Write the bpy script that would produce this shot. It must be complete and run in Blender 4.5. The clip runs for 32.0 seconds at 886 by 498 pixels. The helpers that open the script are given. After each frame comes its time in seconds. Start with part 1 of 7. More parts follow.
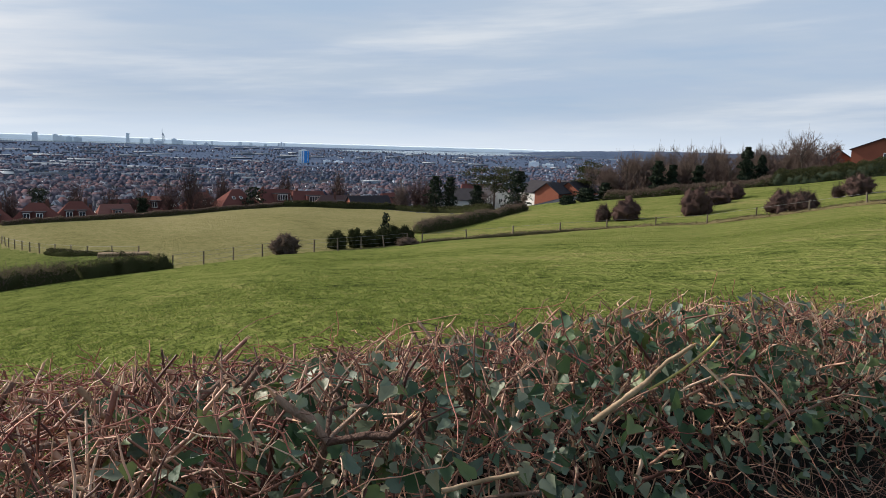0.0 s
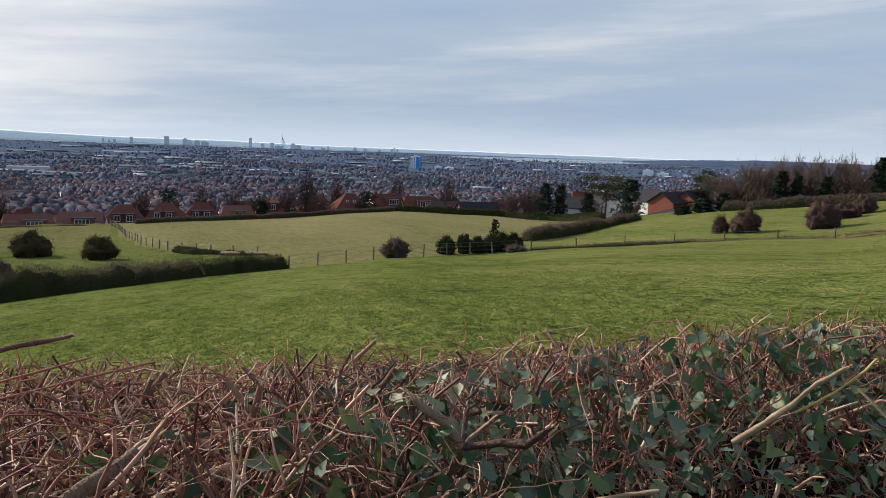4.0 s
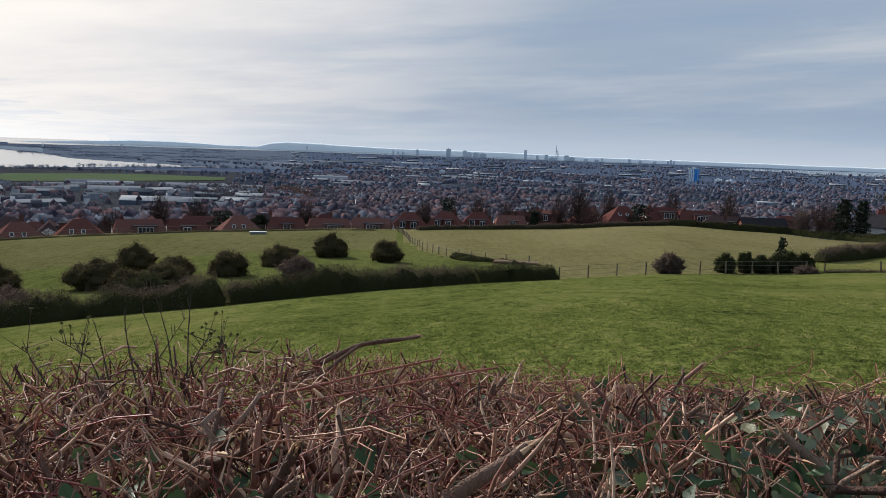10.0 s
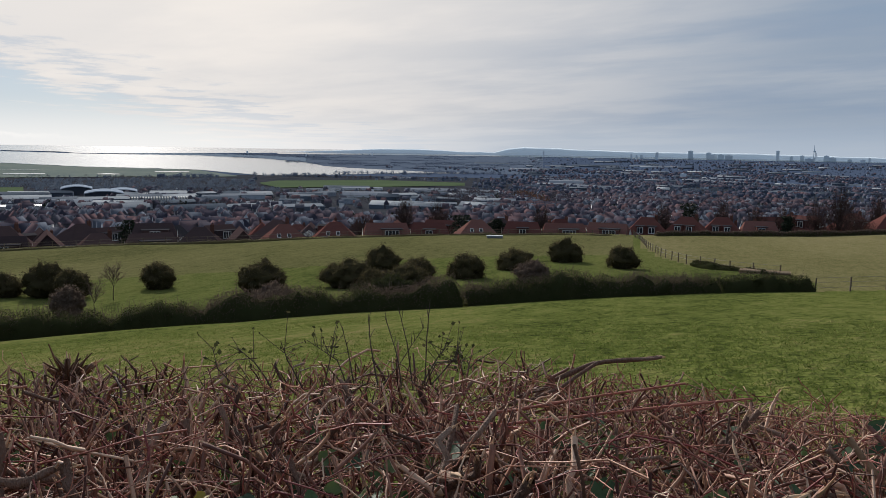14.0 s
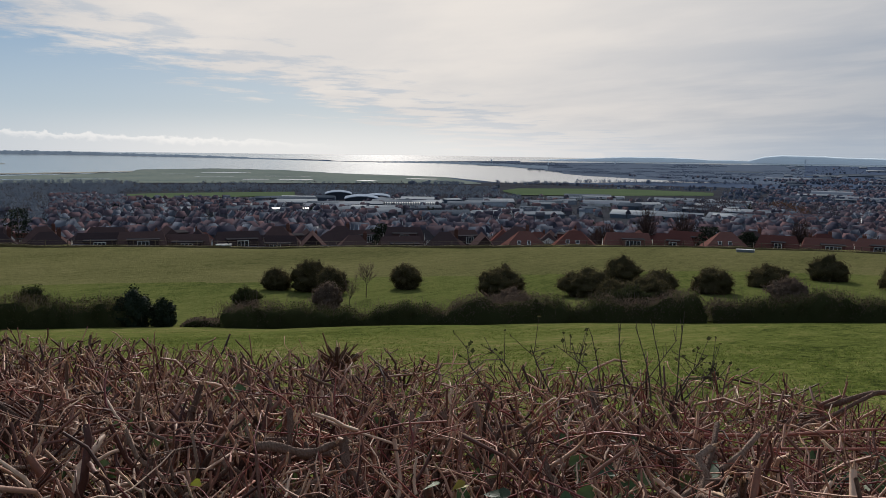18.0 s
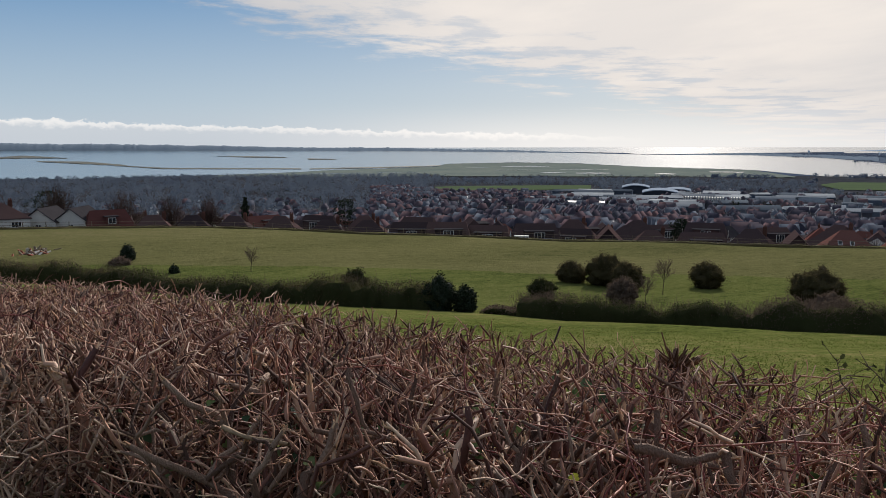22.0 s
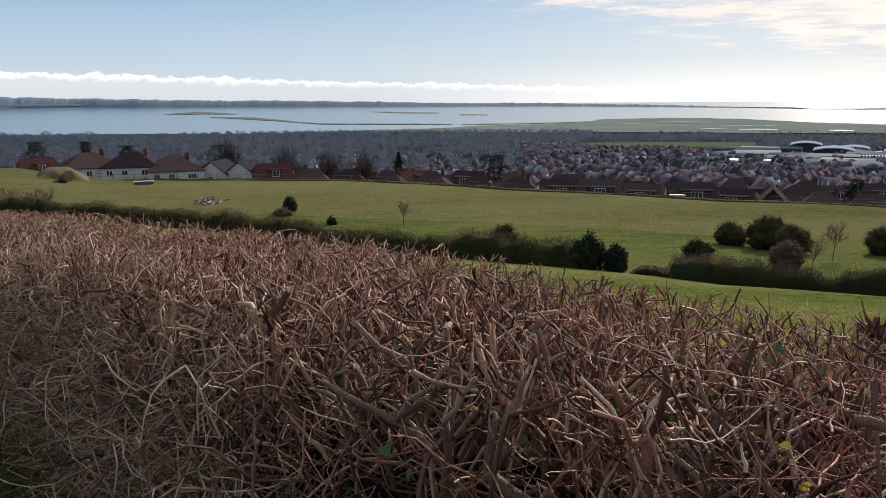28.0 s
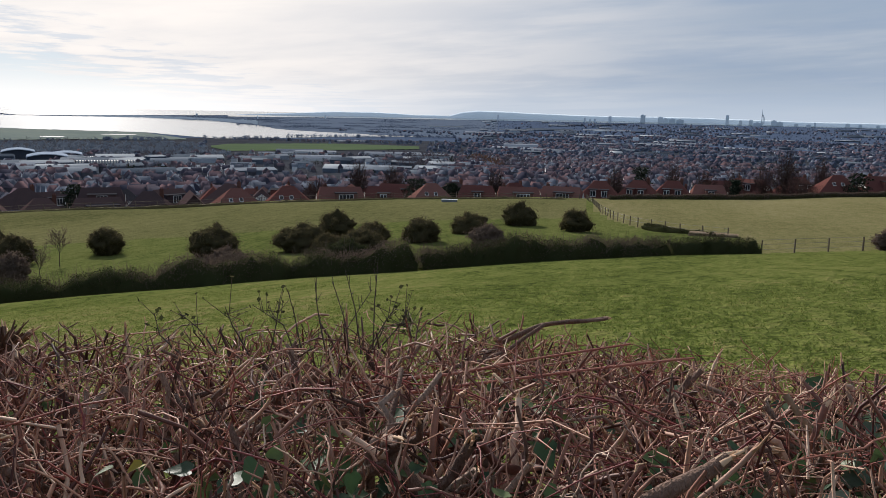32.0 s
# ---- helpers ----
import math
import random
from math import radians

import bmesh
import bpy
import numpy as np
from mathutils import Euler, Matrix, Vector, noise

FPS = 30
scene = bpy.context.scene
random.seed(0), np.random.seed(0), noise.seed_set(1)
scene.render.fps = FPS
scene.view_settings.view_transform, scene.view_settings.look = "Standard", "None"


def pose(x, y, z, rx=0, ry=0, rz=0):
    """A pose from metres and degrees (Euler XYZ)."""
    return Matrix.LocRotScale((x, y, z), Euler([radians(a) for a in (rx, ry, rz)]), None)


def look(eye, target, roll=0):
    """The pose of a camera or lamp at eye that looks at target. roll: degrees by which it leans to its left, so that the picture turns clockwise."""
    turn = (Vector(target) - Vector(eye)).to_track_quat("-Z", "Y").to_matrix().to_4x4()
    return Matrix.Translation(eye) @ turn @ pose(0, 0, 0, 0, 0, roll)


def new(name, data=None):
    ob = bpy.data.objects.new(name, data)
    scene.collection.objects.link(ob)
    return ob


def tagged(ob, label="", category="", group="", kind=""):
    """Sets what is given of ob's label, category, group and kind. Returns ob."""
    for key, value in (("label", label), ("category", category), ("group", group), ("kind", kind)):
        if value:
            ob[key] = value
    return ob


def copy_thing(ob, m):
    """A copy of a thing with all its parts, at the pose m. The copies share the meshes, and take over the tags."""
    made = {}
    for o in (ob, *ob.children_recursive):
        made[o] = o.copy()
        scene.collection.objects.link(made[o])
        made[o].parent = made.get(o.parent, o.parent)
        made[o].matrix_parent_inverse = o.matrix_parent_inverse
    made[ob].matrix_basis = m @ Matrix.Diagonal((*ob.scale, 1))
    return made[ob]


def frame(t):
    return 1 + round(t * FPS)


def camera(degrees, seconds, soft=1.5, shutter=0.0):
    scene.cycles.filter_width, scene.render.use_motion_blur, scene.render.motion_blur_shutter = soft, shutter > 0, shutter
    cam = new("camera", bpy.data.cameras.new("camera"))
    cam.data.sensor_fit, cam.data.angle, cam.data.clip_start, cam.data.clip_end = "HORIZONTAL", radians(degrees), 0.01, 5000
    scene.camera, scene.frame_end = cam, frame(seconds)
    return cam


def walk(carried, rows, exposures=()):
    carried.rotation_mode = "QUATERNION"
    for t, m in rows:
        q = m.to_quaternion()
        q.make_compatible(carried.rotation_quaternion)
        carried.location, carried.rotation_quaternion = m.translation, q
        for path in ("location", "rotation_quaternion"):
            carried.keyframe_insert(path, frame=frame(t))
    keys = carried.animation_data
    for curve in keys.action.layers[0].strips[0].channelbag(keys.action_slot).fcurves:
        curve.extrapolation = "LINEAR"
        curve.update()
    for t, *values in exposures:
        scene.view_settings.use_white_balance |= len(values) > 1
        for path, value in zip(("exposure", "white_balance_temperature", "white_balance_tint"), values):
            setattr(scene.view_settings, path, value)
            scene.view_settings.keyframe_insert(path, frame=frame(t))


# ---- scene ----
cam = camera(58.73, 32.0, soft=0.5)
EYE = 1.6
# seconds, east, north, height over the eye's first height, yaw, pitch, roll
PATH = [
    (0, 0.010, 0.010, 0.016, -4.54, -7.62, 1.78),
    (0.5, 0.011, 0.006, 0.016, -4.34, -7.56, 1.52),
    (1, 0.010, 0.009, 0.015, -4.36, -7.57, 1.70),
    (1.5, 0.004, 0.015, 0.015, -3.97, -7.43, 1.79),
    (2, 0.003, 0.012, 0.015, -2.94, -6.98, 1.42),
    (2.5, 0.001, 0.006, 0.019, -2.31, -6.85, 1.77),
    (3, -0.012, 0.006, 0.018, -0.09, -6.83, 1.78),
    (3.5, -0.026, 0.005, 0.017, 1.93, -7.17, 2.05),
    (5.5, -0.076, -0.001, 0.024, 8.46, -7.76, 2.05),
    (6, -0.089, -0.008, 0.025, 11.24, -7.71, 1.72),
    (6.5, -0.098, -0.019, 0.028, 13.28, -7.32, 1.54),
    (7, -0.111, -0.035, 0.032, 14.56, -6.70, 1.62),
    (7.5, -0.120, -0.041, 0.030, 16.00, -6.80, 1.38),
    (8, -0.133, -0.041, 0.028, 17.78, -7.05, 1.32),
    (8.5, -0.146, -0.047, 0.030, 19.81, -7.25, 1.63),
    (9, -0.159, -0.051, 0.030, 21.25, -7.19, 1.57),
    (9.5, -0.167, -0.057, 0.030, 22.25, -7.16, 1.86),
    (10, -0.172, -0.061, 0.030, 23.00, -7.33, 2.17),
    (10.5, -0.180, -0.062, 0.030, 24.18, -7.71, 2.21),
    (11, -0.198, -0.060, 0.028, 26.13, -7.92, 2.25),
    (11.5, -0.221, -0.064, 0.028, 28.01, -7.62, 1.79),
    (12, -0.237, -0.069, 0.027, 29.41, -7.65, 1.82),
    (12.5, -0.244, -0.067, 0.027, 30.36, -7.80, 2.20),
    (13, -0.231, -0.041, 0.039, 34.68, -7.33, 2.30),
    (13.5, -0.213, -0.016, 0.042, 37.85, -7.38, 1.51),
    (15.5, -0.202, -0.020, 0.045, 45.95, -7.42, 1.01),
    (16, -0.201, -0.023, 0.045, 48.14, -7.54, 1.08),
    (16.5, -0.208, -0.026, 0.041, 50.39, -7.38, 1.23),
    (17, -0.211, -0.027, 0.040, 52.53, -7.38, 0.82),
    (17.5, -0.216, -0.038, 0.039, 54.98, -7.34, 0.99),
    (18, -0.215, -0.054, 0.041, 57.48, -7.13, 0.79),
    (18.5, -0.233, -0.105, 0.049, 61.35, -7.20, 0.45),
    (19, -0.260, -0.145, 0.046, 65.17, -7.19, 0.24),
    (19.5, -0.275, -0.165, 0.047, 66.88, -6.89, 0.24),
    (20, -0.291, -0.184, 0.045, 68.20, -6.84, 0.01),
    (20.5, -0.299, -0.197, 0.040, 70.35, -7.02, -0.02),
    (21, -0.286, -0.162, 0.042, 73.97, -7.15, 0.40),
    (21.5, -0.286, -0.155, 0.043, 76.87, -7.29, -0.04),
    (22, -0.294, -0.166, 0.041, 78.84, -7.73, -0.13),
    (22.5, -0.296, -0.181, 0.039, 80.15, -7.89, -0.11),
    (23, -0.304, -0.195, 0.037, 81.44, -8.10, 0.01),
    (23.5, -0.310, -0.215, 0.038, 84.14, -8.20, -0.05),
    (24, -0.314, -0.229, 0.038, 86.48, -8.19, -0.15),
    (24.5, -0.309, -0.238, 0.040, 87.62, -8.02, 0.03),
    (25, -0.316, -0.246, 0.041, 89.30, -7.95, 0.12),
    (25.5, -0.306, -0.255, 0.045, 90.65, -7.83, -0.06),
    (27.5, -0.318, -0.265, 0.033, 93.35, -8.93, 0.01),
    (28, -0.313, -0.245, 0.032, 89.76, -10.85, -0.43),
    (28.5, -0.324, -0.207, 0.027, 82.60, -11.18, -0.48),
    (29, -0.319, -0.159, 0.027, 74.69, -11.30, -0.40),
    (29.5, -0.297, -0.091, 0.020, 65.72, -11.25, -0.82),
    (30, -0.209, -0.081, 0.036, 57.85, -11.12, -0.16),
    (30.5, -0.197, -0.034, 0.036, 51.08, -10.98, 0.12),
    (31, -0.156, -0.004, 0.046, 45.99, -10.71, 1.02),
    (31.5, -0.155, 0.007, 0.044, 42.16, -10.44, 0.68),
    (32, -0.205, 0.010, 0.037, 36.73, -10.02, 1.22),
]


def aim(yaw, pitch):
    a, b = radians(yaw), radians(pitch)
    return Vector((-math.sin(a) * math.cos(b), math.cos(a) * math.cos(b), math.sin(b)))


ROWS = []
for t, x, y, z, yaw, pitch, roll in PATH:
    eye = Vector((x, y, z + EYE))
    ROWS.append((t, look(eye, eye + aim(yaw, pitch), roll)))
walk(cam, ROWS, [(0, 0.32, 6500, 10), (2, 0.26, 6470, 10), (3, 0.22, 6450, 10), (6, 0.11, 6300, 10), (9, -0.04, 6300, 10), (13, -0.27, 6300, 10), (19, -0.47, 6350, 10), (22, -0.34, 6450, 11), (25, -0.25, 6500, 11), (28, -0.01, 6600, 12), (30, -0.01, 6450, 12), (32, -0.08, 6300, 11)])
# ---- sky and sun ----
SUN_AZ, SUN_EL = 62.0, 27.0
world = bpy.data.worlds.new("sky")
scene.world = world
world.use_nodes = True
wt = world.node_tree
wt.nodes.clear()


def wn(kind, **values):
    n = wt.nodes.new(kind)
    for k, v in values.items():
        n.inputs[k].default_value = v
    return n


def wmath(op, a, b=None, clamp=False):
    n = wt.nodes.new("ShaderNodeMath")
    n.operation, n.use_clamp = op, clamp
    for i, v in enumerate((a, b)):
        if v is None:
            continue
        if isinstance(v, (int, float)):
            n.inputs[i].default_value = v
        else:
            wt.links.new(v, n.inputs[i])
    return n.outputs[0]


def wramp(value, lo, hi, smooth=True):
    n = wt.nodes.new("ShaderNodeMapRange")
    n.interpolation_type = "SMOOTHSTEP" if smooth else "LINEAR"
    wt.links.new(value, n.inputs[0])
    n.inputs[1].default_value, n.inputs[2].default_value = lo, hi
    return n.outputs[0]


def wmix(fac, a, b):
    n = wt.nodes.new("ShaderNodeMix")
    n.data_type = "RGBA"
    for sock, v in ((n.inputs[0], fac), (n.inputs[6], a), (n.inputs[7], b)):
        if isinstance(v, tuple):
            sock.default_value = (*v, 1)
        elif isinstance(v, (int, float)):
            sock.default_value = v
        else:
            wt.links.new(v, sock)
    return n.outputs[2]


def wnoise(vec, scale, stretch, detail=5.0, rough=0.55):
    m = wt.nodes.new("ShaderNodeMapping")
    m.inputs["Scale"].default_value = stretch
    wt.links.new(vec, m.inputs["Vector"])
    n = wn("ShaderNodeTexNoise", Scale=scale, Detail=detail, Roughness=rough)
    wt.links.new(m.outputs[0], n.inputs["Vector"])
    return n.outputs["Fac"]


coord = wt.nodes.new("ShaderNodeTexCoord").outputs["Generated"]
sep = wt.nodes.new("ShaderNodeSeparateXYZ")
wt.links.new(coord, sep.inputs[0])
up = sep.outputs["Z"]
sky = wt.nodes.new("ShaderNodeTexSky")
sky.sky_type, sky.sun_disc = "NISHITA", False
sky.sun_elevation, sky.sun_rotation = radians(SUN_EL), radians(-SUN_AZ)
sky.air_density, sky.dust_density, sky.ozone_density = 1.0, 2.0, 1.5
blue = wt.nodes.new("ShaderNodeVectorMath")
blue.operation = "SCALE"
wt.links.new(sky.outputs[0], blue.inputs[0])
blue.inputs["Scale"].default_value = 0.075

# where the thin cloud lies: azimuth in turns from the sun, and the height
az = wmath("MULTIPLY", wmath("ARCTAN2", wmath("MULTIPLY", sep.outputs["X"], -1.0), sep.outputs["Y"]), 57.29578)
el = wmath("MULTIPLY", wmath("ARCSINE", up), 57.29578)
toward = wt.nodes.new("ShaderNodeVectorMath")
toward.operation = "DOT_PRODUCT"
wt.links.new(coord, toward.inputs[0])
toward.inputs[1].default_value = aim(SUN_AZ, SUN_EL)
near_sun = toward.outputs["Value"]

# the sky as a flat layer overhead, so that streaks run together at the horizon
plane = wt.nodes.new("ShaderNodeCombineXYZ")
low = wmath("ADD", wmath("MAXIMUM", up, 0.0), 0.10)
wt.links.new(wmath("DIVIDE", sep.outputs["X"], low), plane.inputs[0])
wt.links.new(wmath("DIVIDE", sep.outputs["Y"], low), plane.inputs[1])
veil = wnoise(plane.outputs[0], 0.8, (0.75, 1.25, 1.0), 5.0, 0.55)
turned = wt.nodes.new("ShaderNodeVectorRotate")
turned.rotation_type = "Z_AXIS"
turned.inputs["Angle"].default_value = radians(-124)
wt.links.new(plane.outputs[0], turned.inputs["Vector"])
wisps = wnoise(turned.outputs[0], 1.6, (0.35, 2.2, 1.0), 9.0, 0.66)

cloud = wmix(wramp(near_sun, 0.63, 0.985), (0.385, 0.46, 0.56), (1.16, 1.07, 0.975))
grey = wramp(veil, 0.40, 0.62)
away = wmath("SUBTRACT", 1.0, wmath("MULTIPLY", wramp(near_sun, 0.62, 0.93), 0.82))
cloud = wmix(wmath("MULTIPLY", wmath("MULTIPLY", grey, 0.68), away), cloud, (0.345, 0.43, 0.555))

long_v = wt.nodes.new("ShaderNodeCombineXYZ")
wt.links.new(wmath("ADD", az, wmath("MULTIPLY", el, 1.6)), long_v.inputs[0])
wt.links.new(wmath("ADD", el, wmath("MULTIPLY", az, 0.05)), long_v.inputs[1])
bands = wnoise(long_v.outputs[0], 1.0, (0.022, 0.20, 1.0), 6.0, 0.58)
cloud = wmix(wmath("MULTIPLY", wmath("MULTIPLY", wramp(bands, 0.48, 0.66), 0.62), away), cloud, (0.66, 0.68, 0.70))
cloud = wmix(wmath("MULTIPLY", wmath("MULTIPLY", wramp(bands, 0.50, 0.36), 0.55), away), cloud, (0.30, 0.41, 0.55))

# the clear part of the sky: low on the left of the sun, its edge rising away from it
edge = wmath("SUBTRACT", az, wmath("MULTIPLY", el, 4.4))
edge = wmath("ADD", edge, wmath("MULTIPLY", wmath("SUBTRACT", wisps, 0.5), 10.0))
# short bright streaks along the cloud's edge, finer towards the horizon
fine_v = wmath("LOGARITHM", wmath("ADD", wmath("MAXIMUM", el, 0.0), 1.6), 2.718)
streak = wt.nodes.new("ShaderNodeCombineXYZ")
wt.links.new(wmath("ADD", az, wmath("MULTIPLY", el, -0.9)), streak.inputs[0])
wt.links.new(fine_v, streak.inputs[1])
ripples = wnoise(streak.outputs[0], 1.0, (0.22, 11.0, 1.0), 5.0, 0.62)
mass = wnoise(streak.outputs[0], 1.0, (0.055, 2.2, 1.0), 3.0, 0.5)
edge = wmath("ADD", edge, wmath("MULTIPLY", wmath("SUBTRACT", ripples, 0.5), 30.0))
edge = wmath("ADD", edge, wmath("MULTIPLY", wmath("SUBTRACT", mass, 0.5), 10.0))
clear = wramp(edge, 47.0, 57.0)
rib = wmath("MULTIPLY", wramp(edge, 38.0, 47.0), wramp(ripples, 0.42, 0.60))
cloud = wmix(wmath("MULTIPLY", rib, 0.45), cloud, (0.50, 0.62, 0.76))
clear_col = wmix(wramp(el, 0.0, 11.5, False), (0.70, 0.85, 0.95), (0.120, 0.345, 0.66))
clear_col = wmix(0.15, clear_col, blue.outputs[0])
colour = wmix(clear, cloud, clear_col)
# bank of small cumulus low over the sea
bank_n = wnoise(coord, 60.0, (1.0, 1.0, 1.6), 8.0, 0.68)
top = wmath("ADD", wmath("MULTIPLY", az, 0.028), wmath("MULTIPLY", wmath("SUBTRACT", bank_n, 1.7), 1.25))
bank = wmath("MULTIPLY", wramp(wmath("SUBTRACT", top, el), -0.06, 0.10), wramp(az, 62.0, 78.0))
bank_col = wmix(wramp(wmath("SUBTRACT", top, el), 0.02, 0.5), (1.35, 1.30, 1.22), (0.80, 0.85, 0.88))
colour = wmix(wmath("MULTIPLY", bank, 0.95), colour, bank_col)
# pale band at the horizon
beside = wramp(wmath("ABSOLUTE", wmath("SUBTRACT", az, 64.0)), 34.0, 4.0)
band = wmix(beside, (0.67, 0.73, 0.80), (1.35, 1.27, 1.18))
colour = wmix(wmath("MULTIPLY", wramp(el, 3.0, -0.5), 0.62), colour, band)
back = wn("ShaderNodeBackground", Strength=1.0)
wt.links.new(colour, back.inputs[0])
bright = wt.nodes.new("ShaderNodeMapRange")
bright.interpolation_type = "SMOOTHERSTEP"
wt.links.new(near_sun, bright.inputs[0])
bright.inputs[1].default_value, bright.inputs[2].default_value = 0.97, 1.0
bright.inputs[3].default_value, bright.inputs[4].default_value = 1.0, 5.0
high = wmath("ADD", 1.0, wmath("MULTIPLY", wramp(el, 14.0, 40.0), -0.12))
wt.links.new(wmath("MULTIPLY", bright.outputs[0], high), back.inputs[1])
wo = wt.nodes.new("ShaderNodeOutputWorld")
wt.links.new(back.outputs[0], wo.inputs[0])

sun = bpy.data.lights.new("sun", "SUN")
sun.energy, sun.angle, sun.color = 5.0, radians(1.5), (1.0, 0.93, 0.84)
new("sun", sun).matrix_world = look(aim(SUN_AZ, SUN_EL) * 100, (0, 0, 0))


# ---- materials ----
def material(name, colours, scale=1.0, rough=0.85, bump=0.0, bump_scale=None, spec=0.3, island=0.0, stretch=(1, 1, 1), per_object=0.0, fine=0.25, thin=False, metal=0.0, spread=(0.3, 0.7), leafy=0.35):
    """A procedural surface: two scales of noise between the colours, relief, and variation from piece to piece."""
    m = bpy.data.materials.new(name)
    m.use_nodes = True
    nt = m.node_tree
    bs = nt.nodes["Principled BSDF"]
    bs.inputs["Roughness"].default_value = rough
    bs.inputs["Specular IOR Level"].default_value = spec
    bs.inputs["Metallic"].default_value = metal
    geo = nt.nodes.new("ShaderNodeNewGeometry")
    mp = nt.nodes.new("ShaderNodeMapping")
    mp.inputs["Scale"].default_value = stretch
    nt.links.new(geo.outputs["Position"], mp.inputs["Vector"])
    big = nt.nodes.new("ShaderNodeTexNoise")
    big.inputs["Scale"].default_value, big.inputs["Detail"].default_value = scale, 6
    nt.links.new(mp.outputs[0], big.inputs["Vector"])
    small = nt.nodes.new("ShaderNodeTexNoise")
    small.inputs["Scale"].default_value, small.inputs["Detail"].default_value = scale * 9.7, 4
    nt.links.new(mp.outputs[0], small.inputs["Vector"])
    mixf = nt.nodes.new("ShaderNodeMix")
    mixf.inputs[0].default_value = fine
    nt.links.new(big.outputs["Fac"], mixf.inputs[2])
    nt.links.new(small.outputs["Fac"], mixf.inputs[3])
    fac = mixf.outputs[0]
    rnd = None
    if island:
        rnd, amount = geo.outputs["Random Per Island"], island
    elif per_object:
        info = nt.nodes.new("ShaderNodeObjectInfo")
        rnd, amount = info.outputs["Random"], per_object
    if rnd is not None:
        mr = nt.nodes.new("ShaderNodeMix")
        mr.inputs[0].default_value = amount
        nt.links.new(fac, mr.inputs[2])
        nt.links.new(rnd, mr.inputs[3])
        fac = mr.outputs[0]
    ramp = nt.nodes.new("ShaderNodeValToRGB")
    lo, hi = spread if not rnd else (spread[0] * (1 - amount), spread[1] + (1 - spread[1]) * amount)
    els = ramp.color_ramp.elements
    while len(els) < len(colours):
        els.new(0.5)
    for i, c in enumerate(colours):
        els[i].position = lo + (hi - lo) * i / max(1, len(colours) - 1)
        els[i].color = (*c, 1)
    nt.links.new(fac, ramp.inputs[0])
    nt.links.new(ramp.outputs[0], bs.inputs["Base Color"])
    if bump:
        b = nt.nodes.new("ShaderNodeBump")
        b.inputs["Strength"].default_value = bump
        b.inputs["Distance"].default_value = 0.02 if not bump_scale else bump_scale
        nt.links.new(small.outputs["Fac"], b.inputs["Height"])
        nt.links.new(b.outputs[0], bs.inputs["Normal"])
    if thin or leafy != 0.35:
        tr = nt.nodes.new("ShaderNodeBsdfTranslucent")
        nt.links.new(ramp.outputs[0], tr.inputs[0])
        mx = nt.nodes.new("ShaderNodeMixShader")
        mx.inputs[0].default_value = leafy
        nt.links.new(bs.outputs[0], mx.inputs[1])
        nt.links.new(tr.outputs[0], mx.inputs[2])
        nt.links.new(mx.outputs[0], nt.nodes["Material Output"].inputs[0])
    return m


def field_material(name, colours, big=0.06, turn=-25.0, relief=0.26):
    """Pasture: broad patches, tussocks and blades, drawn out along the slope's contours."""
    m = bpy.data.materials.new(name)
    m.use_nodes = True
    nt = m.node_tree
    bs = nt.nodes["Principled BSDF"]
    bs.inputs["Roughness"].default_value = 0.9
    bs.inputs["Specular IOR Level"].default_value = 0.0
    geo = nt.nodes.new("ShaderNodeNewGeometry")
    rot = nt.nodes.new("ShaderNodeVectorRotate")
    rot.rotation_type = "Z_AXIS"
    rot.inputs["Angle"].default_value = radians(turn)
    nt.links.new(geo.outputs["Position"], rot.inputs["Vector"])
    total = None
    for scale, stretch, detail, weight in ((big, (1.0, 0.35), 5, 0.95), (0.55, (1.6, 0.5), 4, 0.75), (2.6, (1.2, 0.7), 4, 1.0), (9.0, (1, 1), 3, 0.5)):
        mp = nt.nodes.new("ShaderNodeMapping")
        mp.inputs["Scale"].default_value = (*stretch, 1)
        nt.links.new(rot.outputs[0], mp.inputs["Vector"])
        n = nt.nodes.new("ShaderNodeTexNoise")
        n.inputs["Scale"].default_value, n.inputs["Detail"].default_value = scale, detail
        nt.links.new(mp.outputs[0], n.inputs["Vector"])
        mu = nt.nodes.new("ShaderNodeMath")
        mu.operation = "MULTIPLY_ADD"
        nt.links.new(n.outputs["Fac"], mu.inputs[0])
        mu.inputs[1].default_value = weight
        if total is None:
            mu.inputs[2].default_value = 0.5 - 0.5 * 3.2
        else:
            nt.links.new(total, mu.inputs[2])
        total = mu.outputs[0]
    ramp = nt.nodes.new("ShaderNodeValToRGB")
    els = ramp.color_ramp.elements
    while len(els) < len(colours):
        els.new(0.5)
    for i, c in enumerate(colours):
        els[i].position = 0.15 + 0.70 * i / (len(colours) - 1)
        els[i].color = (*c, 1)
    nt.links.new(total, ramp.inputs[0])
    nt.links.new(ramp.outputs[0], bs.inputs["Base Color"])
    b = nt.nodes.new("ShaderNodeBump")
    b.inputs["Strength"].default_value, b.inputs["Distance"].default_value = 1.0, relief
    nt.links.new(total, b.inputs["Height"])
    nt.links.new(b.outputs[0], bs.inputs["Normal"])
    return m


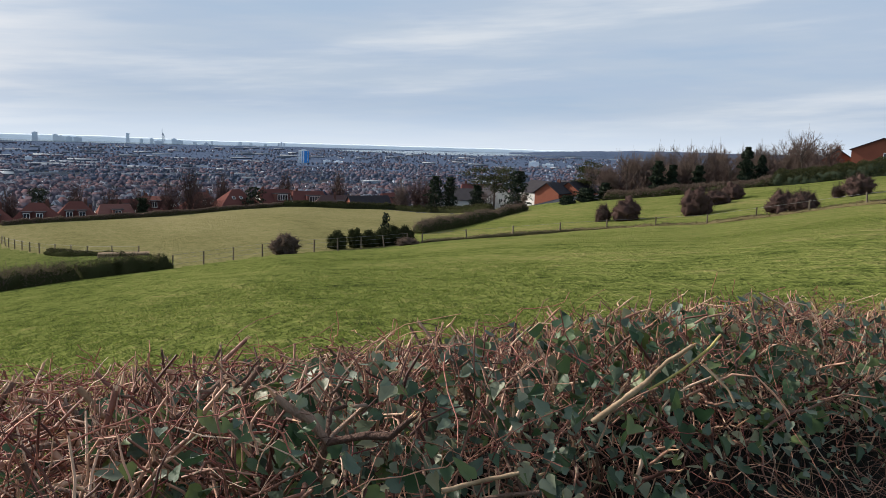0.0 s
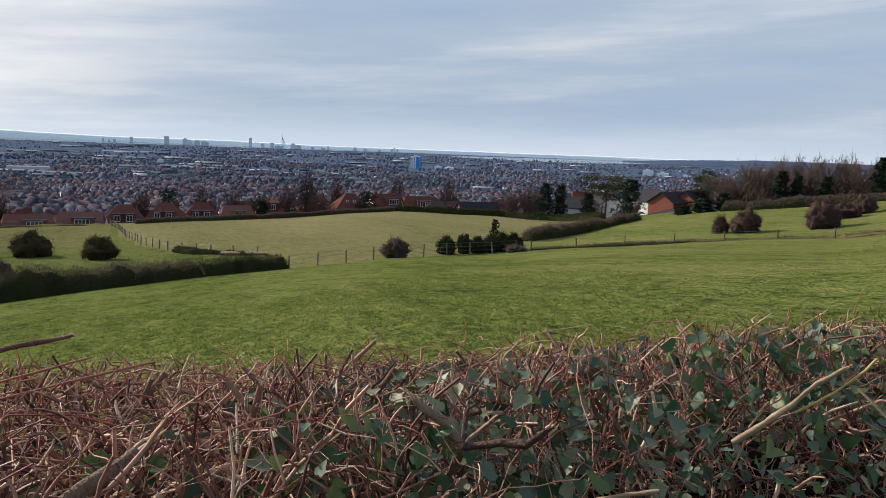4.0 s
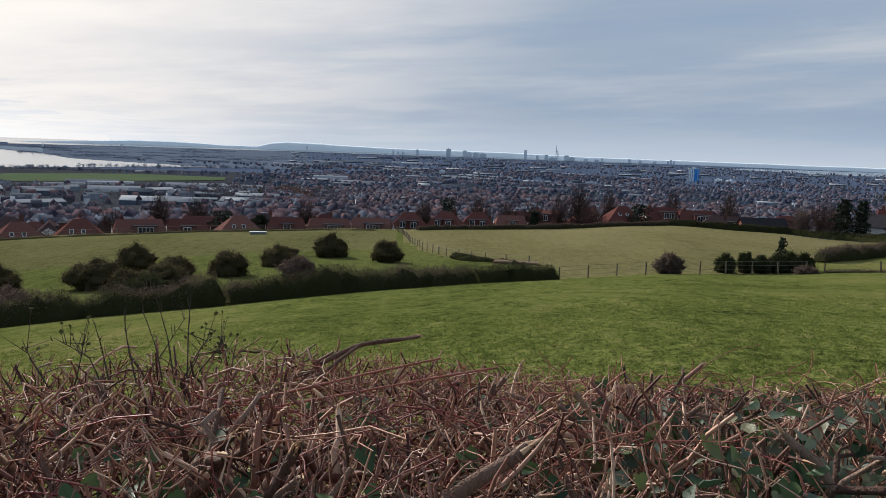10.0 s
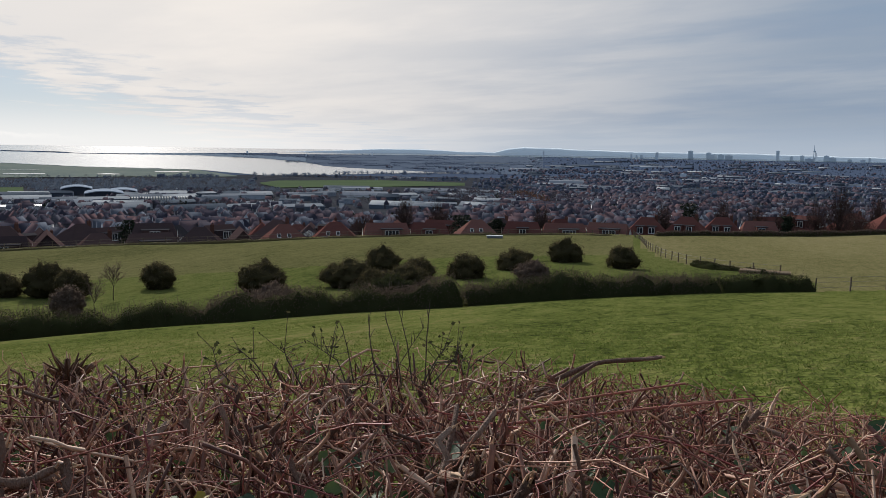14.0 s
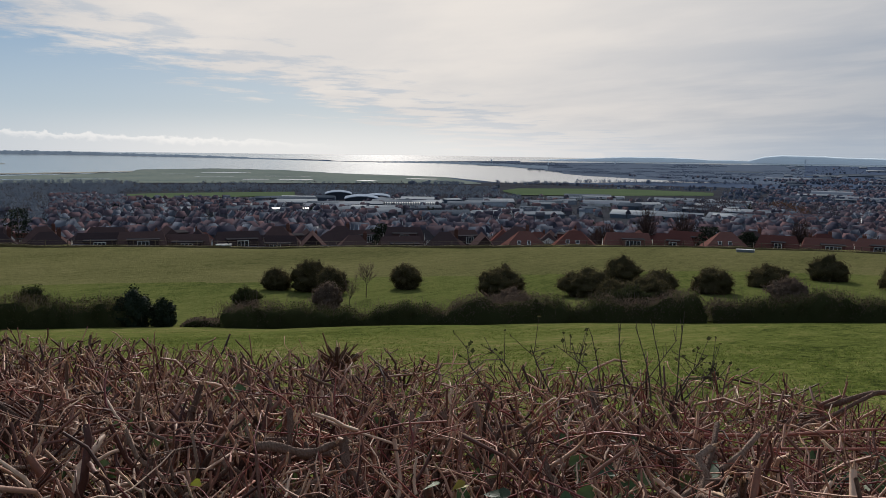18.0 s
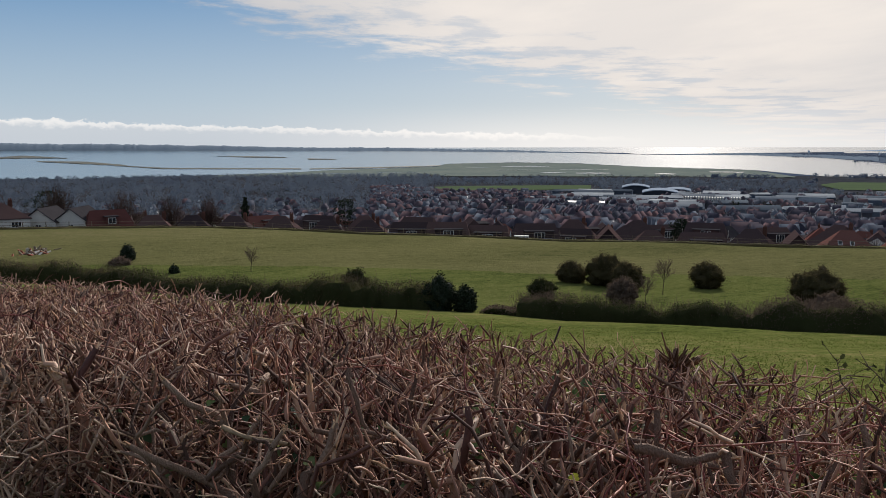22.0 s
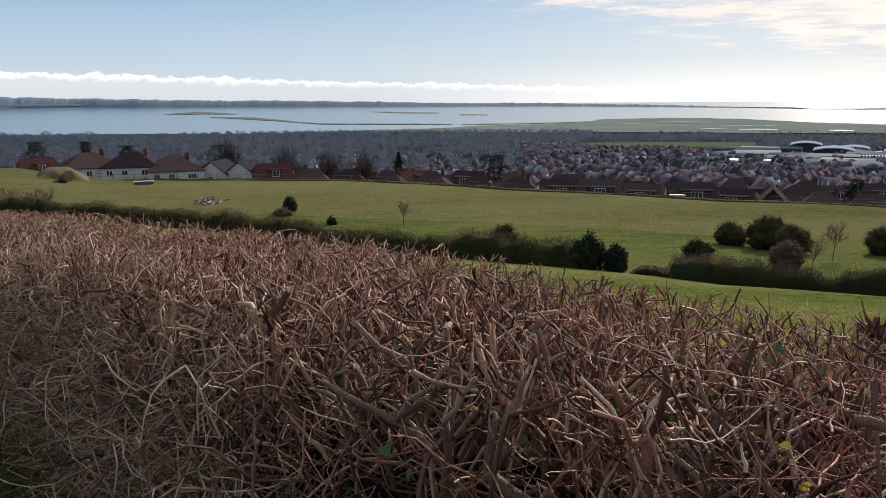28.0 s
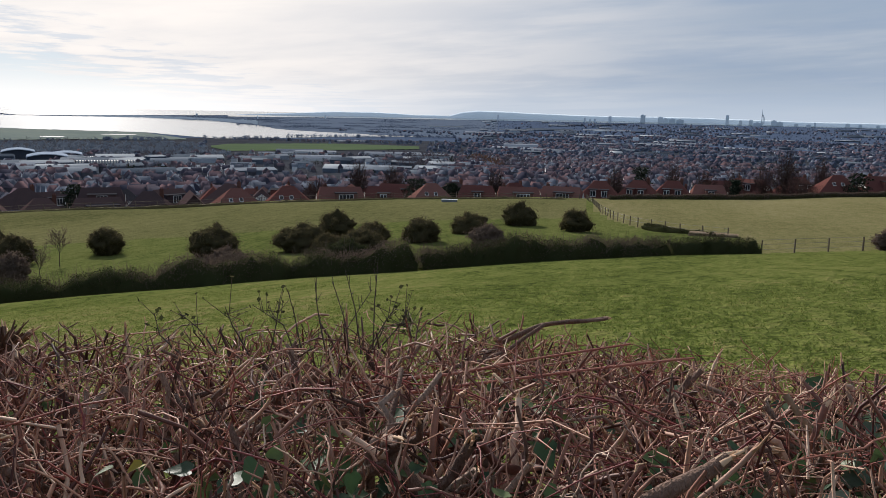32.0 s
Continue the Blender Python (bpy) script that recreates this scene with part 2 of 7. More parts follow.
M_FIELD = field_material("pasture", [(0.034, 0.044, 0.014), (0.085, 0.105, 0.027), (0.116, 0.133, 0.038), (0.152, 0.151, 0.052), (0.20, 0.172, 0.080)])
M_FIELD2 = field_material("rough_pasture", [(0.066, 0.068, 0.028), (0.110, 0.110, 0.046), (0.138, 0.131, 0.058), (0.170, 0.152, 0.078)], 0.04)
M_FIELDG = field_material("green_pasture", [(0.042, 0.052, 0.018), (0.088, 0.106, 0.032), (0.116, 0.128, 0.042), (0.142, 0.142, 0.054)], 0.05)
M_DRY = field_material("dry_meadow", [(0.100, 0.096, 0.040), (0.145, 0.136, 0.060), (0.180, 0.162, 0.078), (0.215, 0.186, 0.102)], 0.04)
# town ground tinted blue in place of the haze over it
M_TOWN = material("town_ground", [(0.024, 0.026, 0.033), (0.038, 0.041, 0.050), (0.054, 0.057, 0.067), (0.042, 0.050, 0.045)], 0.02, 0.9, spec=0, fine=0.5)
M_MARSH = material("marsh", [(0.120, 0.146, 0.142), (0.165, 0.194, 0.176), (0.205, 0.226, 0.196)], 0.006, 0.9, spec=0, fine=0.4)
# distance haze put into the base colour: far land turned blue
M_HAZELAND = material("hazed_land", [(0.048, 0.070, 0.116), (0.076, 0.101, 0.155), (0.061, 0.085, 0.136)], 0.008, 0.95, spec=0, fine=0.5)
# brighter copy of the land colour, for thicker haze towards the sun
M_HAZEFLATS = material("hazed_flats", [(0.070, 0.095, 0.138), (0.108, 0.134, 0.181), (0.086, 0.113, 0.159)], 0.006, 0.95, spec=0, fine=0.6)
# hills in pale haze blue, with a faint glow standing for lit air
M_HAZEHILLS = material("far_hills", [(0.52, 0.60, 0.67), (0.58, 0.66, 0.72)], 0.002, 1.0, spec=0.0)
hb = M_HAZEHILLS.node_tree.nodes["Principled BSDF"]
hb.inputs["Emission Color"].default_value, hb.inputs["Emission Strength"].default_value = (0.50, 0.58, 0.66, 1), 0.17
# far trees carry the blue of the haze in their colour
M_FARWOOD = material("hazed_far_woods", [(0.060, 0.083, 0.133), (0.083, 0.108, 0.162), (0.107, 0.137, 0.194)], 0.03, 1.0, spec=0, fine=0.5, thin=True)
# lighter copy of the far trees, painted for the brighter haze sunward
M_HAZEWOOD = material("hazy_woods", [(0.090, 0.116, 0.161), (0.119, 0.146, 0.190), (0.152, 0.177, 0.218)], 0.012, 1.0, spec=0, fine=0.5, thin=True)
# island woods paled and blued, the haze being part of the colour
M_HAZEISLAND = material("hazed_island", [(0.15, 0.195, 0.25), (0.20, 0.245, 0.30)], 0.02, 1.0, spec=0, fine=0.5)
M_GREENFIELD = material("sports_field", [(0.075, 0.105, 0.060), (0.092, 0.122, 0.070)], 0.01, 0.9, spec=0)
M_MUD = material("mud_bank", [(0.05, 0.055, 0.04), (0.09, 0.09, 0.07)], 0.01, 0.7, spec=0.3)
M_TWIG = material("hedge_twig", [(0.023, 0.007, 0.006), (0.088, 0.034, 0.027), (0.230, 0.107, 0.077), (0.440, 0.254, 0.176), (0.689, 0.535, 0.401)], 14, 0.62, 0.5, 0.002, island=0.6, spec=0.3)
M_REDTWIG = material("bramble_stem", [(0.105, 0.021, 0.025), (0.240, 0.060, 0.054), (0.360, 0.143, 0.099), (0.540, 0.315, 0.203)], 14, 0.58, 0.3, 0.002, island=0.6, spec=0.3)
M_CUT = material("cut_wood", [(0.30, 0.15, 0.08), (0.46, 0.27, 0.16), (0.64, 0.47, 0.32)], 40, 0.8, 0.3, 0.001, island=0.5)
M_STEM = material("old_stem", [(0.031, 0.016, 0.012), (0.095, 0.055, 0.042), (0.201, 0.128, 0.097), (0.365, 0.262, 0.201)], 30, 0.85, 1.0, 0.006, island=0.5, stretch=(1, 1, 0.4), spec=0.2, fine=0.5)
M_IVY = material("ivy_leaf", [(0.020, 0.046, 0.024), (0.036, 0.074, 0.034), (0.062, 0.108, 0.040), (0.14, 0.17, 0.05)], 30, 0.5, 0.2, 0.002, island=0.75, spec=0.32, leafy=0.2)
M_BRAMBLE = material("bramble_leaf", [(0.041, 0.072, 0.051), (0.083, 0.121, 0.082), (0.145, 0.179, 0.125), (0.248, 0.235, 0.132)], 30, 0.5, 0.3, 0.003, island=0.75, spec=0.4, leafy=0.18)
M_WEED = material("weed_leaf", [(0.045, 0.080, 0.028), (0.080, 0.120, 0.042), (0.13, 0.165, 0.06)], 30, 0.55, 0.2, 0.002, island=0.75, spec=0.3, leafy=0.25)
M_SPLINTER = material("weathered_splinter", [(0.05, 0.024, 0.014), (0.11, 0.055, 0.03), (0.20, 0.11, 0.06)], 40, 0.85, 0.5, 0.002, island=0.6)
M_PALE = material("peeled_branch", [(0.16, 0.10, 0.06), (0.26, 0.18, 0.11), (0.38, 0.28, 0.18)], 25, 0.75, 0.4, 0.003)
M_YSTEM = material("yellow_stem", [(0.30, 0.24, 0.07), (0.42, 0.36, 0.12)], 20, 0.6, 0.2, 0.002)
# copies of the town's roof and wall colours, blued to imitate haze
M_HAZEROOFS = material("hazed_roofs", [(0.040, 0.052, 0.081), (0.055, 0.066, 0.099), (0.083, 0.079, 0.105), (0.133, 0.091, 0.102), (0.128, 0.150, 0.196)], 0.4, 0.75, island=0.85, spec=0)
M_HAZEWALLS = material("hazed_walls", [(0.053, 0.068, 0.098), (0.073, 0.092, 0.126), (0.094, 0.116, 0.153), (0.131, 0.158, 0.202), (0.528, 0.590, 0.678)], 0.4, 0.85, island=0.85, spec=0)
M_YELLOW = material("yellowed_leaf", [(0.30, 0.22, 0.03), (0.20, 0.22, 0.03), (0.32, 0.10, 0.04)], 30, 0.5, 0.1, 0.002, island=0.9, thin=True)
# near-black in place of the shade deep in the roadside hedge
M_HEDGESHADE = material("hedge_shade", [(0.002, 0.0015, 0.001), (0.006, 0.004, 0.003), (0.014, 0.010, 0.007)], 12, 0.95, 1.0, 0.03, fine=0.6)
M_GRASS = material("grass_blade", [(0.094, 0.131, 0.028), (0.133, 0.167, 0.038), (0.22, 0.21, 0.08)], 0.3, 0.7, island=0.5, spec=0, thin=True)
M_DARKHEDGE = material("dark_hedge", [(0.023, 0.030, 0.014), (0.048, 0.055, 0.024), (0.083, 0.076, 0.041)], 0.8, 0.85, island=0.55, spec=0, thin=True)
M_BROWNHEDGE = material("bare_hedge", [(0.078, 0.056, 0.046), (0.125, 0.094, 0.076), (0.175, 0.136, 0.106)], 0.8, 0.9, island=0.55, spec=0, thin=True)
M_GORSE = material("gorse", [(0.044, 0.040, 0.020), (0.086, 0.074, 0.040), (0.150, 0.118, 0.066)], 0.8, 0.9, island=0.6, spec=0, thin=True)
M_EVERGREEN = material("evergreen", [(0.008, 0.014, 0.009), (0.016, 0.026, 0.014), (0.03, 0.04, 0.018)], 0.5, 0.85, island=0.55, spec=0.2)
M_BARE = material("bare_crown", [(0.040, 0.027, 0.025), (0.068, 0.047, 0.041), (0.105, 0.078, 0.062)], 0.3, 0.95, island=0.5, spec=0)
M_BARE2 = material("pale_bare_crown", [(0.085, 0.060, 0.052), (0.13, 0.095, 0.08), (0.19, 0.145, 0.115)], 0.3, 0.95, island=0.5, spec=0)
M_EDGE = material("edge_crowns", [(0.070, 0.048, 0.042), (0.108, 0.076, 0.066), (0.155, 0.115, 0.096)], 0.3, 0.95, island=0.5, spec=0)
M_THORN = material("hawthorn_twigs", [(0.050, 0.031, 0.028), (0.080, 0.051, 0.045), (0.115, 0.080, 0.066)], 0.3, 0.95, island=0.5, spec=0)
M_HEDGETWIG = material("hedge_row_twig", [(0.070, 0.050, 0.042), (0.115, 0.085, 0.070), (0.16, 0.125, 0.10)], 3, 0.9, island=0.6, spec=0)
M_BARK = material("bark", [(0.05, 0.038, 0.03), (0.09, 0.07, 0.055)], 3, 0.9, 0.5, 0.02)
M_POST = material("fence_post", [(0.10, 0.075, 0.055), (0.17, 0.135, 0.10)], 5, 0.85, 0.4, 0.01, per_object=0.5)
M_WIRE = material("wire", [(0.14, 0.14, 0.14), (0.20, 0.20, 0.20)], 5, 0.5, metal=0.6)
M_REDROOF = material("red_tile_roof", [(0.090, 0.038, 0.036), (0.135, 0.058, 0.050), (0.19, 0.098, 0.084)], 0.5, 0.8, 0.5, 0.03, per_object=0.6, stretch=(1, 1, 4), fine=0.4, spec=0)
M_BROWNROOF = material("brown_tile_roof", [(0.042, 0.032, 0.036), (0.072, 0.050, 0.051), (0.108, 0.068, 0.064)], 0.5, 0.8, 0.5, 0.03, per_object=0.6, stretch=(1, 1, 4), fine=0.4, spec=0)
# roofs and trees of the town, their colours shifted to haze blue
M_ROOFS = material("town_roofs", [(0.034, 0.036, 0.054), (0.052, 0.050, 0.068), (0.078, 0.064, 0.080), (0.125, 0.080, 0.086), (0.075, 0.080, 0.102), (0.15, 0.17, 0.21)], 0.4, 0.75, island=0.85, fine=0.4, spec=0)
M_TOWNTREE = material("town_tree", [(0.040, 0.039, 0.052), (0.064, 0.060, 0.074), (0.098, 0.088, 0.098)], 0.3, 0.95, island=0.3, spec=0, thin=True)
# shed roofs with the same haze tint in their colour
M_HAZESHEDS = material("hazed_shed_roofs", [(0.054, 0.068, 0.091), (0.100, 0.119, 0.145), (0.260, 0.283, 0.313), (0.398, 0.421, 0.444)], 0.02, 0.7, island=0.85, spec=0)
M_RENDER = material("white_render", [(0.55, 0.54, 0.50), (0.70, 0.68, 0.64)], 0.5, 0.85, per_object=0.4)
# walls take a slight haze tint too
M_WALLS = material("town_walls", [(0.070, 0.070, 0.088), (0.11, 0.11, 0.13), (0.22, 0.23, 0.26), (0.82, 0.83, 0.85)], 0.4, 0.85, island=0.85)
M_BRICK = material("orange_brick", [(0.21, 0.062, 0.034), (0.30, 0.098, 0.055)], 0.8, 0.85, 0.4, 0.01, per_object=0.3)
M_CHIMNEY = material("dark_brick", [(0.09, 0.045, 0.036), (0.14, 0.07, 0.055)], 0.8, 0.9, 0.4, 0.01, per_object=0.5, spec=0)
M_DEAD = material("dead_stems", [(0.15, 0.088, 0.060), (0.40, 0.265, 0.185), (0.68, 0.50, 0.38)], 20, 0.6, 0.3, 0.002, island=0.7, spec=0.4)
M_SLATE = material("slate_roof", [(0.035, 0.033, 0.038), (0.06, 0.056, 0.06)], 0.8, 0.7, 0.4, 0.02, per_object=0.3, spec=0)
M_FRAME = material("white_frame", [(0.68, 0.68, 0.67), (0.8, 0.8, 0.79)], 2, 0.4)
M_PANE = material("dark_pane", [(0.015, 0.018, 0.022), (0.03, 0.034, 0.04)], 1, 0.08, spec=0.6)
M_METAL = material("shed_roof", [(0.09, 0.105, 0.13), (0.17, 0.19, 0.22), (0.30, 0.32, 0.36)], 0.02, 0.7, per_object=0.7, spec=0)
M_SHINY = material("glazed_roof", [(0.30, 0.33, 0.36), (0.44, 0.46, 0.48)], 0.2, 0.28, spec=0.6)
M_ARCHROOF = material("pale_sheet_roof", [(0.255, 0.306, 0.374), (0.340, 0.391, 0.476)], 0.1, 0.8, spec=0.0)
M_SHEDWALL = material("dark_cladding", [(0.030, 0.038, 0.055), (0.05, 0.06, 0.08)], 0.1, 0.8, spec=0.1)
M_RUST = material("russet_crown", [(0.16, 0.085, 0.055), (0.22, 0.125, 0.08)], 0.3, 0.95, island=0.5, spec=0)
M_BLOCKW = material("white_cladding", [(0.72, 0.77, 0.82), (0.8, 0.84, 0.88)], 0.05, 0.6)
M_BLOCKB = material("blue_cladding", [(0.03, 0.22, 0.60), (0.05, 0.30, 0.70)], 0.05, 0.5)
# skyline concrete paled and blued: light and haze put into its colour
M_CONCRETE = material("hazed_tower", [(0.50, 0.57, 0.64), (0.66, 0.72, 0.78)], 0.01, 0.8, per_object=0.7)

M_STRAW = material("dead_grass", [(0.085, 0.070, 0.034), (0.125, 0.102, 0.050), (0.17, 0.14, 0.075)], 2.0, 0.9, island=0.6, spec=0.1)

M_WATER = bpy.data.materials.new("sea_water")
M_WATER.use_nodes = True
nt = M_WATER.node_tree
bs = nt.nodes["Principled BSDF"]
bs.inputs["Base Color"].default_value = (0.10, 0.14, 0.17, 1)
bs.inputs["Roughness"].default_value = 0.15
bs.inputs["IOR"].default_value = 1.33
ripple = nt.nodes.new("ShaderNodeTexNoise")
ripple.inputs["Scale"].default_value, ripple.inputs["Detail"].default_value = 0.02, 6
rb = nt.nodes.new("ShaderNodeBump")
rb.inputs["Strength"].default_value, rb.inputs["Distance"].default_value = 0.08, 1.0
geo = nt.nodes.new("ShaderNodeNewGeometry")
nt.links.new(geo.outputs["Position"], ripple.inputs["Vector"])
nt.links.new(ripple.outputs["Fac"], rb.inputs["Height"])
nt.links.new(rb.outputs[0], bs.inputs["Normal"])


# ---- building helpers ----
def mesh_of(name, verts, faces, mats, index=None, smooth=False):
    me = bpy.data.meshes.new(name)
    verts, faces = np.asarray(verts, np.float32), np.asarray(faces, np.int32)
    me.vertices.add(len(verts))
    me.vertices.foreach_set("co", verts.ravel())
    k = faces.shape[1]
    me.loops.add(faces.size)
    me.loops.foreach_set("vertex_index", faces.ravel())
    me.polygons.add(len(faces))
    me.polygons.foreach_set("loop_start", np.arange(0, faces.size, k, dtype=np.int32))
    me.polygons.foreach_set("loop_total", np.full(len(faces), k, np.int32))
    for m in mats if isinstance(mats, (list, tuple)) else [mats]:
        me.materials.append(m)
    if index is not None:
        me.polygons.foreach_set("material_index", np.asarray(index, np.int32))
    if smooth:
        me.polygons.foreach_set("use_smooth", np.ones(len(faces), bool))
    me.update(calc_edges=True)
    me.validate()
    return me


def child(name, me, parent, m=None, label=""):
    ob = new(name, me)
    ob.parent = parent
    if m is not None:
        ob.matrix_local = m
    return tagged(ob, label) if label else ob


def bm_mesh(name, bm, mat):
    me = bpy.data.meshes.new(name)
    bm.to_mesh(me)
    bm.free()
    me.materials.append(mat)
    return me


def box_bm(bm, x0, y0, z0, x1, y1, z1, bevel=0.0):
    r = bmesh.ops.create_cube(bm, size=1.0)
    bmesh.ops.scale(bm, vec=(x1 - x0, y1 - y0, z1 - z0), verts=r["verts"])
    bmesh.ops.translate(bm, vec=((x0 + x1) / 2, (y0 + y1) / 2, (z0 + z1) / 2), verts=r["verts"])
    if bevel:
        es = list({e for v in r["verts"] for e in v.link_edges})
        bmesh.ops.bevel(bm, geom=es, offset=bevel, segments=1, affect="EDGES")
    return r


def box(name, x0, y0, z0, x1, y1, z1, mat, bevel=0.0):
    bm = bmesh.new()
    box_bm(bm, x0, y0, z0, x1, y1, z1, bevel)
    return bm_mesh(name, bm, mat)


# ---- the lie of the land: bearings from the gate, in degrees to the left of the first view ----
BEAR = [-75, -45, -33, -23, -13.4, -5, 0, 7, 14.7, 25, 40, 55, 70, 85, 95, 109, 113, 118, 125, 160]
R_MID = [60, 75, 85, 95, 100, 95, 90, 82, 76, 67, 60, 58, 60, 67, 76, 98, 106, 116, 130, 130]
E_MID = [1, -1.2, -3.0, -5.0, -6.0, -7.0, -7.6, -8.2, -9.2, -10.4, -11.65, -12.6, -12.7, -11.8, -10.9, -8.6, -7.9, -7.2, -6.2, -1]
R_FAR = [120, 130, 145, 155, 165, 195, 210, 220, 208, 185, 168, 160, 163, 168, 172, 165, 165, 178, 160, 160]
E_FAR = [1.5, 0.3, -1.2, -2.7, -3.85, -5.1, -4.95, -4.8, -5.5, -6.1, -6.45, -7.0, -7.1, -6.55, -5.9, -5.4, -5.3, -4.25, -3.9, -1]
PLAIN_R = [350, 500, 700, 1000, 1500, 2240, 3000, 4000, 4700, 4960]
PLAIN_Z = [-42, -50, -58, -68, -80, -90, -81, -59, -42, -35]


def r_mid(a):
    return np.interp(a, BEAR, R_MID)


def r_far(a):
    return np.interp(a, BEAR, R_FAR)


def height(a, r):
    """Height of the ground over the eye at bearing a (degrees) and distance r."""
    a, r = np.broadcast_arrays(np.asarray(a, float), np.asarray(r, float))
    rm, rf = r_mid(a), r_far(a)
    zm = rm * np.tan(np.radians(np.interp(a, BEAR, E_MID)))
    zf = rf * np.tan(np.radians(np.interp(a, BEAR, E_FAR)))
    near = -1.62 + (zm + 1.62) * np.clip((r - 1.5) / (rm - 1.5), 0, 1)
    mid = zm + (zf - zm) * (r - rm) / (rf - rm)
    drop = zf - 4.4 * np.clip((a + 13) / 8, 0, 1) * np.clip((r - rf - 4) / 14, 0, 1)
    plain = np.interp(r, PLAIN_R, PLAIN_Z)
    s = np.clip((r - rf - 18) / (350 - rf - 18), 0, 1)
    z = np.where(r <= rm, near, np.where(r <= rf, mid, np.where(r >= 350, plain, drop * (1 - s) + (-42.0) * s)))
    behind = np.clip((np.abs(((a - 42.5 + 180) % 360) - 180) - 100) / 30, 0, 1)
    return z * (1 - behind) + (-1.62 + np.minimum(r, 300) * 0.012) * behind + EYE


def at(a, r, lift=0.0):
    """The place on the ground at a bearing and a distance."""
    return Vector((-math.sin(radians(a)) * r, math.cos(radians(a)) * r, float(height(a, r)) + lift))


_RS = np.concatenate([np.arange(5, 400, 1.0), np.geomspace(400, 4950, 500)])


def dist(a, e):
    """How far off the ground shows at bearing a and elevation e (degrees)."""
    angle = np.degrees(np.arctan2(height(a, _RS) - EYE, _RS))
    over = np.nonzero(angle >= e)[0]
    return float(_RS[over[0]]) if len(over) else 4950.0


def spot(a, e, lift=0.0):
    return at(a, dist(a, e), lift)


def xy_bearing(x, y):
    return np.degrees(np.arctan2(-x, y)), np.hypot(x, y)


def ground_z(x, y):
    a, r = xy_bearing(np.asarray(x, float), np.asarray(y, float))
    return height(a, r)


# ---- the ground: one sheet out to the horizon ----
fine_a = np.concatenate([np.arange(-75, 160, 0.5), np.arange(160, 285, 2.5)])
rs = np.concatenate([[0.02], np.arange(0.75, 12, 0.75), np.arange(12, 50, 1.5), np.arange(50, 240, 1.25), np.geomspace(241, 4960, 60)])
A, R = np.meshgrid(fine_a, rs)
wob = np.zeros_like(R)
rng = np.random.default_rng(3)
for k in range(7):
    kx, ky, ph = rng.normal(0, 0.10), rng.normal(0, 0.10), rng.uniform(0, 6.28)
    X, Y = -np.sin(np.radians(A)) * R, np.cos(np.radians(A)) * R
    wob += 0.05 * np.sin(kx * X + ky * Y + ph)
Z = height(np.where(A > 180, A - 360, A), R) + wob * np.clip((R - 4) / 20, 0, 1) * (R < 260)
V = np.stack([X, Y, Z], -1).reshape(-1, 3)
na, nr = len(fine_a), len(rs)
i, j = np.meshgrid(np.arange(nr - 1), np.arange(na), indexing="ij")
j2 = (j + 1) % na
F = np.stack([i * na + j, (i + 1) * na + j, (i + 1) * na + j2, i * na + j2], -1).reshape(-1, 4)
fa, fr = A[:-1].ravel(), R[:-1].ravel() + 0.3
rm, rf = r_mid(fa), r_far(fa)
slot = np.zeros(len(F), int)
mid = (fr > rm) & (fr <= rf + 3)
u = (fr - rm) / (rf - rm)
slot[mid & (fa > 26)] = 1
slot[mid & (fa > 26) & (u < 0.47 - 0.003 * (fa - 30))] = 2
track = np.interp(fa, [14, 16, 20, 23, 24.5, 25.5, 26], [84, 92, 98, 108, 120, 140, 186])
slot[mid & (fa <= 26)] = 3
slot[mid & (fa <= 26) & (fa > 14) & (fr < track)] = 2
slope_hedge = np.interp(fa, [-10.6, -10.4, -8.5, -6.5, -4.5, -2.6, -1.5], [400, 158, 146, 134, 122, 112, 96])
slot[mid & (fa < -1.5) & (fr < slope_hedge)] = 0
slot[(fr > rf + 3)] = 4
slot[fr < 0.9] = 0
ground = new("ground", mesh_of("ground", V, F, [M_FIELD, M_FIELD2, M_FIELDG, M_DRY, M_TOWN], slot, True))
tagged(ground, "sloping green pasture falling to a town and a wide plain", "ground", kind="structure")


# ---- far land and water ----
_PR = np.geomspace(360, 4955, 1500)
_PE = np.degrees(np.arctan2(np.interp(_PR, PLAIN_R, PLAIN_Z), _PR))


def far_r(e):
    return np.interp(e, _PE, _PR)


def patch(name, bears, low, high, lift, mat, rough=0.02, rows=6, label="", category="", kind="structure", seed=1):
    """A sheet on the plain between two outlines, given as elevations at bearings."""
    g = np.random.default_rng(seed)
    a = np.arange(bears[0], bears[-1] + 0.01, 0.2)
    jit = np.cumsum(g.normal(0, rough, len(a))) * 0.25
    jit -= np.linspace(jit[0], jit[-1], len(a))
    lo = np.interp(a, bears, low) + g.normal(0, rough, len(a)) * 0.5 + jit * 0.4
    hi = np.maximum(np.interp(a, bears, high) + g.normal(0, rough * 0.5, len(a)), lo + 0.003)
    t = np.linspace(0, 1, rows)[:, None]
    E = lo + (hi - lo) * t
    R = far_r(E)
    z = np.interp(R, PLAIN_R, PLAIN_Z) + EYE + lift
    aa = np.radians(np.broadcast_to(a, E.shape))
    v = np.stack([-np.sin(aa) * R, np.cos(aa) * R, z], -1).reshape(-1, 3)
    n = len(a)
    i, j = np.meshgrid(np.arange(rows - 1), np.arange(n - 1), indexing="ij")
    f = np.stack([i * n + j, (i + 1) * n + j, (i + 1) * n + j + 1, i * n + j + 1], -1).reshape(-1, 4)[:, ::-1]
    return tagged(new(name, mesh_of(name, v, f, mat, smooth=True)), label, category, kind=kind)


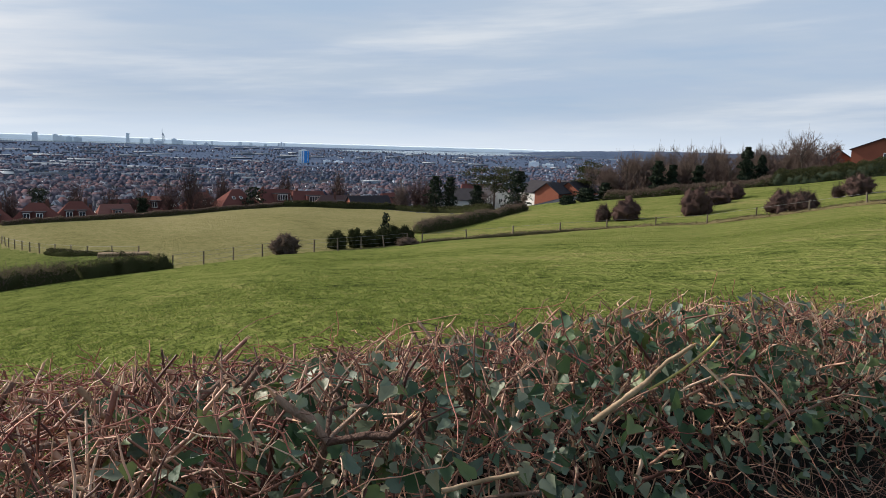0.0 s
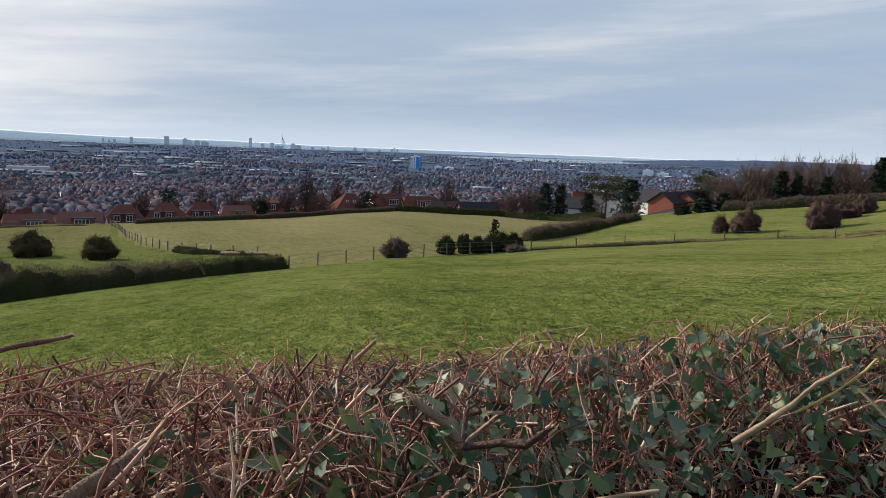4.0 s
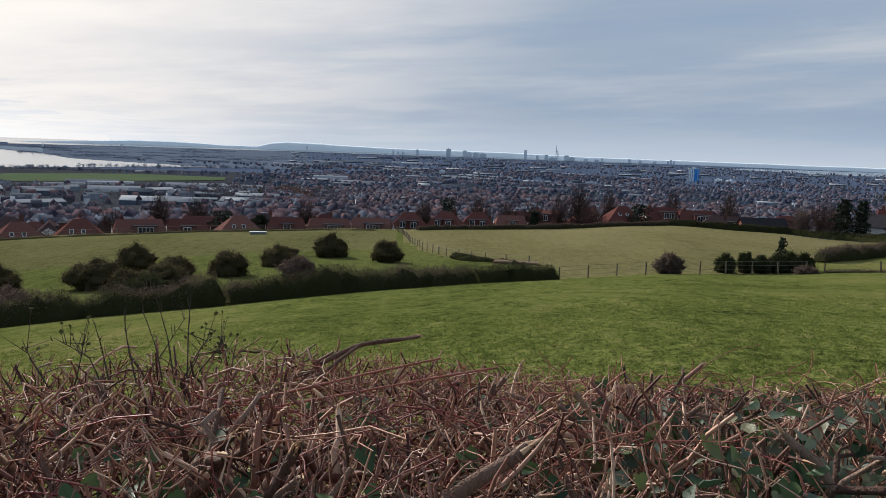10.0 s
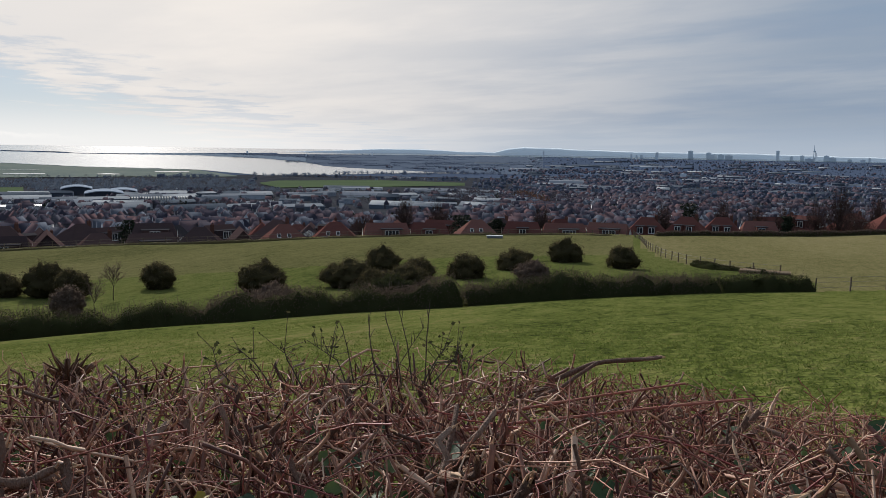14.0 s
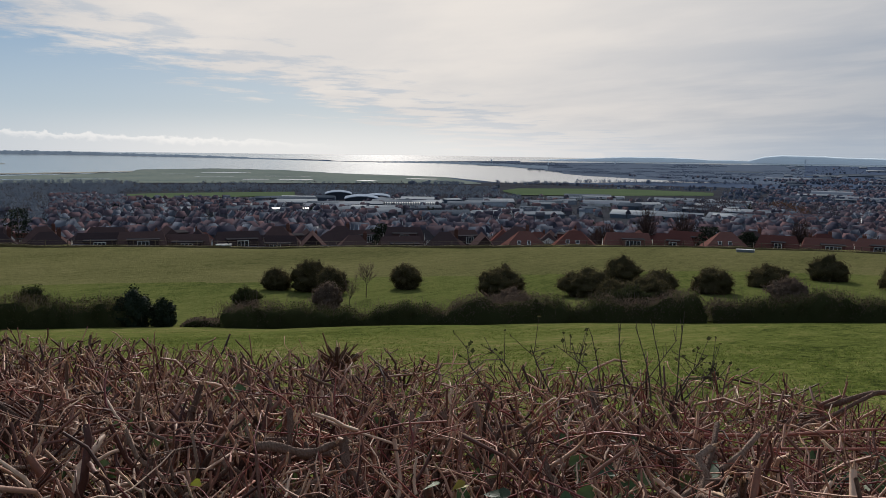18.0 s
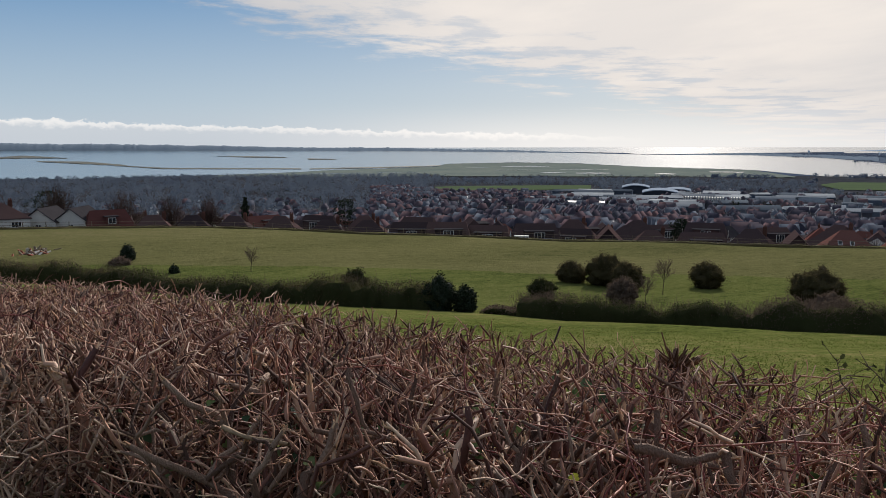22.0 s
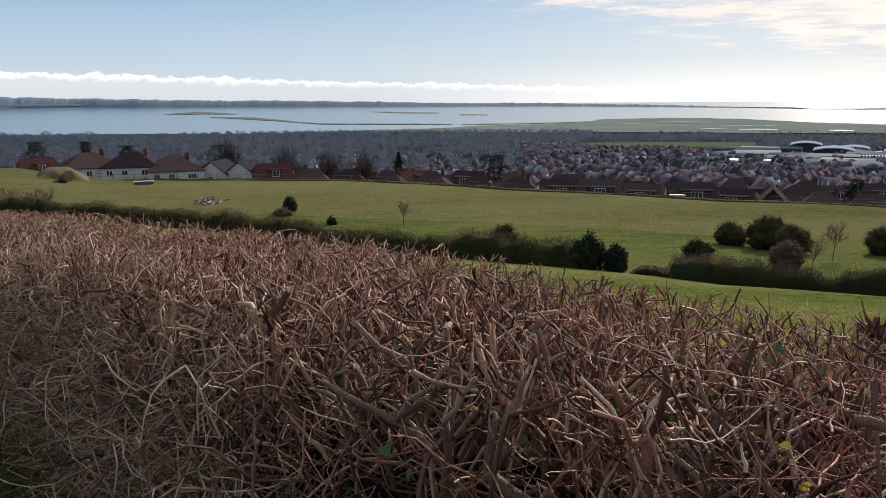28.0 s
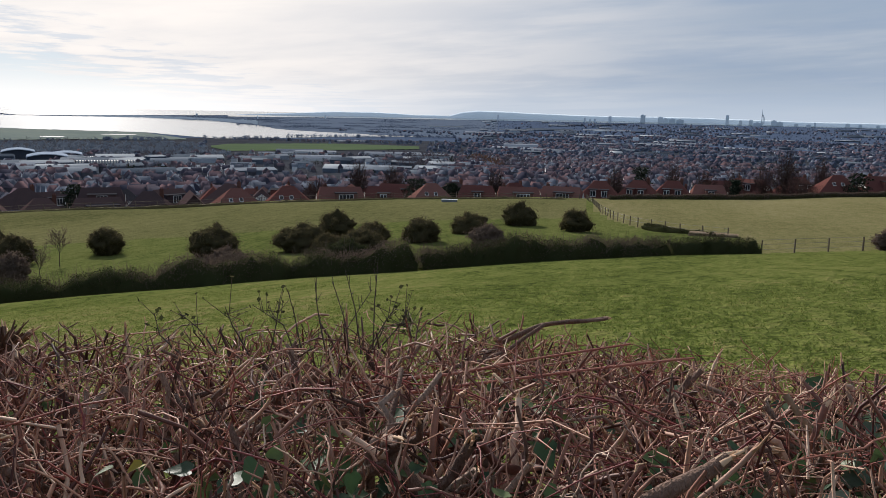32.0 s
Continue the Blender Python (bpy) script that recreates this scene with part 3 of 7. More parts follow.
def ridge(name, bears, base, top, mat, rough=0.03, depth=120.0, step=0.06, label="", category="", kind="structure", seed=1):
    """A long low mass with a broken crest, standing on the plain."""
    g = np.random.default_rng(seed)
    a = np.arange(bears[0], bears[-1] + 0.01, step)
    e0, e1 = np.interp(a, bears, base), np.interp(a, bears, top)
    soft = np.convolve(g.normal(0, 1, len(a) + 8), np.ones(9) / 3.0, "valid")
    e1 = e1 + (soft * 0.7 + g.normal(0, 0.5, len(a))) * rough * np.clip((e1 - e0) * 8, 0, 1)
    r = far_r(e0)
    ar = np.radians(a)
    rows = []
    for rr, zz in ((r, r * np.tan(np.radians(e0)) - 2), (r + depth * 0.15, (r + depth * 0.15) * np.tan(np.radians(e0 + (e1 - e0) * 0.75))), (r + depth * 0.5, (r + depth * 0.5) * np.tan(np.radians(e1))), (r + depth, r * np.tan(np.radians(e0)) - 2)):
        rows.append(np.stack([-np.sin(ar) * rr, np.cos(ar) * rr, zz + EYE], -1))
    v = np.concatenate(rows)
    n = len(a)
    i, j = np.meshgrid(np.arange(3), np.arange(n - 1), indexing="ij")
    f = np.stack([i * n + j, i * n + j + 1, (i + 1) * n + j + 1, (i + 1) * n + j], -1).reshape(-1, 4)
    return tagged(new(name, mesh_of(name, v, f, mat)), label, category, kind=kind)


patch("far_plain", [-60, 160], [-2.3, -2.3], [-0.42, -0.42], 0.3, M_HAZELAND, 0.0, 40, "hazy dark plain of woods and far suburbs", "land")
patch("far_flats", [33, 36, 40.5, 44.3, 47, 48.8, 49.6, 53, 57.5, 62], [-2.0, -1.96, -1.90, -1.78, -1.66, -1.55, -1.36, -1.06, -0.92, -0.91], [-0.70, -0.71, -0.72, -0.73, -0.75, -0.76, -0.77, -0.80, -0.84, -0.88], 0.8, M_HAZEFLATS, 0.006, 20, "hazy blue wooded flats beyond the channel", "land", seed=12)
ISLE_A = [65.2, 69.5, 73, 78, 83, 89, 99, 105, 110, 118, 130]
ISLE_BASE = [-0.90, -0.82, -0.75, -0.68, -0.62, -0.60, -0.53, -0.49, -0.46, -0.36, -0.30]
patch("harbour_water", [38, 40.5, 44.3, 47, 48.8, 49.6, 53, 57.5, 62, 65.2, 69, 73.5, 78.7, 79.1, 83, 87, 89.5, 95, 104, 118, 130],
      [-1.96, -2.0, -2.06, -2.17, -2.22, -2.24, -2.30, -1.93, -1.82, -1.74, -1.54, -1.47, -1.57, -1.76, -1.90, -1.98, -2.12, -2.25, -2.35, -2.1, -2.0],
      [-1.94, -1.93, -1.80, -1.69, -1.58, -1.40, -1.09, -0.94, -0.93, -0.90, -0.82, -0.75, -0.68, -0.675, -0.62, -0.605, -0.60, -0.55, -0.50, -0.36, -0.32], 1.2, M_WATER, 0.012, 14,
      "calm pale harbour water mirroring the bright sky", "water")
patch("open_sea", [34, 45, 50, 54, 58, 62.3, 65, 66, 70, 80, 95, 130], [-0.55, -0.60, -0.66, -0.74, -0.80, -0.88, -0.89, -0.80, -0.74, -0.60, -0.52, -0.42], [-0.408] * 12, 1.7, M_WATER, 0.004, 8,
      "glittering strip of sea on the horizon", "water", seed=2)
patch("sea_inlet", [8, 14, 20, 24, 30, 37, 45, 52], [-0.62, -0.64, -0.66, -0.66, -0.68, -0.70, -0.73, -0.78], [-0.60, -0.57, -0.57, -0.55, -0.56, -0.585, -0.61, -0.64], 1.6, M_WATER, 0.004, 5, "thin bright line of distant sea", "water", seed=4)
patch("west_harbour", [-16, -11, -7, -3, 2, 3.5], [-0.62, -0.66, -0.80, -0.84, -0.78, -0.72], [-0.60, -0.53, -0.55, -0.60, -0.66, -0.70], 1.6, M_WATER, 0.006, 6, "pale far harbour between low shores", "water", seed=5)
patch("west_creek", [-22, -19, -15.5], [-0.80, -0.84, -0.78], [-0.77, -0.70, -0.76], 1.6, M_WATER, 0.004, 4, "pale narrow creek in the plain", "water", seed=6)
patch("marsh", [54.8, 57.5, 62, 65.2, 69, 73.5, 78.7, 79.1, 83, 87, 89.5, 95], [-2.40, -2.42, -2.42, -2.45, -2.48, -2.48, -2.48, -2.48, -2.48, -2.46, -2.42, -2.4],
      [-2.34, -1.95, -1.84, -1.76, -1.56, -1.49, -1.59, -1.78, -1.92, -2.0, -2.14, -2.3], 1.4, M_MARSH, 0.01, 6, "flat olive salt marsh with small pools", "marsh", seed=7)
patch("playing_field", [38.6, 44.5, 52, 53.2], [-2.86, -3.03, -3.16, -2.9], [-2.66, -2.56, -2.66, -2.8], 1.0, M_GREENFIELD, 0.01, 4, "bright green playing field", "field", seed=8)
patch("playing_field", [68.2, 73, 77.5, 79.5], [-3.38, -3.48, -3.55, -3.4], [-3.1, -3.15, -3.2, -3.24], 1.0, M_GREENFIELD, 0.01, 4, "pale green meadow behind the houses", "field", seed=9)
for b, lo, hi, s in (([71.2, 72.8, 74.6], [-1.80, -1.80, -1.80], [-1.775, -1.75, -1.775], 1), ([70.0, 71.0, 71.9], [-2.27, -2.27, -2.27], [-2.24, -2.215, -2.24], 2), ([66.9, 68.2, 69.4], [-2.28, -2.29, -2.29], [-2.24, -2.225, -2.25], 3), ([62.4, 63.2, 63.9], [-2.31, -2.31, -2.31], [-2.27, -2.24, -2.27], 4),
                     ([75.6, 77.2], [-1.90, -1.90], [-1.88, -1.885], 5), ([58, 60.2], [-2.14, -2.13], [-2.09, -2.09], 6), ([72.4, 75.0], [-2.06, -2.07], [-2.045, -2.05], 7), ([67, 70.5], [-2.02, -2.02], [-2.005, -2.005], 8), ([80.5, 83.5], [-2.22, -2.24], [-2.20, -2.22], 9), ([84, 88], [-2.26, -2.27], [-2.24, -2.24], 10)):
    patch("marsh_pool", b, lo, hi, 2.2, M_WATER, 0.008, 3, "shining pool in the salt marsh", "pool", seed=s + 20)
for b, lo, hi, s in (([104.2, 106.7, 109.0], [-1.02, -1.0, -0.99], [-1.0, -0.82, -0.97], 1), ([100.6, 103, 106.0], [-1.58, -1.42, -1.22], [-1.52, -1.26, -1.18], 2), ([89.0, 94, 98.3, 101.5], [-1.92, -1.86, -1.80, -1.54], [-1.86, -1.80, -1.74, -1.51], 3), ([90.0, 92.5, 94.9], [-1.09, -1.06, -0.95], [-1.05, -0.98, -0.93], 4), ([79, 83, 88.5], [-1.74, -1.86, -1.93], [-1.70, -1.80, -1.88], 5), ([86.5, 88.6], [-1.24, -1.23], [-1.21, -1.16], 6)):
    patch("mud_bank", b, lo, hi, 2.4, M_MUD, 0.012, 3, "low dark mud bank in the harbour", "mud bank", seed=s + 30)

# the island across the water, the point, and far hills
ridge("island_shore", ISLE_A, ISLE_BASE, [-0.86, -0.72, -0.60, -0.48, -0.39, -0.33, -0.12, -0.05, 0.02, 0.26, 0.34], M_HAZEISLAND, 0.03, 400, 0.1, label="low wooded island across the harbour", category="island", seed=1)
ridge("far_point", [50, 53, 57.5, 60, 62.4], [-1.28, -1.08, -0.94, -0.93, -0.92], [-1.02, -0.90, -0.78, -0.80, -0.87], M_HAZEISLAND, 0.03, 300, label="low dark spit of land with trees", category="headland", seed=2)
ridge("far_shore", [96, 104, 118, 130], [-0.33] * 4, [-0.30, -0.24, -0.16, -0.14], M_HAZEISLAND, 0.01, 100, label="far shore on the horizon", category="coast", seed=3)
ridge("far_hills", [36.4, 37.5, 39, 40.5, 42.5, 44.8, 48, 51.5], [-0.59, -0.59, -0.59, -0.60, -0.60, -0.61, -0.62, -0.64], [-0.42, -0.38, -0.39, -0.30, -0.25, -0.29, -0.44, -0.60], M_HAZEHILLS, 0.010, 60, 0.15, "pale blue hills beyond the sea", "hills", seed=5)
ridge("far_hills", [-35, -9, 3, 12.5, 17, 20.5, 25, 28, 31.2, 33.2, 34.4, 35.5, 36.3, 36.9], [-0.5, -0.52, -0.56, -0.56, -0.57, -0.57, -0.55, -0.56, -0.57, -0.58, -0.58, -0.58, -0.585, -0.585], [-0.2, -0.24, -0.26, -0.28, -0.20, -0.16, -0.20, -0.16, -0.07, -0.02, -0.01, -0.12, -0.34, -0.46], M_HAZEHILLS, 0.010, 60, 0.15, "long pale blue hill with a flat top beyond the sea", "hills", seed=6)
ridge("west_hill", [-40, -24, -18, -13, -9], [-0.62] * 5, [-0.05, -0.06, -0.10, -0.30, -0.5], M_HAZELAND, 0.01, 500, 0.15, "low dark green hill on the horizon", "hill", seed=6)


# ---- foliage ----
def flakes(centres, sizes, rng, squash=0.6, upright=0.0):
    """Small leaf-like quads of random turn at the given centres."""
    n = len(centres)
    a = rng.normal(size=(n, 3))
    a[:, 2] = a[:, 2] * (1 - upright) + upright * 2.0 * np.sign(a[:, 2])
    a /= np.linalg.norm(a, axis=1)[:, None]
    b = rng.normal(size=(n, 3))
    b -= (a * b).sum(1)[:, None] * a
    b /= np.linalg.norm(b, axis=1)[:, None] + 1e-9
    s = np.asarray(sizes)[:, None]
    c = np.asarray(centres)
    v = np.stack([c - a * s * 0.5, c + b * s * 0.5 * squash - a * s * 0.05, c + a * s * 0.5, c - b * s * 0.5 * squash], 1).reshape(-1, 3)
    f = np.arange(4 * n).reshape(-1, 4)
    return v, f


def lumps(rng, n, rx, ry, rz, count=13):
    """Points over an uneven mound of lobes, more of them near its skin."""
    cs = rng.uniform(-1, 1, (count, 3)) * (0.58, 0.58, 0.22) + (0, 0, 0.42)
    rad = rng.uniform(0.34, 0.48, count)
    k = rng.integers(0, count, n)
    d = rng.normal(size=(n, 3))
    d /= np.linalg.norm(d, axis=1)[:, None]
    p = cs[k] + d * (rad[k] * rng.uniform(0.72, 1.03, n))[:, None]
    p[:, 2] = np.abs(p[:, 2])
    return p * (rx, ry, rz)


def mesh_smooth(me):
    me.polygons.foreach_set("use_smooth", np.ones(len(me.polygons), bool))
    return me


def core_mesh(name, rng, rx, ry, rz, mat):
    """The close inside of a bush, heaped up in lobes."""
    bm = bmesh.new()
    bmesh.ops.create_icosphere(bm, subdivisions=4, radius=1.0)
    off = Vector(rng.uniform(0, 50, 3))
    for v in bm.verts:
        k = 0.86 + 0.40 * noise.noise(v.co * 2.1 + off) + 0.24 * noise.noise(v.co * 5.0 + off) + 0.14 * noise.noise(v.co * 11 + off)
        wide = 1.0 - 0.22 * max(0.0, v.co.z) - 0.12 * max(0.0, -v.co.z)
        v.co = Vector((v.co.x * rx * k * wide, v.co.y * ry * k * wide, (v.co.z * k * 0.60 + 0.44) * rz))
    return bm_mesh(name, bm, mat)


def bush(name, a, e, w, h, mat, label, seed, n=1500, leaf=0.16, category="bush", group="", r=None, twiggy=0, core=True):
    rng = np.random.default_rng(seed)
    base = at(a, r) if r else spot(a, e)
    root = tagged(new(name), label, category, group)
    root.location = base - Vector((0, 0, 0.12))
    if core:
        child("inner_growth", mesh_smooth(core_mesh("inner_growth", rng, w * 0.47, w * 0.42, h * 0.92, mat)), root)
    n = int(n * (2.8 if core else 1.6))
    p = lumps(rng, n, w * 0.52, w * 0.46, h)
    if core:
        body = root.children[0].data
        co = np.zeros(len(body.vertices) * 3, np.float32)
        body.vertices.foreach_get("co", co)
        co = co.reshape(-1, 3)
        p = co[rng.integers(0, len(co), n)]
        p = (p - (0, 0, h * 0.4)) * rng.uniform(0.94, 1.15, (n, 1)) + (0, 0, h * 0.4) + rng.normal(size=(n, 3)) * 0.09
        p = p[p[:, 2] > 0.0]
        n = len(p)
    v, f = flakes(p, rng.uniform(0.5, 1.4, n) * leaf * (0.95 if core else 2.2), rng, 0.6 if core else 0.12, 0.0 if core else 0.3)
    child("foliage", mesh_of("foliage", v, f, mat), root)["kind"] = "stuff"
    if twiggy:
        st = p[rng.integers(0, n, twiggy)] * (0.9, 0.9, 0.95)
        tip = st + rng.normal(size=(twiggy, 3)) * 0.25 + (0, 0, 0.35)
        v, f = tubes(np.stack([st, (st + tip) / 2 + rng.normal(size=(twiggy, 3)) * 0.04, tip], 1), np.full(twiggy, 0.012))
        child("twigs", mesh_of("twigs", v, f, M_BARK), root)["kind"] = "stuff"
    return root


KNOTS = np.random.default_rng(9)


def tubes(paths, radius, sides=3, taper=0.55, gnarl=0.0):
    """Thin tapered stems along paths of equal length: vertices and quads. gnarl: how knotty and uneven they are."""
    paths = np.asarray(paths, float)
    n, k, _ = paths.shape
    tang = np.gradient(paths, axis=1)
    tang /= np.linalg.norm(tang, axis=2, keepdims=True) + 1e-9
    ref = np.where(np.abs(tang[:, :1, 2:3]) > 0.9, (1.0, 0, 0), (0, 0, 1.0))
    s = np.cross(tang, np.broadcast_to(ref, tang.shape))
    s /= np.linalg.norm(s, axis=2, keepdims=True) + 1e-9
    t = np.cross(tang, s)
    ang = np.arange(sides) * 2 * np.pi / sides
    rad = np.asarray(radius)[:, None] * np.linspace(1, taper, k)[None]
    if gnarl:
        rad = rad * (1 + gnarl * KNOTS.normal(size=rad.shape))
    ring = s[:, :, None] * np.cos(ang)[:, None] + t[:, :, None] * np.sin(ang)[:, None]
    v = paths[:, :, None] + ring * rad[:, :, None, None]
    if gnarl:
        v = v + KNOTS.normal(size=v.shape) * (rad * gnarl * 0.45)[:, :, None, None]
    idx = np.arange(n * k * sides).reshape(n, k, sides)
    a, b = idx[:, :-1], idx[:, 1:]
    f = np.stack([a, np.roll(a, -1, 2), np.roll(b, -1, 2), b], -1).reshape(-1, 4)
    return v.reshape(-1, 3), f


def hedge_row(name, pts, w, h, mat, label, seed, per_m=130, leaf=0.17, rag=0.25, core=M_DARKHEDGE, mixed=None, fuzz=30):
    """A field hedge along a line of (bearing, distance): a solid inside, coloured dark in bare hedges as inner shade,
    sprays of foliage, and a brush of twigs out of an uneven top.
    """
    rng = np.random.default_rng(seed)
    line = np.array([at(a, r) for a, r in pts])
    seg = np.linalg.norm(np.diff(line[:, :2], axis=0), axis=1)
    cum = np.r_[0, np.cumsum(seg)]
    total = cum[-1]
    root = tagged(new(name), label, "hedge")

    def along(s):
        x, y = np.interp(s, cum, line[:, 0]), np.interp(s, cum, line[:, 1])
        return x, y

    knots = np.arange(-2, total + 4, 0.45)
    raw = rng.normal(size=len(knots) + 40)
    broad = np.convolve(raw, np.hanning(24) / 3.0, "same")[20 : 20 + len(knots)]
    rough = np.convolve(rng.normal(size=len(knots) + 4), np.ones(3) / 1.8, "valid")[: len(knots)]
    shape = np.clip(broad * 0.55 + rough * 0.45, -2.2, 2.2)

    def top(s):
        ends = np.clip(np.minimum(s, total - s) / 1.0 + 0.45, 0.45, 1)
        return h * ends * (1 + rag * 0.62 * np.interp(s, knots, shape))

    s = np.arange(0, total, 0.5)
    x, y = along(s)
    dx, dy = np.gradient(x), np.gradient(y)
    ln = np.hypot(dx, dy) + 1e-9
    nx, ny = -dy / ln, dx / ln
    prof = [(-0.42, -0.1), (-0.46, 0.30), (-0.42, 0.55), (-0.28, 0.72), (0.0, 0.80), (0.28, 0.72), (0.42, 0.55), (0.42, -0.1)]
    rows = []
    for o, z in prof:
        oo = o * w + rng.normal(0, 0.07 * w, len(s))
        px, py = x + nx * oo, y + ny * oo
        rows.append(np.stack([px, py, ground_z(px, py) + z * top(s) * (0.97 + rng.normal(0, 0.13, len(s)))], -1))
    v = np.concatenate(rows)
    n = len(s)
    i, j = np.meshgrid(np.arange(len(prof) - 1), np.arange(n - 1), indexing="ij")
    f = np.stack([i * n + j, i * n + j + 1, (i + 1) * n + j + 1, (i + 1) * n + j], -1).reshape(-1, 4)
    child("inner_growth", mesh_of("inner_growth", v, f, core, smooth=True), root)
    m = int(total * per_m * 2.6)
    ss = rng.uniform(0, total, m)
    x, y = along(ss)
    dx, dy = along(ss + 0.3)
    dx, dy = dx - x, dy - y
    ln = np.hypot(dx, dy) + 1e-9
    th = rng.uniform(0, np.pi, m)
    rr = rng.uniform(0.80, 1.16, m)
    o, z = np.cos(th) * 0.46 * w * rr, np.sin(th) ** 0.6 * rr * top(ss)
    px, py = x - dy / ln * o, y + dx / ln * o
    c = np.stack([px, py, ground_z(px, py) + np.maximum(z * 0.95, 0.03)], -1)
    size = rng.uniform(0.4, 1.5, m) * leaf
    patchy = np.interp(ss, knots, np.roll(broad, 7)) + rng.normal(0, 0.5, m) > 0.1 if mixed is not None else np.zeros(m, bool)
    for pick, mt in ((~patchy, mat), (patchy, mixed)):
        if pick.any():
            v, f = flakes(c[pick], size[pick], rng, 0.5)
            child("foliage", mesh_of("foliage", v, f, mt), root)["kind"] = "stuff"
    k = int(total * fuzz)
    ss = rng.uniform(0, total, k)
    x, y = along(ss)
    st = np.stack([x, y, ground_z(x, y) + top(ss) * rng.uniform(0.5, 0.95, k)], -1) + rng.normal(size=(k, 3)) * (0.22 * w, 0.22 * w, 0.05)
    tip = st + rng.normal(size=(k, 3)) * (0.16, 0.16, 0.1) + np.stack([0 * ss, 0 * ss, np.minimum(rng.exponential(0.22, k) + 0.15, 0.9) * min(1.0, h / 1.6)], -1)
    v, f = tubes(np.stack([st, (st + tip) / 2 + rng.normal(size=(k, 3)) * 0.03, tip], 1), np.full(k, 0.011), 3, 0.4)
    child("twigs", mesh_of("twigs", v, f, M_HEDGETWIG), root)["kind"] = "stuff"
    return root


def mid(a, d=0.0):
    return (a, float(r_mid(a)) + d)


# hedge across the slope, dark and evergreen at its near end, bare further along
hedge_row("field_hedge", [mid(a) for a in (14.9, 17, 19, 21)], 1.9, 1.75, M_DARKHEDGE, "clipped dark ivy-clad end of a field hedge", 11, 260, 0.11, 0.2, fuzz=60)
hedge_row("field_hedge", [mid(a) for a in (21, 24, 27, 30, 33, 36, 39)], 2.2, 1.9, M_BROWNHEDGE, "bare brown hawthorn field hedge across the slope", 12, 260, 0.11, 0.36, mixed=M_DARKHEDGE, fuzz=150)
hedge_row("field_hedge", [mid(a) for a in (39, 42, 46, 50, 54, 58, 62, 66, 70, 73.6)], 2.5, 1.8, M_DARKHEDGE, "overgrown dark field hedge with bramble", 13, 240, 0.11, 0.46, mixed=M_BROWNHEDGE, fuzz=110)
hedge_row("field_hedge", [mid(a) for a in (79, 82, 86, 90, 94, 98, 103, 108, 113, 119, 124)], 2.6, 2.05, M_DARKHEDGE, "tall dark evergreen field hedge along the slope", 14, 210, 0.11, 0.36, mixed=M_GORSE, fuzz=130)
hedge_row("bank", [mid(a, 0.4) for a in (72.5, 74, 76)], 2.0, 0.7, M_BROWNHEDGE, "low bare bramble bank in the hedge gap", 15, 120)
for k, (a, e, w, h) in enumerate([(77.4, -11.6, 2.3, 2.3), (79.3, -11.7, 3.4, 3.1)]):
    bush("round_bush", a, e, w, h, M_EVERGREEN, "dense dark holly bush at the end of the field hedge", 40 + k, 1700, 0.16, r=float(r_mid(a)))

# scattered gorse on the lower pasture: bearing, elevation of its foot, width, height
GORSE = [(69.6, -10.0, 3.6, 2.3), (67.2, -10.1, 4.6, 3.2), (65.6, -10.3, 3.4, 2.6), (60.3, -9.9, 3.5, 2.6), (53.2, -10.4, 4.9, 2.9), (47.2, -10.2, 5.6, 2.6), (44.6, -9.3, 4.6, 3.0), (45.2, -10.4, 3.6, 1.9), (42.7, -10.2, 4.6, 2.1),
         (42.0, -9.6, 3.8, 2.2), (38.5, -9.55, 4.3, 2.6), (34.9, -8.95, 4.4, 2.6), (31.3, -8.15, 4.6, 3.0), (27.2, -8.4, 4.0, 2.7)]
for k, (a, e, w, h) in enumerate(GORSE):
    bush("gorse_bush", a, e, w * 1.12, h * 1.08, M_GORSE, "rounded dark gorse bush standing in pasture", 60 + k, 2300, 0.12, "bush", "gorse bushes on the lower pasture", twiggy=220)
for k, (a, e, w, h) in enumerate([(33.6, -9.8, 4.4, 2.6), (71.8, -11.0, 3.0, 1.7), (52.5, -11.6, 4.0, 2.2), (44.0, -11.2, 4.4, 2.3), (66.0, -11.4, 3.2, 2.4), (85.5, -11.2, 3.0, 3.0)]):
    bush("scrub_bush", a, e, w, h, (M_BROWNHEDGE, M_DARKHEDGE)[k % 2], "leafless brown scrub growing out of the field hedge", 90 + k, 1300, 0.15, twiggy=160)
bush("scrub_bush", 101.4, -8.2, 3.0, 1.3, M_BROWNHEDGE, "low bare bramble patch", 97, 900, 0.14, twiggy=80)
bush("gorse_bush", 100.9, -7.95, 2.2, 2.4, M_EVERGREEN, "small dark bush on the lower pasture", 98, 1100, 0.15)
bush("gorse_bush", 98.0, -9.0, 1.4, 1.2, M_EVERGREEN, "small dark bush by the field hedge", 99, 600, 0.14)
# fence line to the right of the hedge's end, and bushes on it
bush("fence_bush", 6.9, -8.2, 3.0, 2.3, M_BROWNHEDGE, "rounded bush grown over the wire fence", 110, 1500, 0.15, twiggy=80)
for k, (a, w, h) in enumerate([(3.2, 2.4, 2.2), (1.9, 1.9, 2.3), (0.9, 2.2, 2.0), (-0.1, 2.4, 2.2), (-0.9, 2.6, 2.3), (-1.7, 2.4, 2.2)]):
    bush("fence_bush", a, 0, w, h, M_DARKHEDGE, "clipped dark bush in a row on the fence", 111 + k, 1200, 0.15, "bush", "row of bushes on the fence", r=float(r_mid(a)) + 3)
bush("scrub_bush", -1.9, -7.4, 2.8, 1.0, M_BROWNHEDGE, "low tangle of dead bramble", 120, 700, 0.13, twiggy=60)
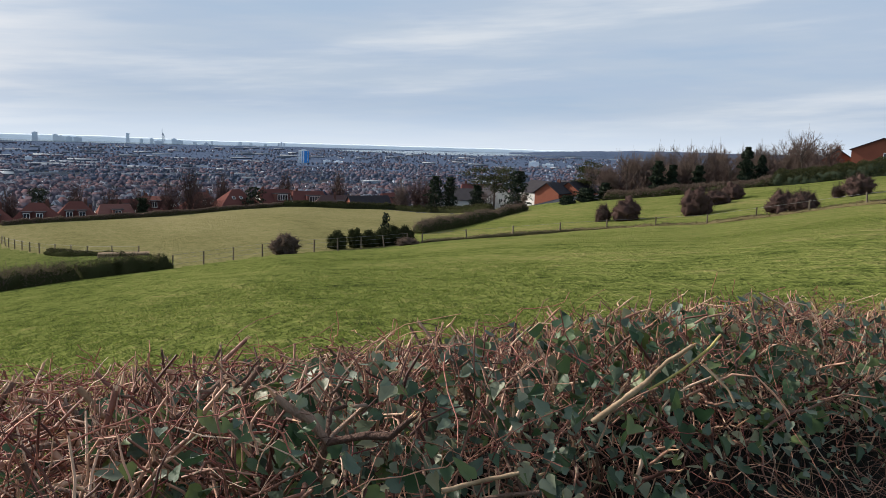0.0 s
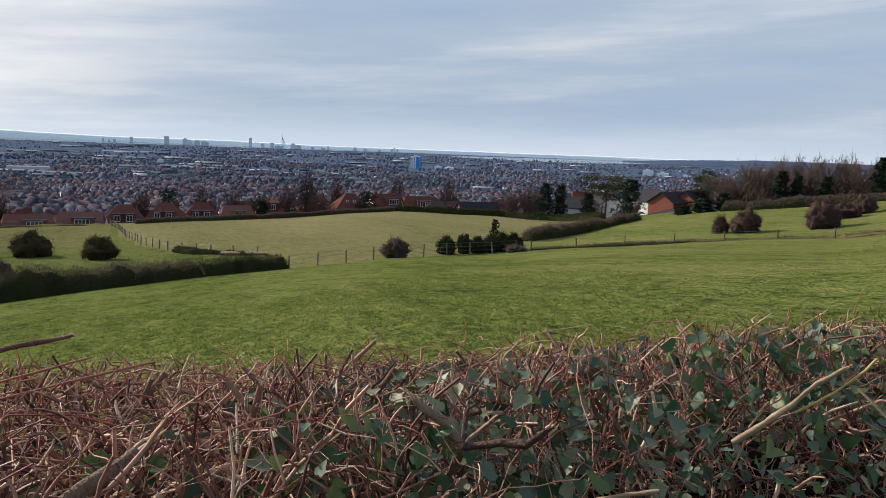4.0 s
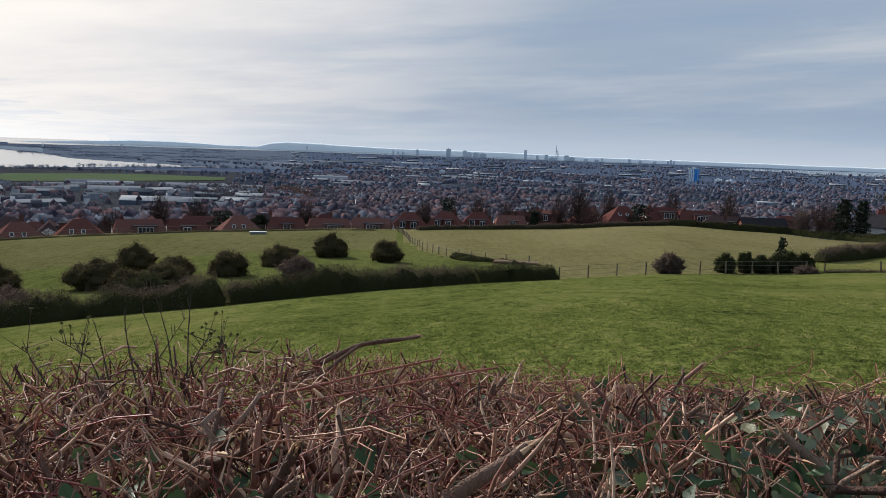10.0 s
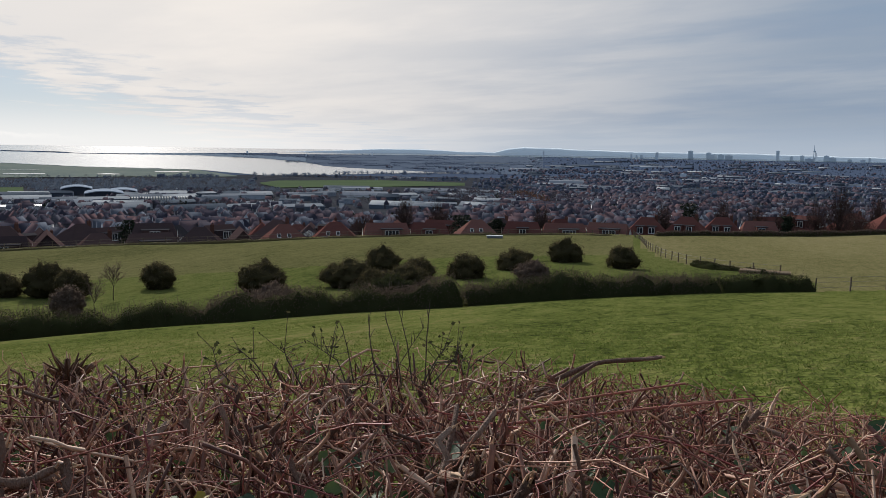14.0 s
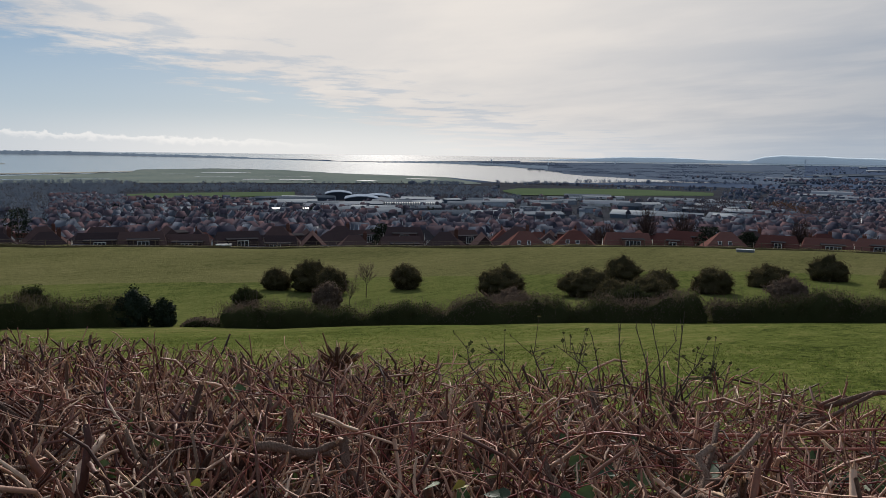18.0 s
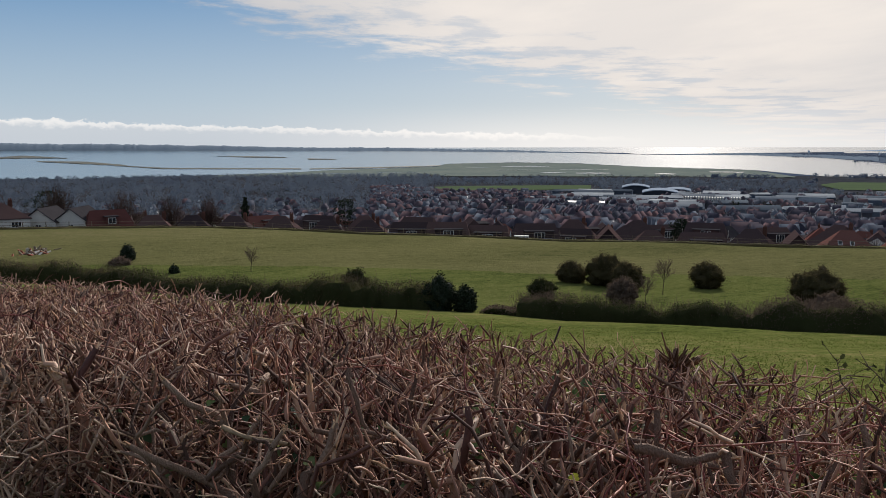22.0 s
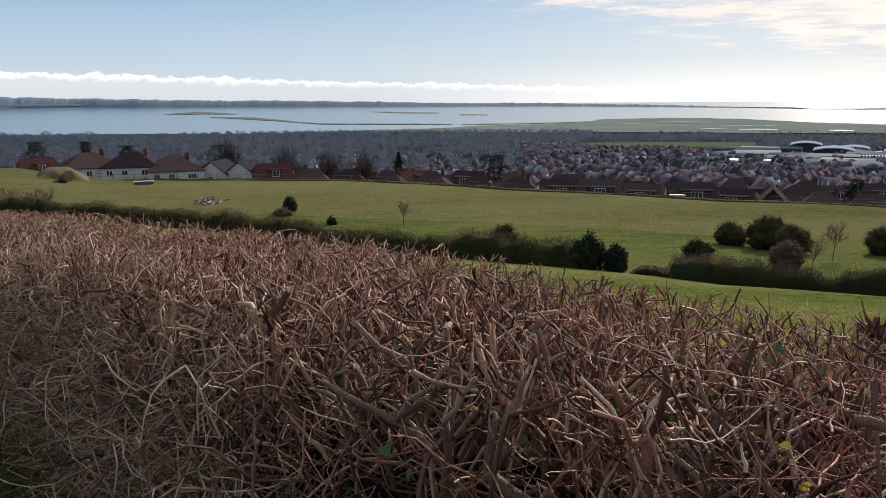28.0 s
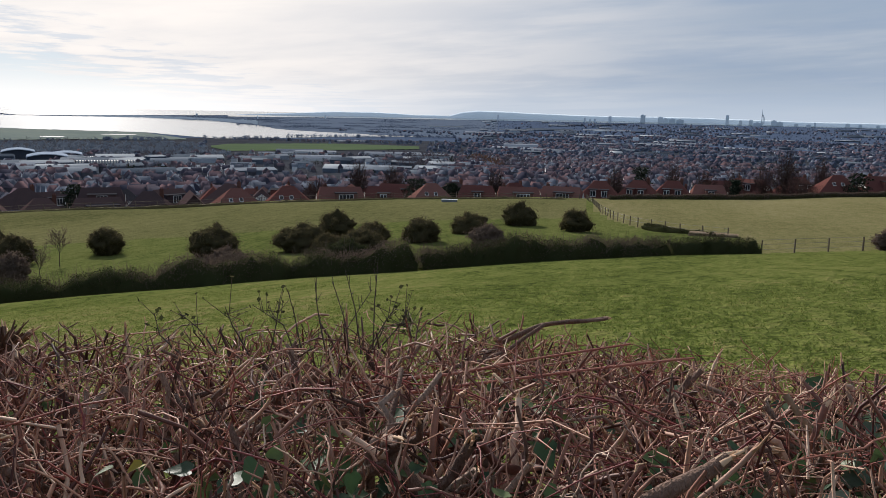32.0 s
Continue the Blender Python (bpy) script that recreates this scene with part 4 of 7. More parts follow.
hedge_row("field_hedge", [(-2.6, 112.0), (-4.5, 122.0), (-6.5, 134.0), (-8.5, 146.0), (-10.4, 158.0)], 2.2, 1.7, M_BROWNHEDGE, "thick brown field hedge running downhill", 16, 160, 0.13, 0.4, fuzz=70)
for k, (a, e, w, h) in enumerate([(-16.0, -5.2, 2.3, 2.5), (-17.6, -5.05, 4.2, 3.5), (-22.3, -4.45, 4.2, 4.1), (-23.5, -3.65, 4.6, 2.4), (-24.6, -3.2, 4.0, 2.7), (-27.8, -3.95, 3.9, 2.7), (-29.0, -3.72, 3.4, 2.4), (-32.2, -2.45, 3.6, 2.5), (-31.05, -2.65, 1.4, 1.3)]):
    bush("thorn_bush", a, e, w, h, M_THORN, "bare reddish hawthorn bush on the slope", 130 + k, 1700, 0.12, "bush", "hawthorns on the slope", twiggy=700)


# ---- the roadside hedge ----
U = Vector((-0.78, -0.6258, 0))
N = Vector((-0.6258, 0.78, 0))
TOP_U = [-6, -3.2, -2.2, -1.2, 0, 0.67, 1.2, 1.9, 2.6, 3.5, 7.4, 12.6, 20]
TOP_Z = [-1.05, -0.54, -0.385, -0.355, -0.365, -0.41, -0.44, -0.485, -0.53, -0.59, -0.86, -1.38, -2.2]


def crest(u, n):
    k = np.interp(u, [-2.5, -1, 0, 3], [0.45, 0.28, 0.15, 0.09])
    return np.interp(u, TOP_U, TOP_Z) - k * np.maximum(n - 1.05, 0) - 0.9 * np.maximum(0.92 - n, 0)


def uvw(u, n, z):
    u, n, z = np.broadcast_arrays(u, n, z)
    return np.stack([U.x * u + N.x * n, U.y * u + N.y * n, z + EYE], -1)


rng = np.random.default_rng(21)
front_hedge = tagged(new("roadside_hedge"), "flailed bare hawthorn hedge with ivy and bramble", "hedge")
# added solid core whose black colour makes the dark gaps between twigs
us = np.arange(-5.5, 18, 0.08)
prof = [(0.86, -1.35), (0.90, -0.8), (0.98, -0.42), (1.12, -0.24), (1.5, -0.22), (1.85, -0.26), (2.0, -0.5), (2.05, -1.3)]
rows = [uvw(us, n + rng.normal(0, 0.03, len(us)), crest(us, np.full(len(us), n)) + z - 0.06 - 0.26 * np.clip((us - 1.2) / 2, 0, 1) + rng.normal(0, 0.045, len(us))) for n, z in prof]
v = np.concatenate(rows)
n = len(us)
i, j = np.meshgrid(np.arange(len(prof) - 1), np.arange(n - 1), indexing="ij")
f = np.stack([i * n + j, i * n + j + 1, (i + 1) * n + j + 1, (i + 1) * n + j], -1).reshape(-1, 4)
child("inner_growth", mesh_of("inner_growth", v, f, M_HEDGESHADE), front_hedge, label="solid fill of the hedge, coloured near-black for inner shade")


def u_pick(k):
    """More growth at the near stretch, less far along."""
    near = rng.uniform(-4.2, 5.2, k)
    return np.where(rng.random(k) < 0.70, near, rng.uniform(-5, 17, k))


def wander(start, way, length, steps, bend):
    p = [start]
    d = way
    for s in range(steps):
        d = d + rng.normal(size=d.shape) * bend
        d = d / np.linalg.norm(d, axis=1, keepdims=True)
        p.append(p[-1] + d * (length / steps)[:, None])
    return np.stack(p, 1)


def growth(name, k, low, high, way, spread, length, radius, mat, steps=3, bend=0.25, sides=3, clip=0.05, label="", n_range=(0.84, 2.25), keep=None, single=False, proud=0.07, gnarl=0.0):
    u = u_pick(k)
    if keep is not None:
        u = u[keep(u)]
        k = len(u)
    n = rng.uniform(*n_range, k)
    z = crest(u, n) - rng.uniform(low, high, k)
    d = rng.normal(size=(k, 3)) * spread + np.array(way)
    d /= np.linalg.norm(d, axis=1, keepdims=True)
    L = rng.uniform(*length, k)
    p = wander(uvw(u, n, z), d, L, steps, bend)
    un, nn = p[..., 0] * U.x + p[..., 1] * U.y, p[..., 0] * N.x + p[..., 1] * N.y
    # shorn off where it would rise over the cut
    over = np.max(p[..., 2] - crest(un, nn) - EYE, axis=1) - np.minimum(rng.exponential(clip, k), proud)
    rise = np.maximum(p[:, -1, 2] - p[:, 0, 2], 0.02)
    keep_part = np.clip(1 - np.maximum(over, 0) / rise, 0.12, 1)
    p = p[:, :1] + (p - p[:, :1]) * keep_part[:, None, None]
    dip = np.maximum(np.max(p[..., 2] - crest(un, nn) - EYE, axis=1) - proud - 0.02, 0)
    p[..., 2] -= dip[:, None]
    slim = np.interp(u, [-1.5, 0.0, 1.6], [0.62, 0.72, 1.0])
    v, f = tubes(p, rng.uniform(radius[0] ** 0.5, radius[1] ** 0.5, k) ** 2 * slim, sides, 0.6, gnarl)
    if single:
        per = len(v) // k
        fper = len(f) // k
        for i in range(k):
            child(name, mesh_of(name, v[i * per : (i + 1) * per], f[:fper], mat, smooth=True), front_hedge)
    else:
        child(name, mesh_of(name, v, f, mat), front_hedge, label=label)["kind"] = "stuff"
    return p


uprights = growth("stems", 6200, 0.20, 0.45, (0, 0, 1), (0.55, 0.55, 0.15), (0.22, 0.5), (0.0022, 0.0070), M_TWIG, 6, 0.30, 4, 0.02, "upright cut hawthorn stems", proud=0.045, gnarl=0.16)
growth("old_stem", 300, 0.16, 0.42, (0.1, 0.1, 0.8), (0.6, 0.6, 0.2), (0.22, 0.5), (0.0045, 0.0095), M_STEM, 7, 0.30, 6, 0.01, "thick grey cut stem", keep=lambda u: (u > -3) & (u < 9), single=True, proud=0.03, gnarl=0.16)
growth("cut_tips", 6400, 0.03, 0.11, (0, 0, 1), (0.42, 0.42, 0.1), (0.05, 0.13), (0.0014, 0.0040), M_TWIG, 4, 0.24, 4, 0.012, "short shorn stem tips along the hedge top", (0.9, 2.3), proud=0.05, gnarl=0.14)
growth("twigs", 8200, 0.0, 0.26, (-0.2, -0.15, 0.12), (0.8, 0.8, 0.4), (0.08, 0.28), (0.0008, 0.0026), M_TWIG, 6, 0.46, 3, 0.02, "fine tangled brown twigs", proud=0.05)
growth("low_twigs", 4000, 0.25, 1.0, (-0.2, -0.15, 0.2), (0.8, 0.8, 0.5), (0.12, 0.4), (0.0011, 0.0034), M_TWIG, 5, 0.36, 3, 0.035, "fine twigs in the hedge's side", (0.74, 1.05))
growth("bramble_stems", 1500, 0.0, 0.35, (-0.5, -0.4, 0.25), (0.7, 0.7, 0.3), (0.25, 0.8), (0.0014, 0.0032), M_REDTWIG, 8, 0.24, 4, 0.03, "arching red bramble stems", proud=0.06)
growth("bramble_stems", 4200, -0.02, 0.26, (-0.5, -0.4, 0.15), (0.8, 0.8, 0.35), (0.2, 0.7), (0.0010, 0.0026), M_REDTWIG, 8, 0.30, 4, 0.03, "tangle of dark red bramble stems", keep=lambda u: u < 0.9, proud=0.05)
growth("low_twigs", 9500, 0.1, 0.9, (-0.2, -0.15, 0.25), (0.8, 0.8, 0.5), (0.14, 0.55), (0.0014, 0.0046), M_TWIG, 5, 0.42, 3, 0.03, "fine twigs in the hedge's side", (0.74, 1.1), keep=lambda u: u > 2.2, gnarl=0.1)
growth("twigs", 9500, 0.0, 0.3, (-0.1, -0.1, 0.4), (0.7, 0.7, 0.4), (0.10, 0.3), (0.0014, 0.0044), M_TWIG, 5, 0.40, 3, 0.02, "pale cut twigs along the hedge top", keep=lambda u: u > 3.0, proud=0.05, gnarl=0.1)
growth("dead_stems", 11500, 0.08, 1.0, (-0.1, -0.1, 0.4), (0.8, 0.8, 0.45), (0.16, 0.65), (0.0016, 0.0046), M_DEAD, 7, 0.46, 3, 0.03, "straw-coloured dead growth in the hedge's side", (0.72, 1.0), keep=lambda u: u > 2.2, gnarl=0.1)
# forks on the upright stems
k = 3800
pick = rng.integers(0, len(uprights), k)
st = uprights[pick, 3] + (uprights[pick, 6] - uprights[pick, 3]) * rng.random((k, 1))
d = (uprights[pick, 6] - uprights[pick, 3]) * 6 + rng.normal(size=(k, 3)) * (0.6, 0.6, 0.25) + (0, 0, 0.35)
d /= np.linalg.norm(d, axis=1, keepdims=True)
p = wander(st, d, rng.uniform(0.05, 0.14, k), 3, 0.2)
top = crest(p[:, -1, 0] * U.x + p[:, -1, 1] * U.y, p[:, -1, 0] * N.x + p[:, -1, 1] * N.y) + EYE + 0.05
p = p[top > p[:, -1, 2]]
v, f = tubes(p, rng.uniform(0.0012, 0.004, len(p)), 4, 0.7)
child("forks", mesh_of("forks", v, f, M_TWIG), front_hedge, label="short forks of the cut stems")["kind"] = "stuff"
uprights = np.concatenate([uprights[:, 3:], p])
# torn pale ends on the thicker upright stems
ends = uprights[:, -1]
d = uprights[:, -1] - uprights[:, -2]
d /= np.linalg.norm(d, axis=1, keepdims=True) + 1e-9
along_u = ends[:, 0] * U.x + ends[:, 1] * U.y
pick = rng.random(len(ends)) < np.where(along_u > 2.6, 0.75, 0.4)
k = pick.sum()
st = ends[pick] - d[pick] * 0.014
v, f = tubes(np.stack([st, ends[pick] + rng.normal(size=(k, 3)) * 0.004, ends[pick] + d[pick] * rng.uniform(0.004, 0.022, k)[:, None] + rng.normal(size=(k, 3)) * 0.004], 1), rng.uniform(0.0012, 0.0034, k) * np.where(along_u[pick] > 2.6, 1.5, 1.0), 4, 0.3)
child("torn_ends", mesh_of("torn_ends", v, f, M_CUT), front_hedge, label="pale splintered stem ends")["kind"] = "stuff"


def leaves(name, u, n, z, size, mat, label=""):
    """Five-cornered ivy leaves, folded a little along the midrib."""
    k = len(u)
    half = [(0.10, -0.10, 0.02), (0.30, -0.13, 0.05), (0.47, 0.02, 0.07), (0.56, 0.25, 0.08), (0.42, 0.42, 0.04), (0.32, 0.60, 0.02), (0.20, 0.82, -0.02)]
    rim = [(0, 0, 0)] + half + [(0, 1.05, -0.08)] + [(-x, y, z) for x, y, z in half[::-1]]
    shape = np.array(rim + [(0, 0.38, -0.05)])
    m = len(rim)
    tri = np.array([(m, (i + 1) % m, i) for i in range(m)])
    nrm = rng.normal(size=(k, 3)) * 0.55 + np.array([-N.x * 0.55, -N.y * 0.55, 0.75])
    nrm /= np.linalg.norm(nrm, axis=1, keepdims=True)
    y = rng.normal(size=(k, 3)) + np.array([0, 0, -0.5])
    y -= (y * nrm).sum(1, keepdims=True) * nrm
    y /= np.linalg.norm(y, axis=1, keepdims=True)
    x = np.cross(y, nrm)
    sh = shape
    s = np.asarray(size)[:, None, None]
    c = uvw(u, n, z)
    wid = rng.uniform(0.75, 1.1, k)[:, None, None]
    v = c[:, None] + s * (sh[None, :, 0:1] * wid * x[:, None] + sh[None, :, 1:2] * y[:, None] + sh[None, :, 2:3] * rng.uniform(0.8, 3.2, k)[:, None, None] * nrm[:, None])
    f = (tri[None] + np.arange(k)[:, None, None] * (m + 1)).reshape(-1, 3)
    child(name, mesh_of(name, v.reshape(-1, 3), f, mat, smooth=True), front_hedge, label=label)["kind"] = "stuff"


def ivy(name, k, u0, u1, n0, n1, z0, z1, s0, s1, mat, label):
    # grows in patches
    cu, cn = rng.uniform(u0, u1, max(3, k // 28)), rng.uniform(n0, n1, max(3, k // 28))
    c = rng.integers(0, len(cu), k)
    u, n = cu[c] + rng.normal(0, 0.16, k), np.clip(cn[c] + rng.normal(0, 0.12, k), 0.74, 2.1)
    leaves(name, u, n, crest(u, n) - rng.uniform(z0, z1, k), rng.uniform(s0, s1, k), mat, label)


ivy("ivy_leaves", 1400, -3.8, -0.5, 0.78, 1.5, 0.02, 0.26, 0.018, 0.046, M_IVY, "glossy dark ivy leaves")
ivy("ivy_leaves", 260, -3.4, -0.7, 0.90, 2.0, 0.0, 0.06, 0.020, 0.040, M_IVY, "ivy leaves on the hedge top")
ivy("ivy_leaves", 360, -1.1, 0.4, 0.84, 1.7, 0.03, 0.26, 0.016, 0.038, M_IVY, "dark ivy leaves among twigs")
ivy("ivy_leaves", 110, 0.3, 2.0, 0.9, 1.9, 0.04, 0.2, 0.014, 0.030, M_IVY, "sparse ivy leaves among twigs")
ivy("bramble_leaves", 3000, -4.2, -0.6, 0.74, 1.3, 0.0, 0.36, 0.014, 0.034, M_BRAMBLE, "small dull bramble leaves")
ivy("bramble_leaves", 2200, 2.0, 9.0, 0.74, 1.0, 0.2, 0.9, 0.012, 0.028, M_WEED, "small green weeds in the hedge's foot")
ivy("yellow_leaves", 80, -2.5, 4.0, 0.85, 1.8, 0.02, 0.2, 0.012, 0.024, M_YELLOW, "few yellowed leaves")
ivy("weed_leaves", 420, 1.2, 4.5, 0.76, 1.4, 0.10, 0.45, 0.012, 0.024, M_WEED, "small green weeds among the cut stems")
ivy("weed_leaves", 90, 0.2, 4.0, 0.85, 1.9, 0.02, 0.15, 0.014, 0.026, M_WEED, "scattered green leaves in the hedge top")


# ---- single branches ----
def branch(path, radius, mat, name="branch", label="", taper=0.7, sides=8):
    """One cut branch: a bent, knotty stem with a pale end."""
    p = np.array(path, float) + (0, 0, EYE)
    t = np.linspace(0, len(p) - 1, 4 * (len(p) - 1) + 1)
    q = np.stack([np.interp(t, range(len(p)), p[:, k]) for k in range(3)], -1)
    bow = rng.normal(size=(3, 3)) * radius * 0.8
    w = np.linspace(0, 1, len(q))[:, None]
    q += bow[0] * np.sin(w * 4) + bow[1] * np.sin(w * 9) * 0.5 + rng.normal(size=q.shape) * radius * 0.06
    v, f = tubes(q[None], np.array([radius]), sides, taper, 0.10)
    ob = child(name, mesh_of(name, v, f, mat, smooth=True), front_hedge, label=label)
    if radius > 0.005:
        d = (q[-1] - q[-2]) / np.linalg.norm(q[-1] - q[-2])
        n = 5
        st = q[-1] + rng.normal(size=(n, 3)) * radius * 0.25 - d * radius
        v, f = tubes(np.stack([st, st + d * radius * 1.2, st + d * radius * rng.uniform(1.6, 3.2, (n, 1)) + rng.normal(size=(n, 3)) * radius * 0.35], 1), np.full(n, radius * 0.42), 4, 0.3)
        child("torn_end", mesh_of("torn_end", v, f, M_CUT), ob, label="pale splintered end")["kind"] = "stuff"
    return ob


for mat, radius, path in (
    (M_STEM, 0.0068, [(-1.21, 1.53, -0.55), (-1.18, 1.56, -0.51), (-1.11, 1.61, -0.47), (-1.07, 1.64, -0.46), (-1.03, 1.66, -0.45), (-0.98, 1.69, -0.44)]),
    (M_TWIG, 0.0031, [(-1.27, 1.46, -0.61), (-1.16, 1.56, -0.57), (-1.06, 1.61, -0.55), (-0.97, 1.66, -0.53)]),
    (M_PALE, 0.0052, [(0.37, 1.26, -0.44), (0.42, 1.25, -0.40), (0.46, 1.25, -0.37), (0.49, 1.25, -0.33), (0.52, 1.24, -0.30)]),
    (M_YSTEM, 0.0025, [(0.46, 1.25, -0.38), (0.51, 1.24, -0.34), (0.55, 1.23, -0.30), (0.57, 1.23, -0.28)]),
    (M_PALE, 0.0043, [(0.10, 1.04, -0.46), (0.15, 1.04, -0.45), (0.21, 1.04, -0.43)]),
    (M_PALE, 0.0062, [(-0.48, 1.30, -0.40), (-0.44, 1.30, -0.45), (-0.39, 1.30, -0.49), (-0.35, 1.30, -0.53), (-0.30, 1.29, -0.58)]),
    (M_PALE, 0.0022, [(0.51, 1.16, -0.31), (0.54, 1.14, -0.34), (0.55, 1.12, -0.36)]),
    (M_STEM, 0.0037, [(-0.17, 1.37, -0.44), (-0.15, 1.35, -0.49), (-0.14, 1.33, -0.55)]),
    (M_STEM, 0.0099, [(-1.38, 0.77, -0.60), (-1.36, 0.81, -0.56), (-1.34, 0.88, -0.51)]),
    (M_STEM, 0.0093, [(-1.14, 0.96, -0.59), (-1.11, 1.01, -0.55), (-1.08, 1.06, -0.51), (-1.07, 1.08, -0.48)]),
    (M_STEM, 0.0087, [(-0.86, 1.72, -0.78), (-0.84, 1.76, -0.71), (-0.81, 1.79, -0.64), (-0.77, 1.83, -0.58)]),
    (M_STEM, 0.0074, [(-1.50, 0.77, -0.48), (-1.48, 0.77, -0.53), (-1.45, 0.76, -0.60)]),
    (M_STEM, 0.0081, [(-1.41, 1.00, -0.59), (-1.39, 1.04, -0.55), (-1.37, 1.09, -0.49)]),
    (M_STEM, 0.0124, [(-2.35, 0.94, -0.70), (-2.37, 0.94, -0.65), (-2.41, 0.91, -0.58)]),
    (M_STEM, 0.0105, [(-2.35, 0.95, -0.69), (-2.37, 0.95, -0.63), (-2.39, 0.95, -0.57)]),
    (M_STEM, 0.0112, [(-2.33, 0.94, -0.68), (-2.34, 0.97, -0.62), (-2.34, 0.99, -0.58)]),
    (M_STEM, 0.0043, [(-1.66, -0.06, -0.47), (-1.65, 0.00, -0.49), (-1.64, 0.08, -0.49), (-1.64, 0.12, -0.47)]),
    (M_STEM, 0.0056, [(-1.74, -0.06, -0.38), (-1.73, -0.07, -0.42), (-1.70, -0.02, -0.49)]),
    (M_STEM, 0.0081, [(-1.36, 0.34, -0.42), (-1.33, 0.40, -0.43), (-1.30, 0.47, -0.42)]),
    (M_STEM, 0.0074, [(-1.31, 0.46, -0.41), (-1.28, 0.47, -0.45), (-1.26, 0.47, -0.49)]),
    (M_STEM, 0.0068, [(-2.06, -0.04, -0.65), (-2.09, -0.05, -0.59), (-2.11, -0.06, -0.52)]),
    (M_STEM, 0.0062, [(-2.06, 0.00, -0.65), (-2.08, -0.03, -0.60), (-2.11, -0.09, -0.54)]),
    (M_STEM, 0.0056, [(-1.75, -0.13, -0.50), (-1.74, -0.07, -0.52), (-1.73, 0.01, -0.52), (-1.71, 0.10, -0.52)]),
    (M_STEM, 0.0074, [(-1.58, 0.38, -0.49), (-1.54, 0.45, -0.50), (-1.49, 0.52, -0.52), (-1.47, 0.56, -0.50)]),
    (M_STEM, 0.0062, [(-1.51, 0.45, -0.42), (-1.49, 0.44, -0.49), (-1.46, 0.43, -0.55)]),
    (M_STEM, 0.0074, [(-0.76, 1.42, -0.59), (-0.74, 1.45, -0.54), (-0.69, 1.49, -0.47)]),
    (M_STEM, 0.0081, [(-0.64, 1.08, -0.54), (-0.58, 1.12, -0.50), (-0.55, 1.15, -0.47), (-0.47, 1.19, -0.45)]),
    (M_STEM, 0.0050, [(-1.21, 1.47, -0.55), (-1.14, 1.53, -0.51), (-1.08, 1.59, -0.46), (-1.02, 1.63, -0.44), (-0.96, 1.67, -0.43)]),
    (M_STEM, 0.0037, [(-0.17, 1.51, -0.46), (-0.15, 1.47, -0.56), (-0.11, 1.45, -0.62)]),
    (M_STEM, 0.0125, [(-0.60, 0.80, -0.50), (-0.53, 0.87, -0.43), (-0.46, 0.93, -0.365)]),
    (M_STEM, 0.0095, [(-0.80, 1.46, -0.60), (-0.75, 1.50, -0.54), (-0.70, 1.535, -0.48)]),
    (M_STEM, 0.0120, [(-1.03, 0.80, -0.56), (-0.97, 0.86, -0.51), (-0.92, 0.906, -0.46)]),
    (M_STEM, 0.0100, [(-1.30, 1.08, -0.62), (-1.25, 1.13, -0.57), (-1.206, 1.166, -0.53)]),
    (M_STEM, 0.0110, [(-1.62, 0.42, -0.62), (-1.61, 0.46, -0.55), (-1.604, 0.497, -0.48)]),
    (M_STEM, 0.0105, [(-1.72, 0.40, -0.62), (-1.71, 0.44, -0.56), (-1.70, 0.478, -0.495)]),
    (M_STEM, 0.0115, [(-2.34, -0.12, -0.70), (-2.34, -0.08, -0.63), (-2.339, -0.049, -0.57)]),
    (M_STEM, 0.0100, [(-2.06, 0.12, -0.66), (-2.04, 0.15, -0.60), (-2.018, 0.174, -0.545)]),
    (M_STEM, 0.0100, [(-2.70, -0.20, -0.72), (-2.68, -0.18, -0.66), (-2.663, -0.172, -0.60)]),
    (M_STEM, 0.0080, [(-1.62, 0.40, -0.55), (-1.54, 0.44, -0.52), (-1.463, 0.482, -0.49), (-1.40, 0.54, -0.50)]),
    (M_PALE, 0.0050, [(-1.80, -0.30, -0.50), (-1.747, -0.258, -0.50), (-1.66, -0.18, -0.49)]),
    (M_REDTWIG, 0.0036, [(-1.42, 1.00, -0.54), (-1.27, 1.156, -0.52), (-1.12, 1.28, -0.50), (-0.98, 1.42, -0.47), (-0.84, 1.52, -0.44)]),
    (M_REDTWIG, 0.0034, [(-1.20, 1.05, -0.52), (-1.03, 1.206, -0.49), (-0.86, 1.36, -0.46), (-0.70, 1.50, -0.43)]),
    (M_STEM, 0.0075, [(-0.42, 1.32, -0.50), (-0.34, 1.36, -0.46), (-0.268, 1.421, -0.43)]),
):
    branch(path, radius, mat, label="bent cut branch in the hedge top")


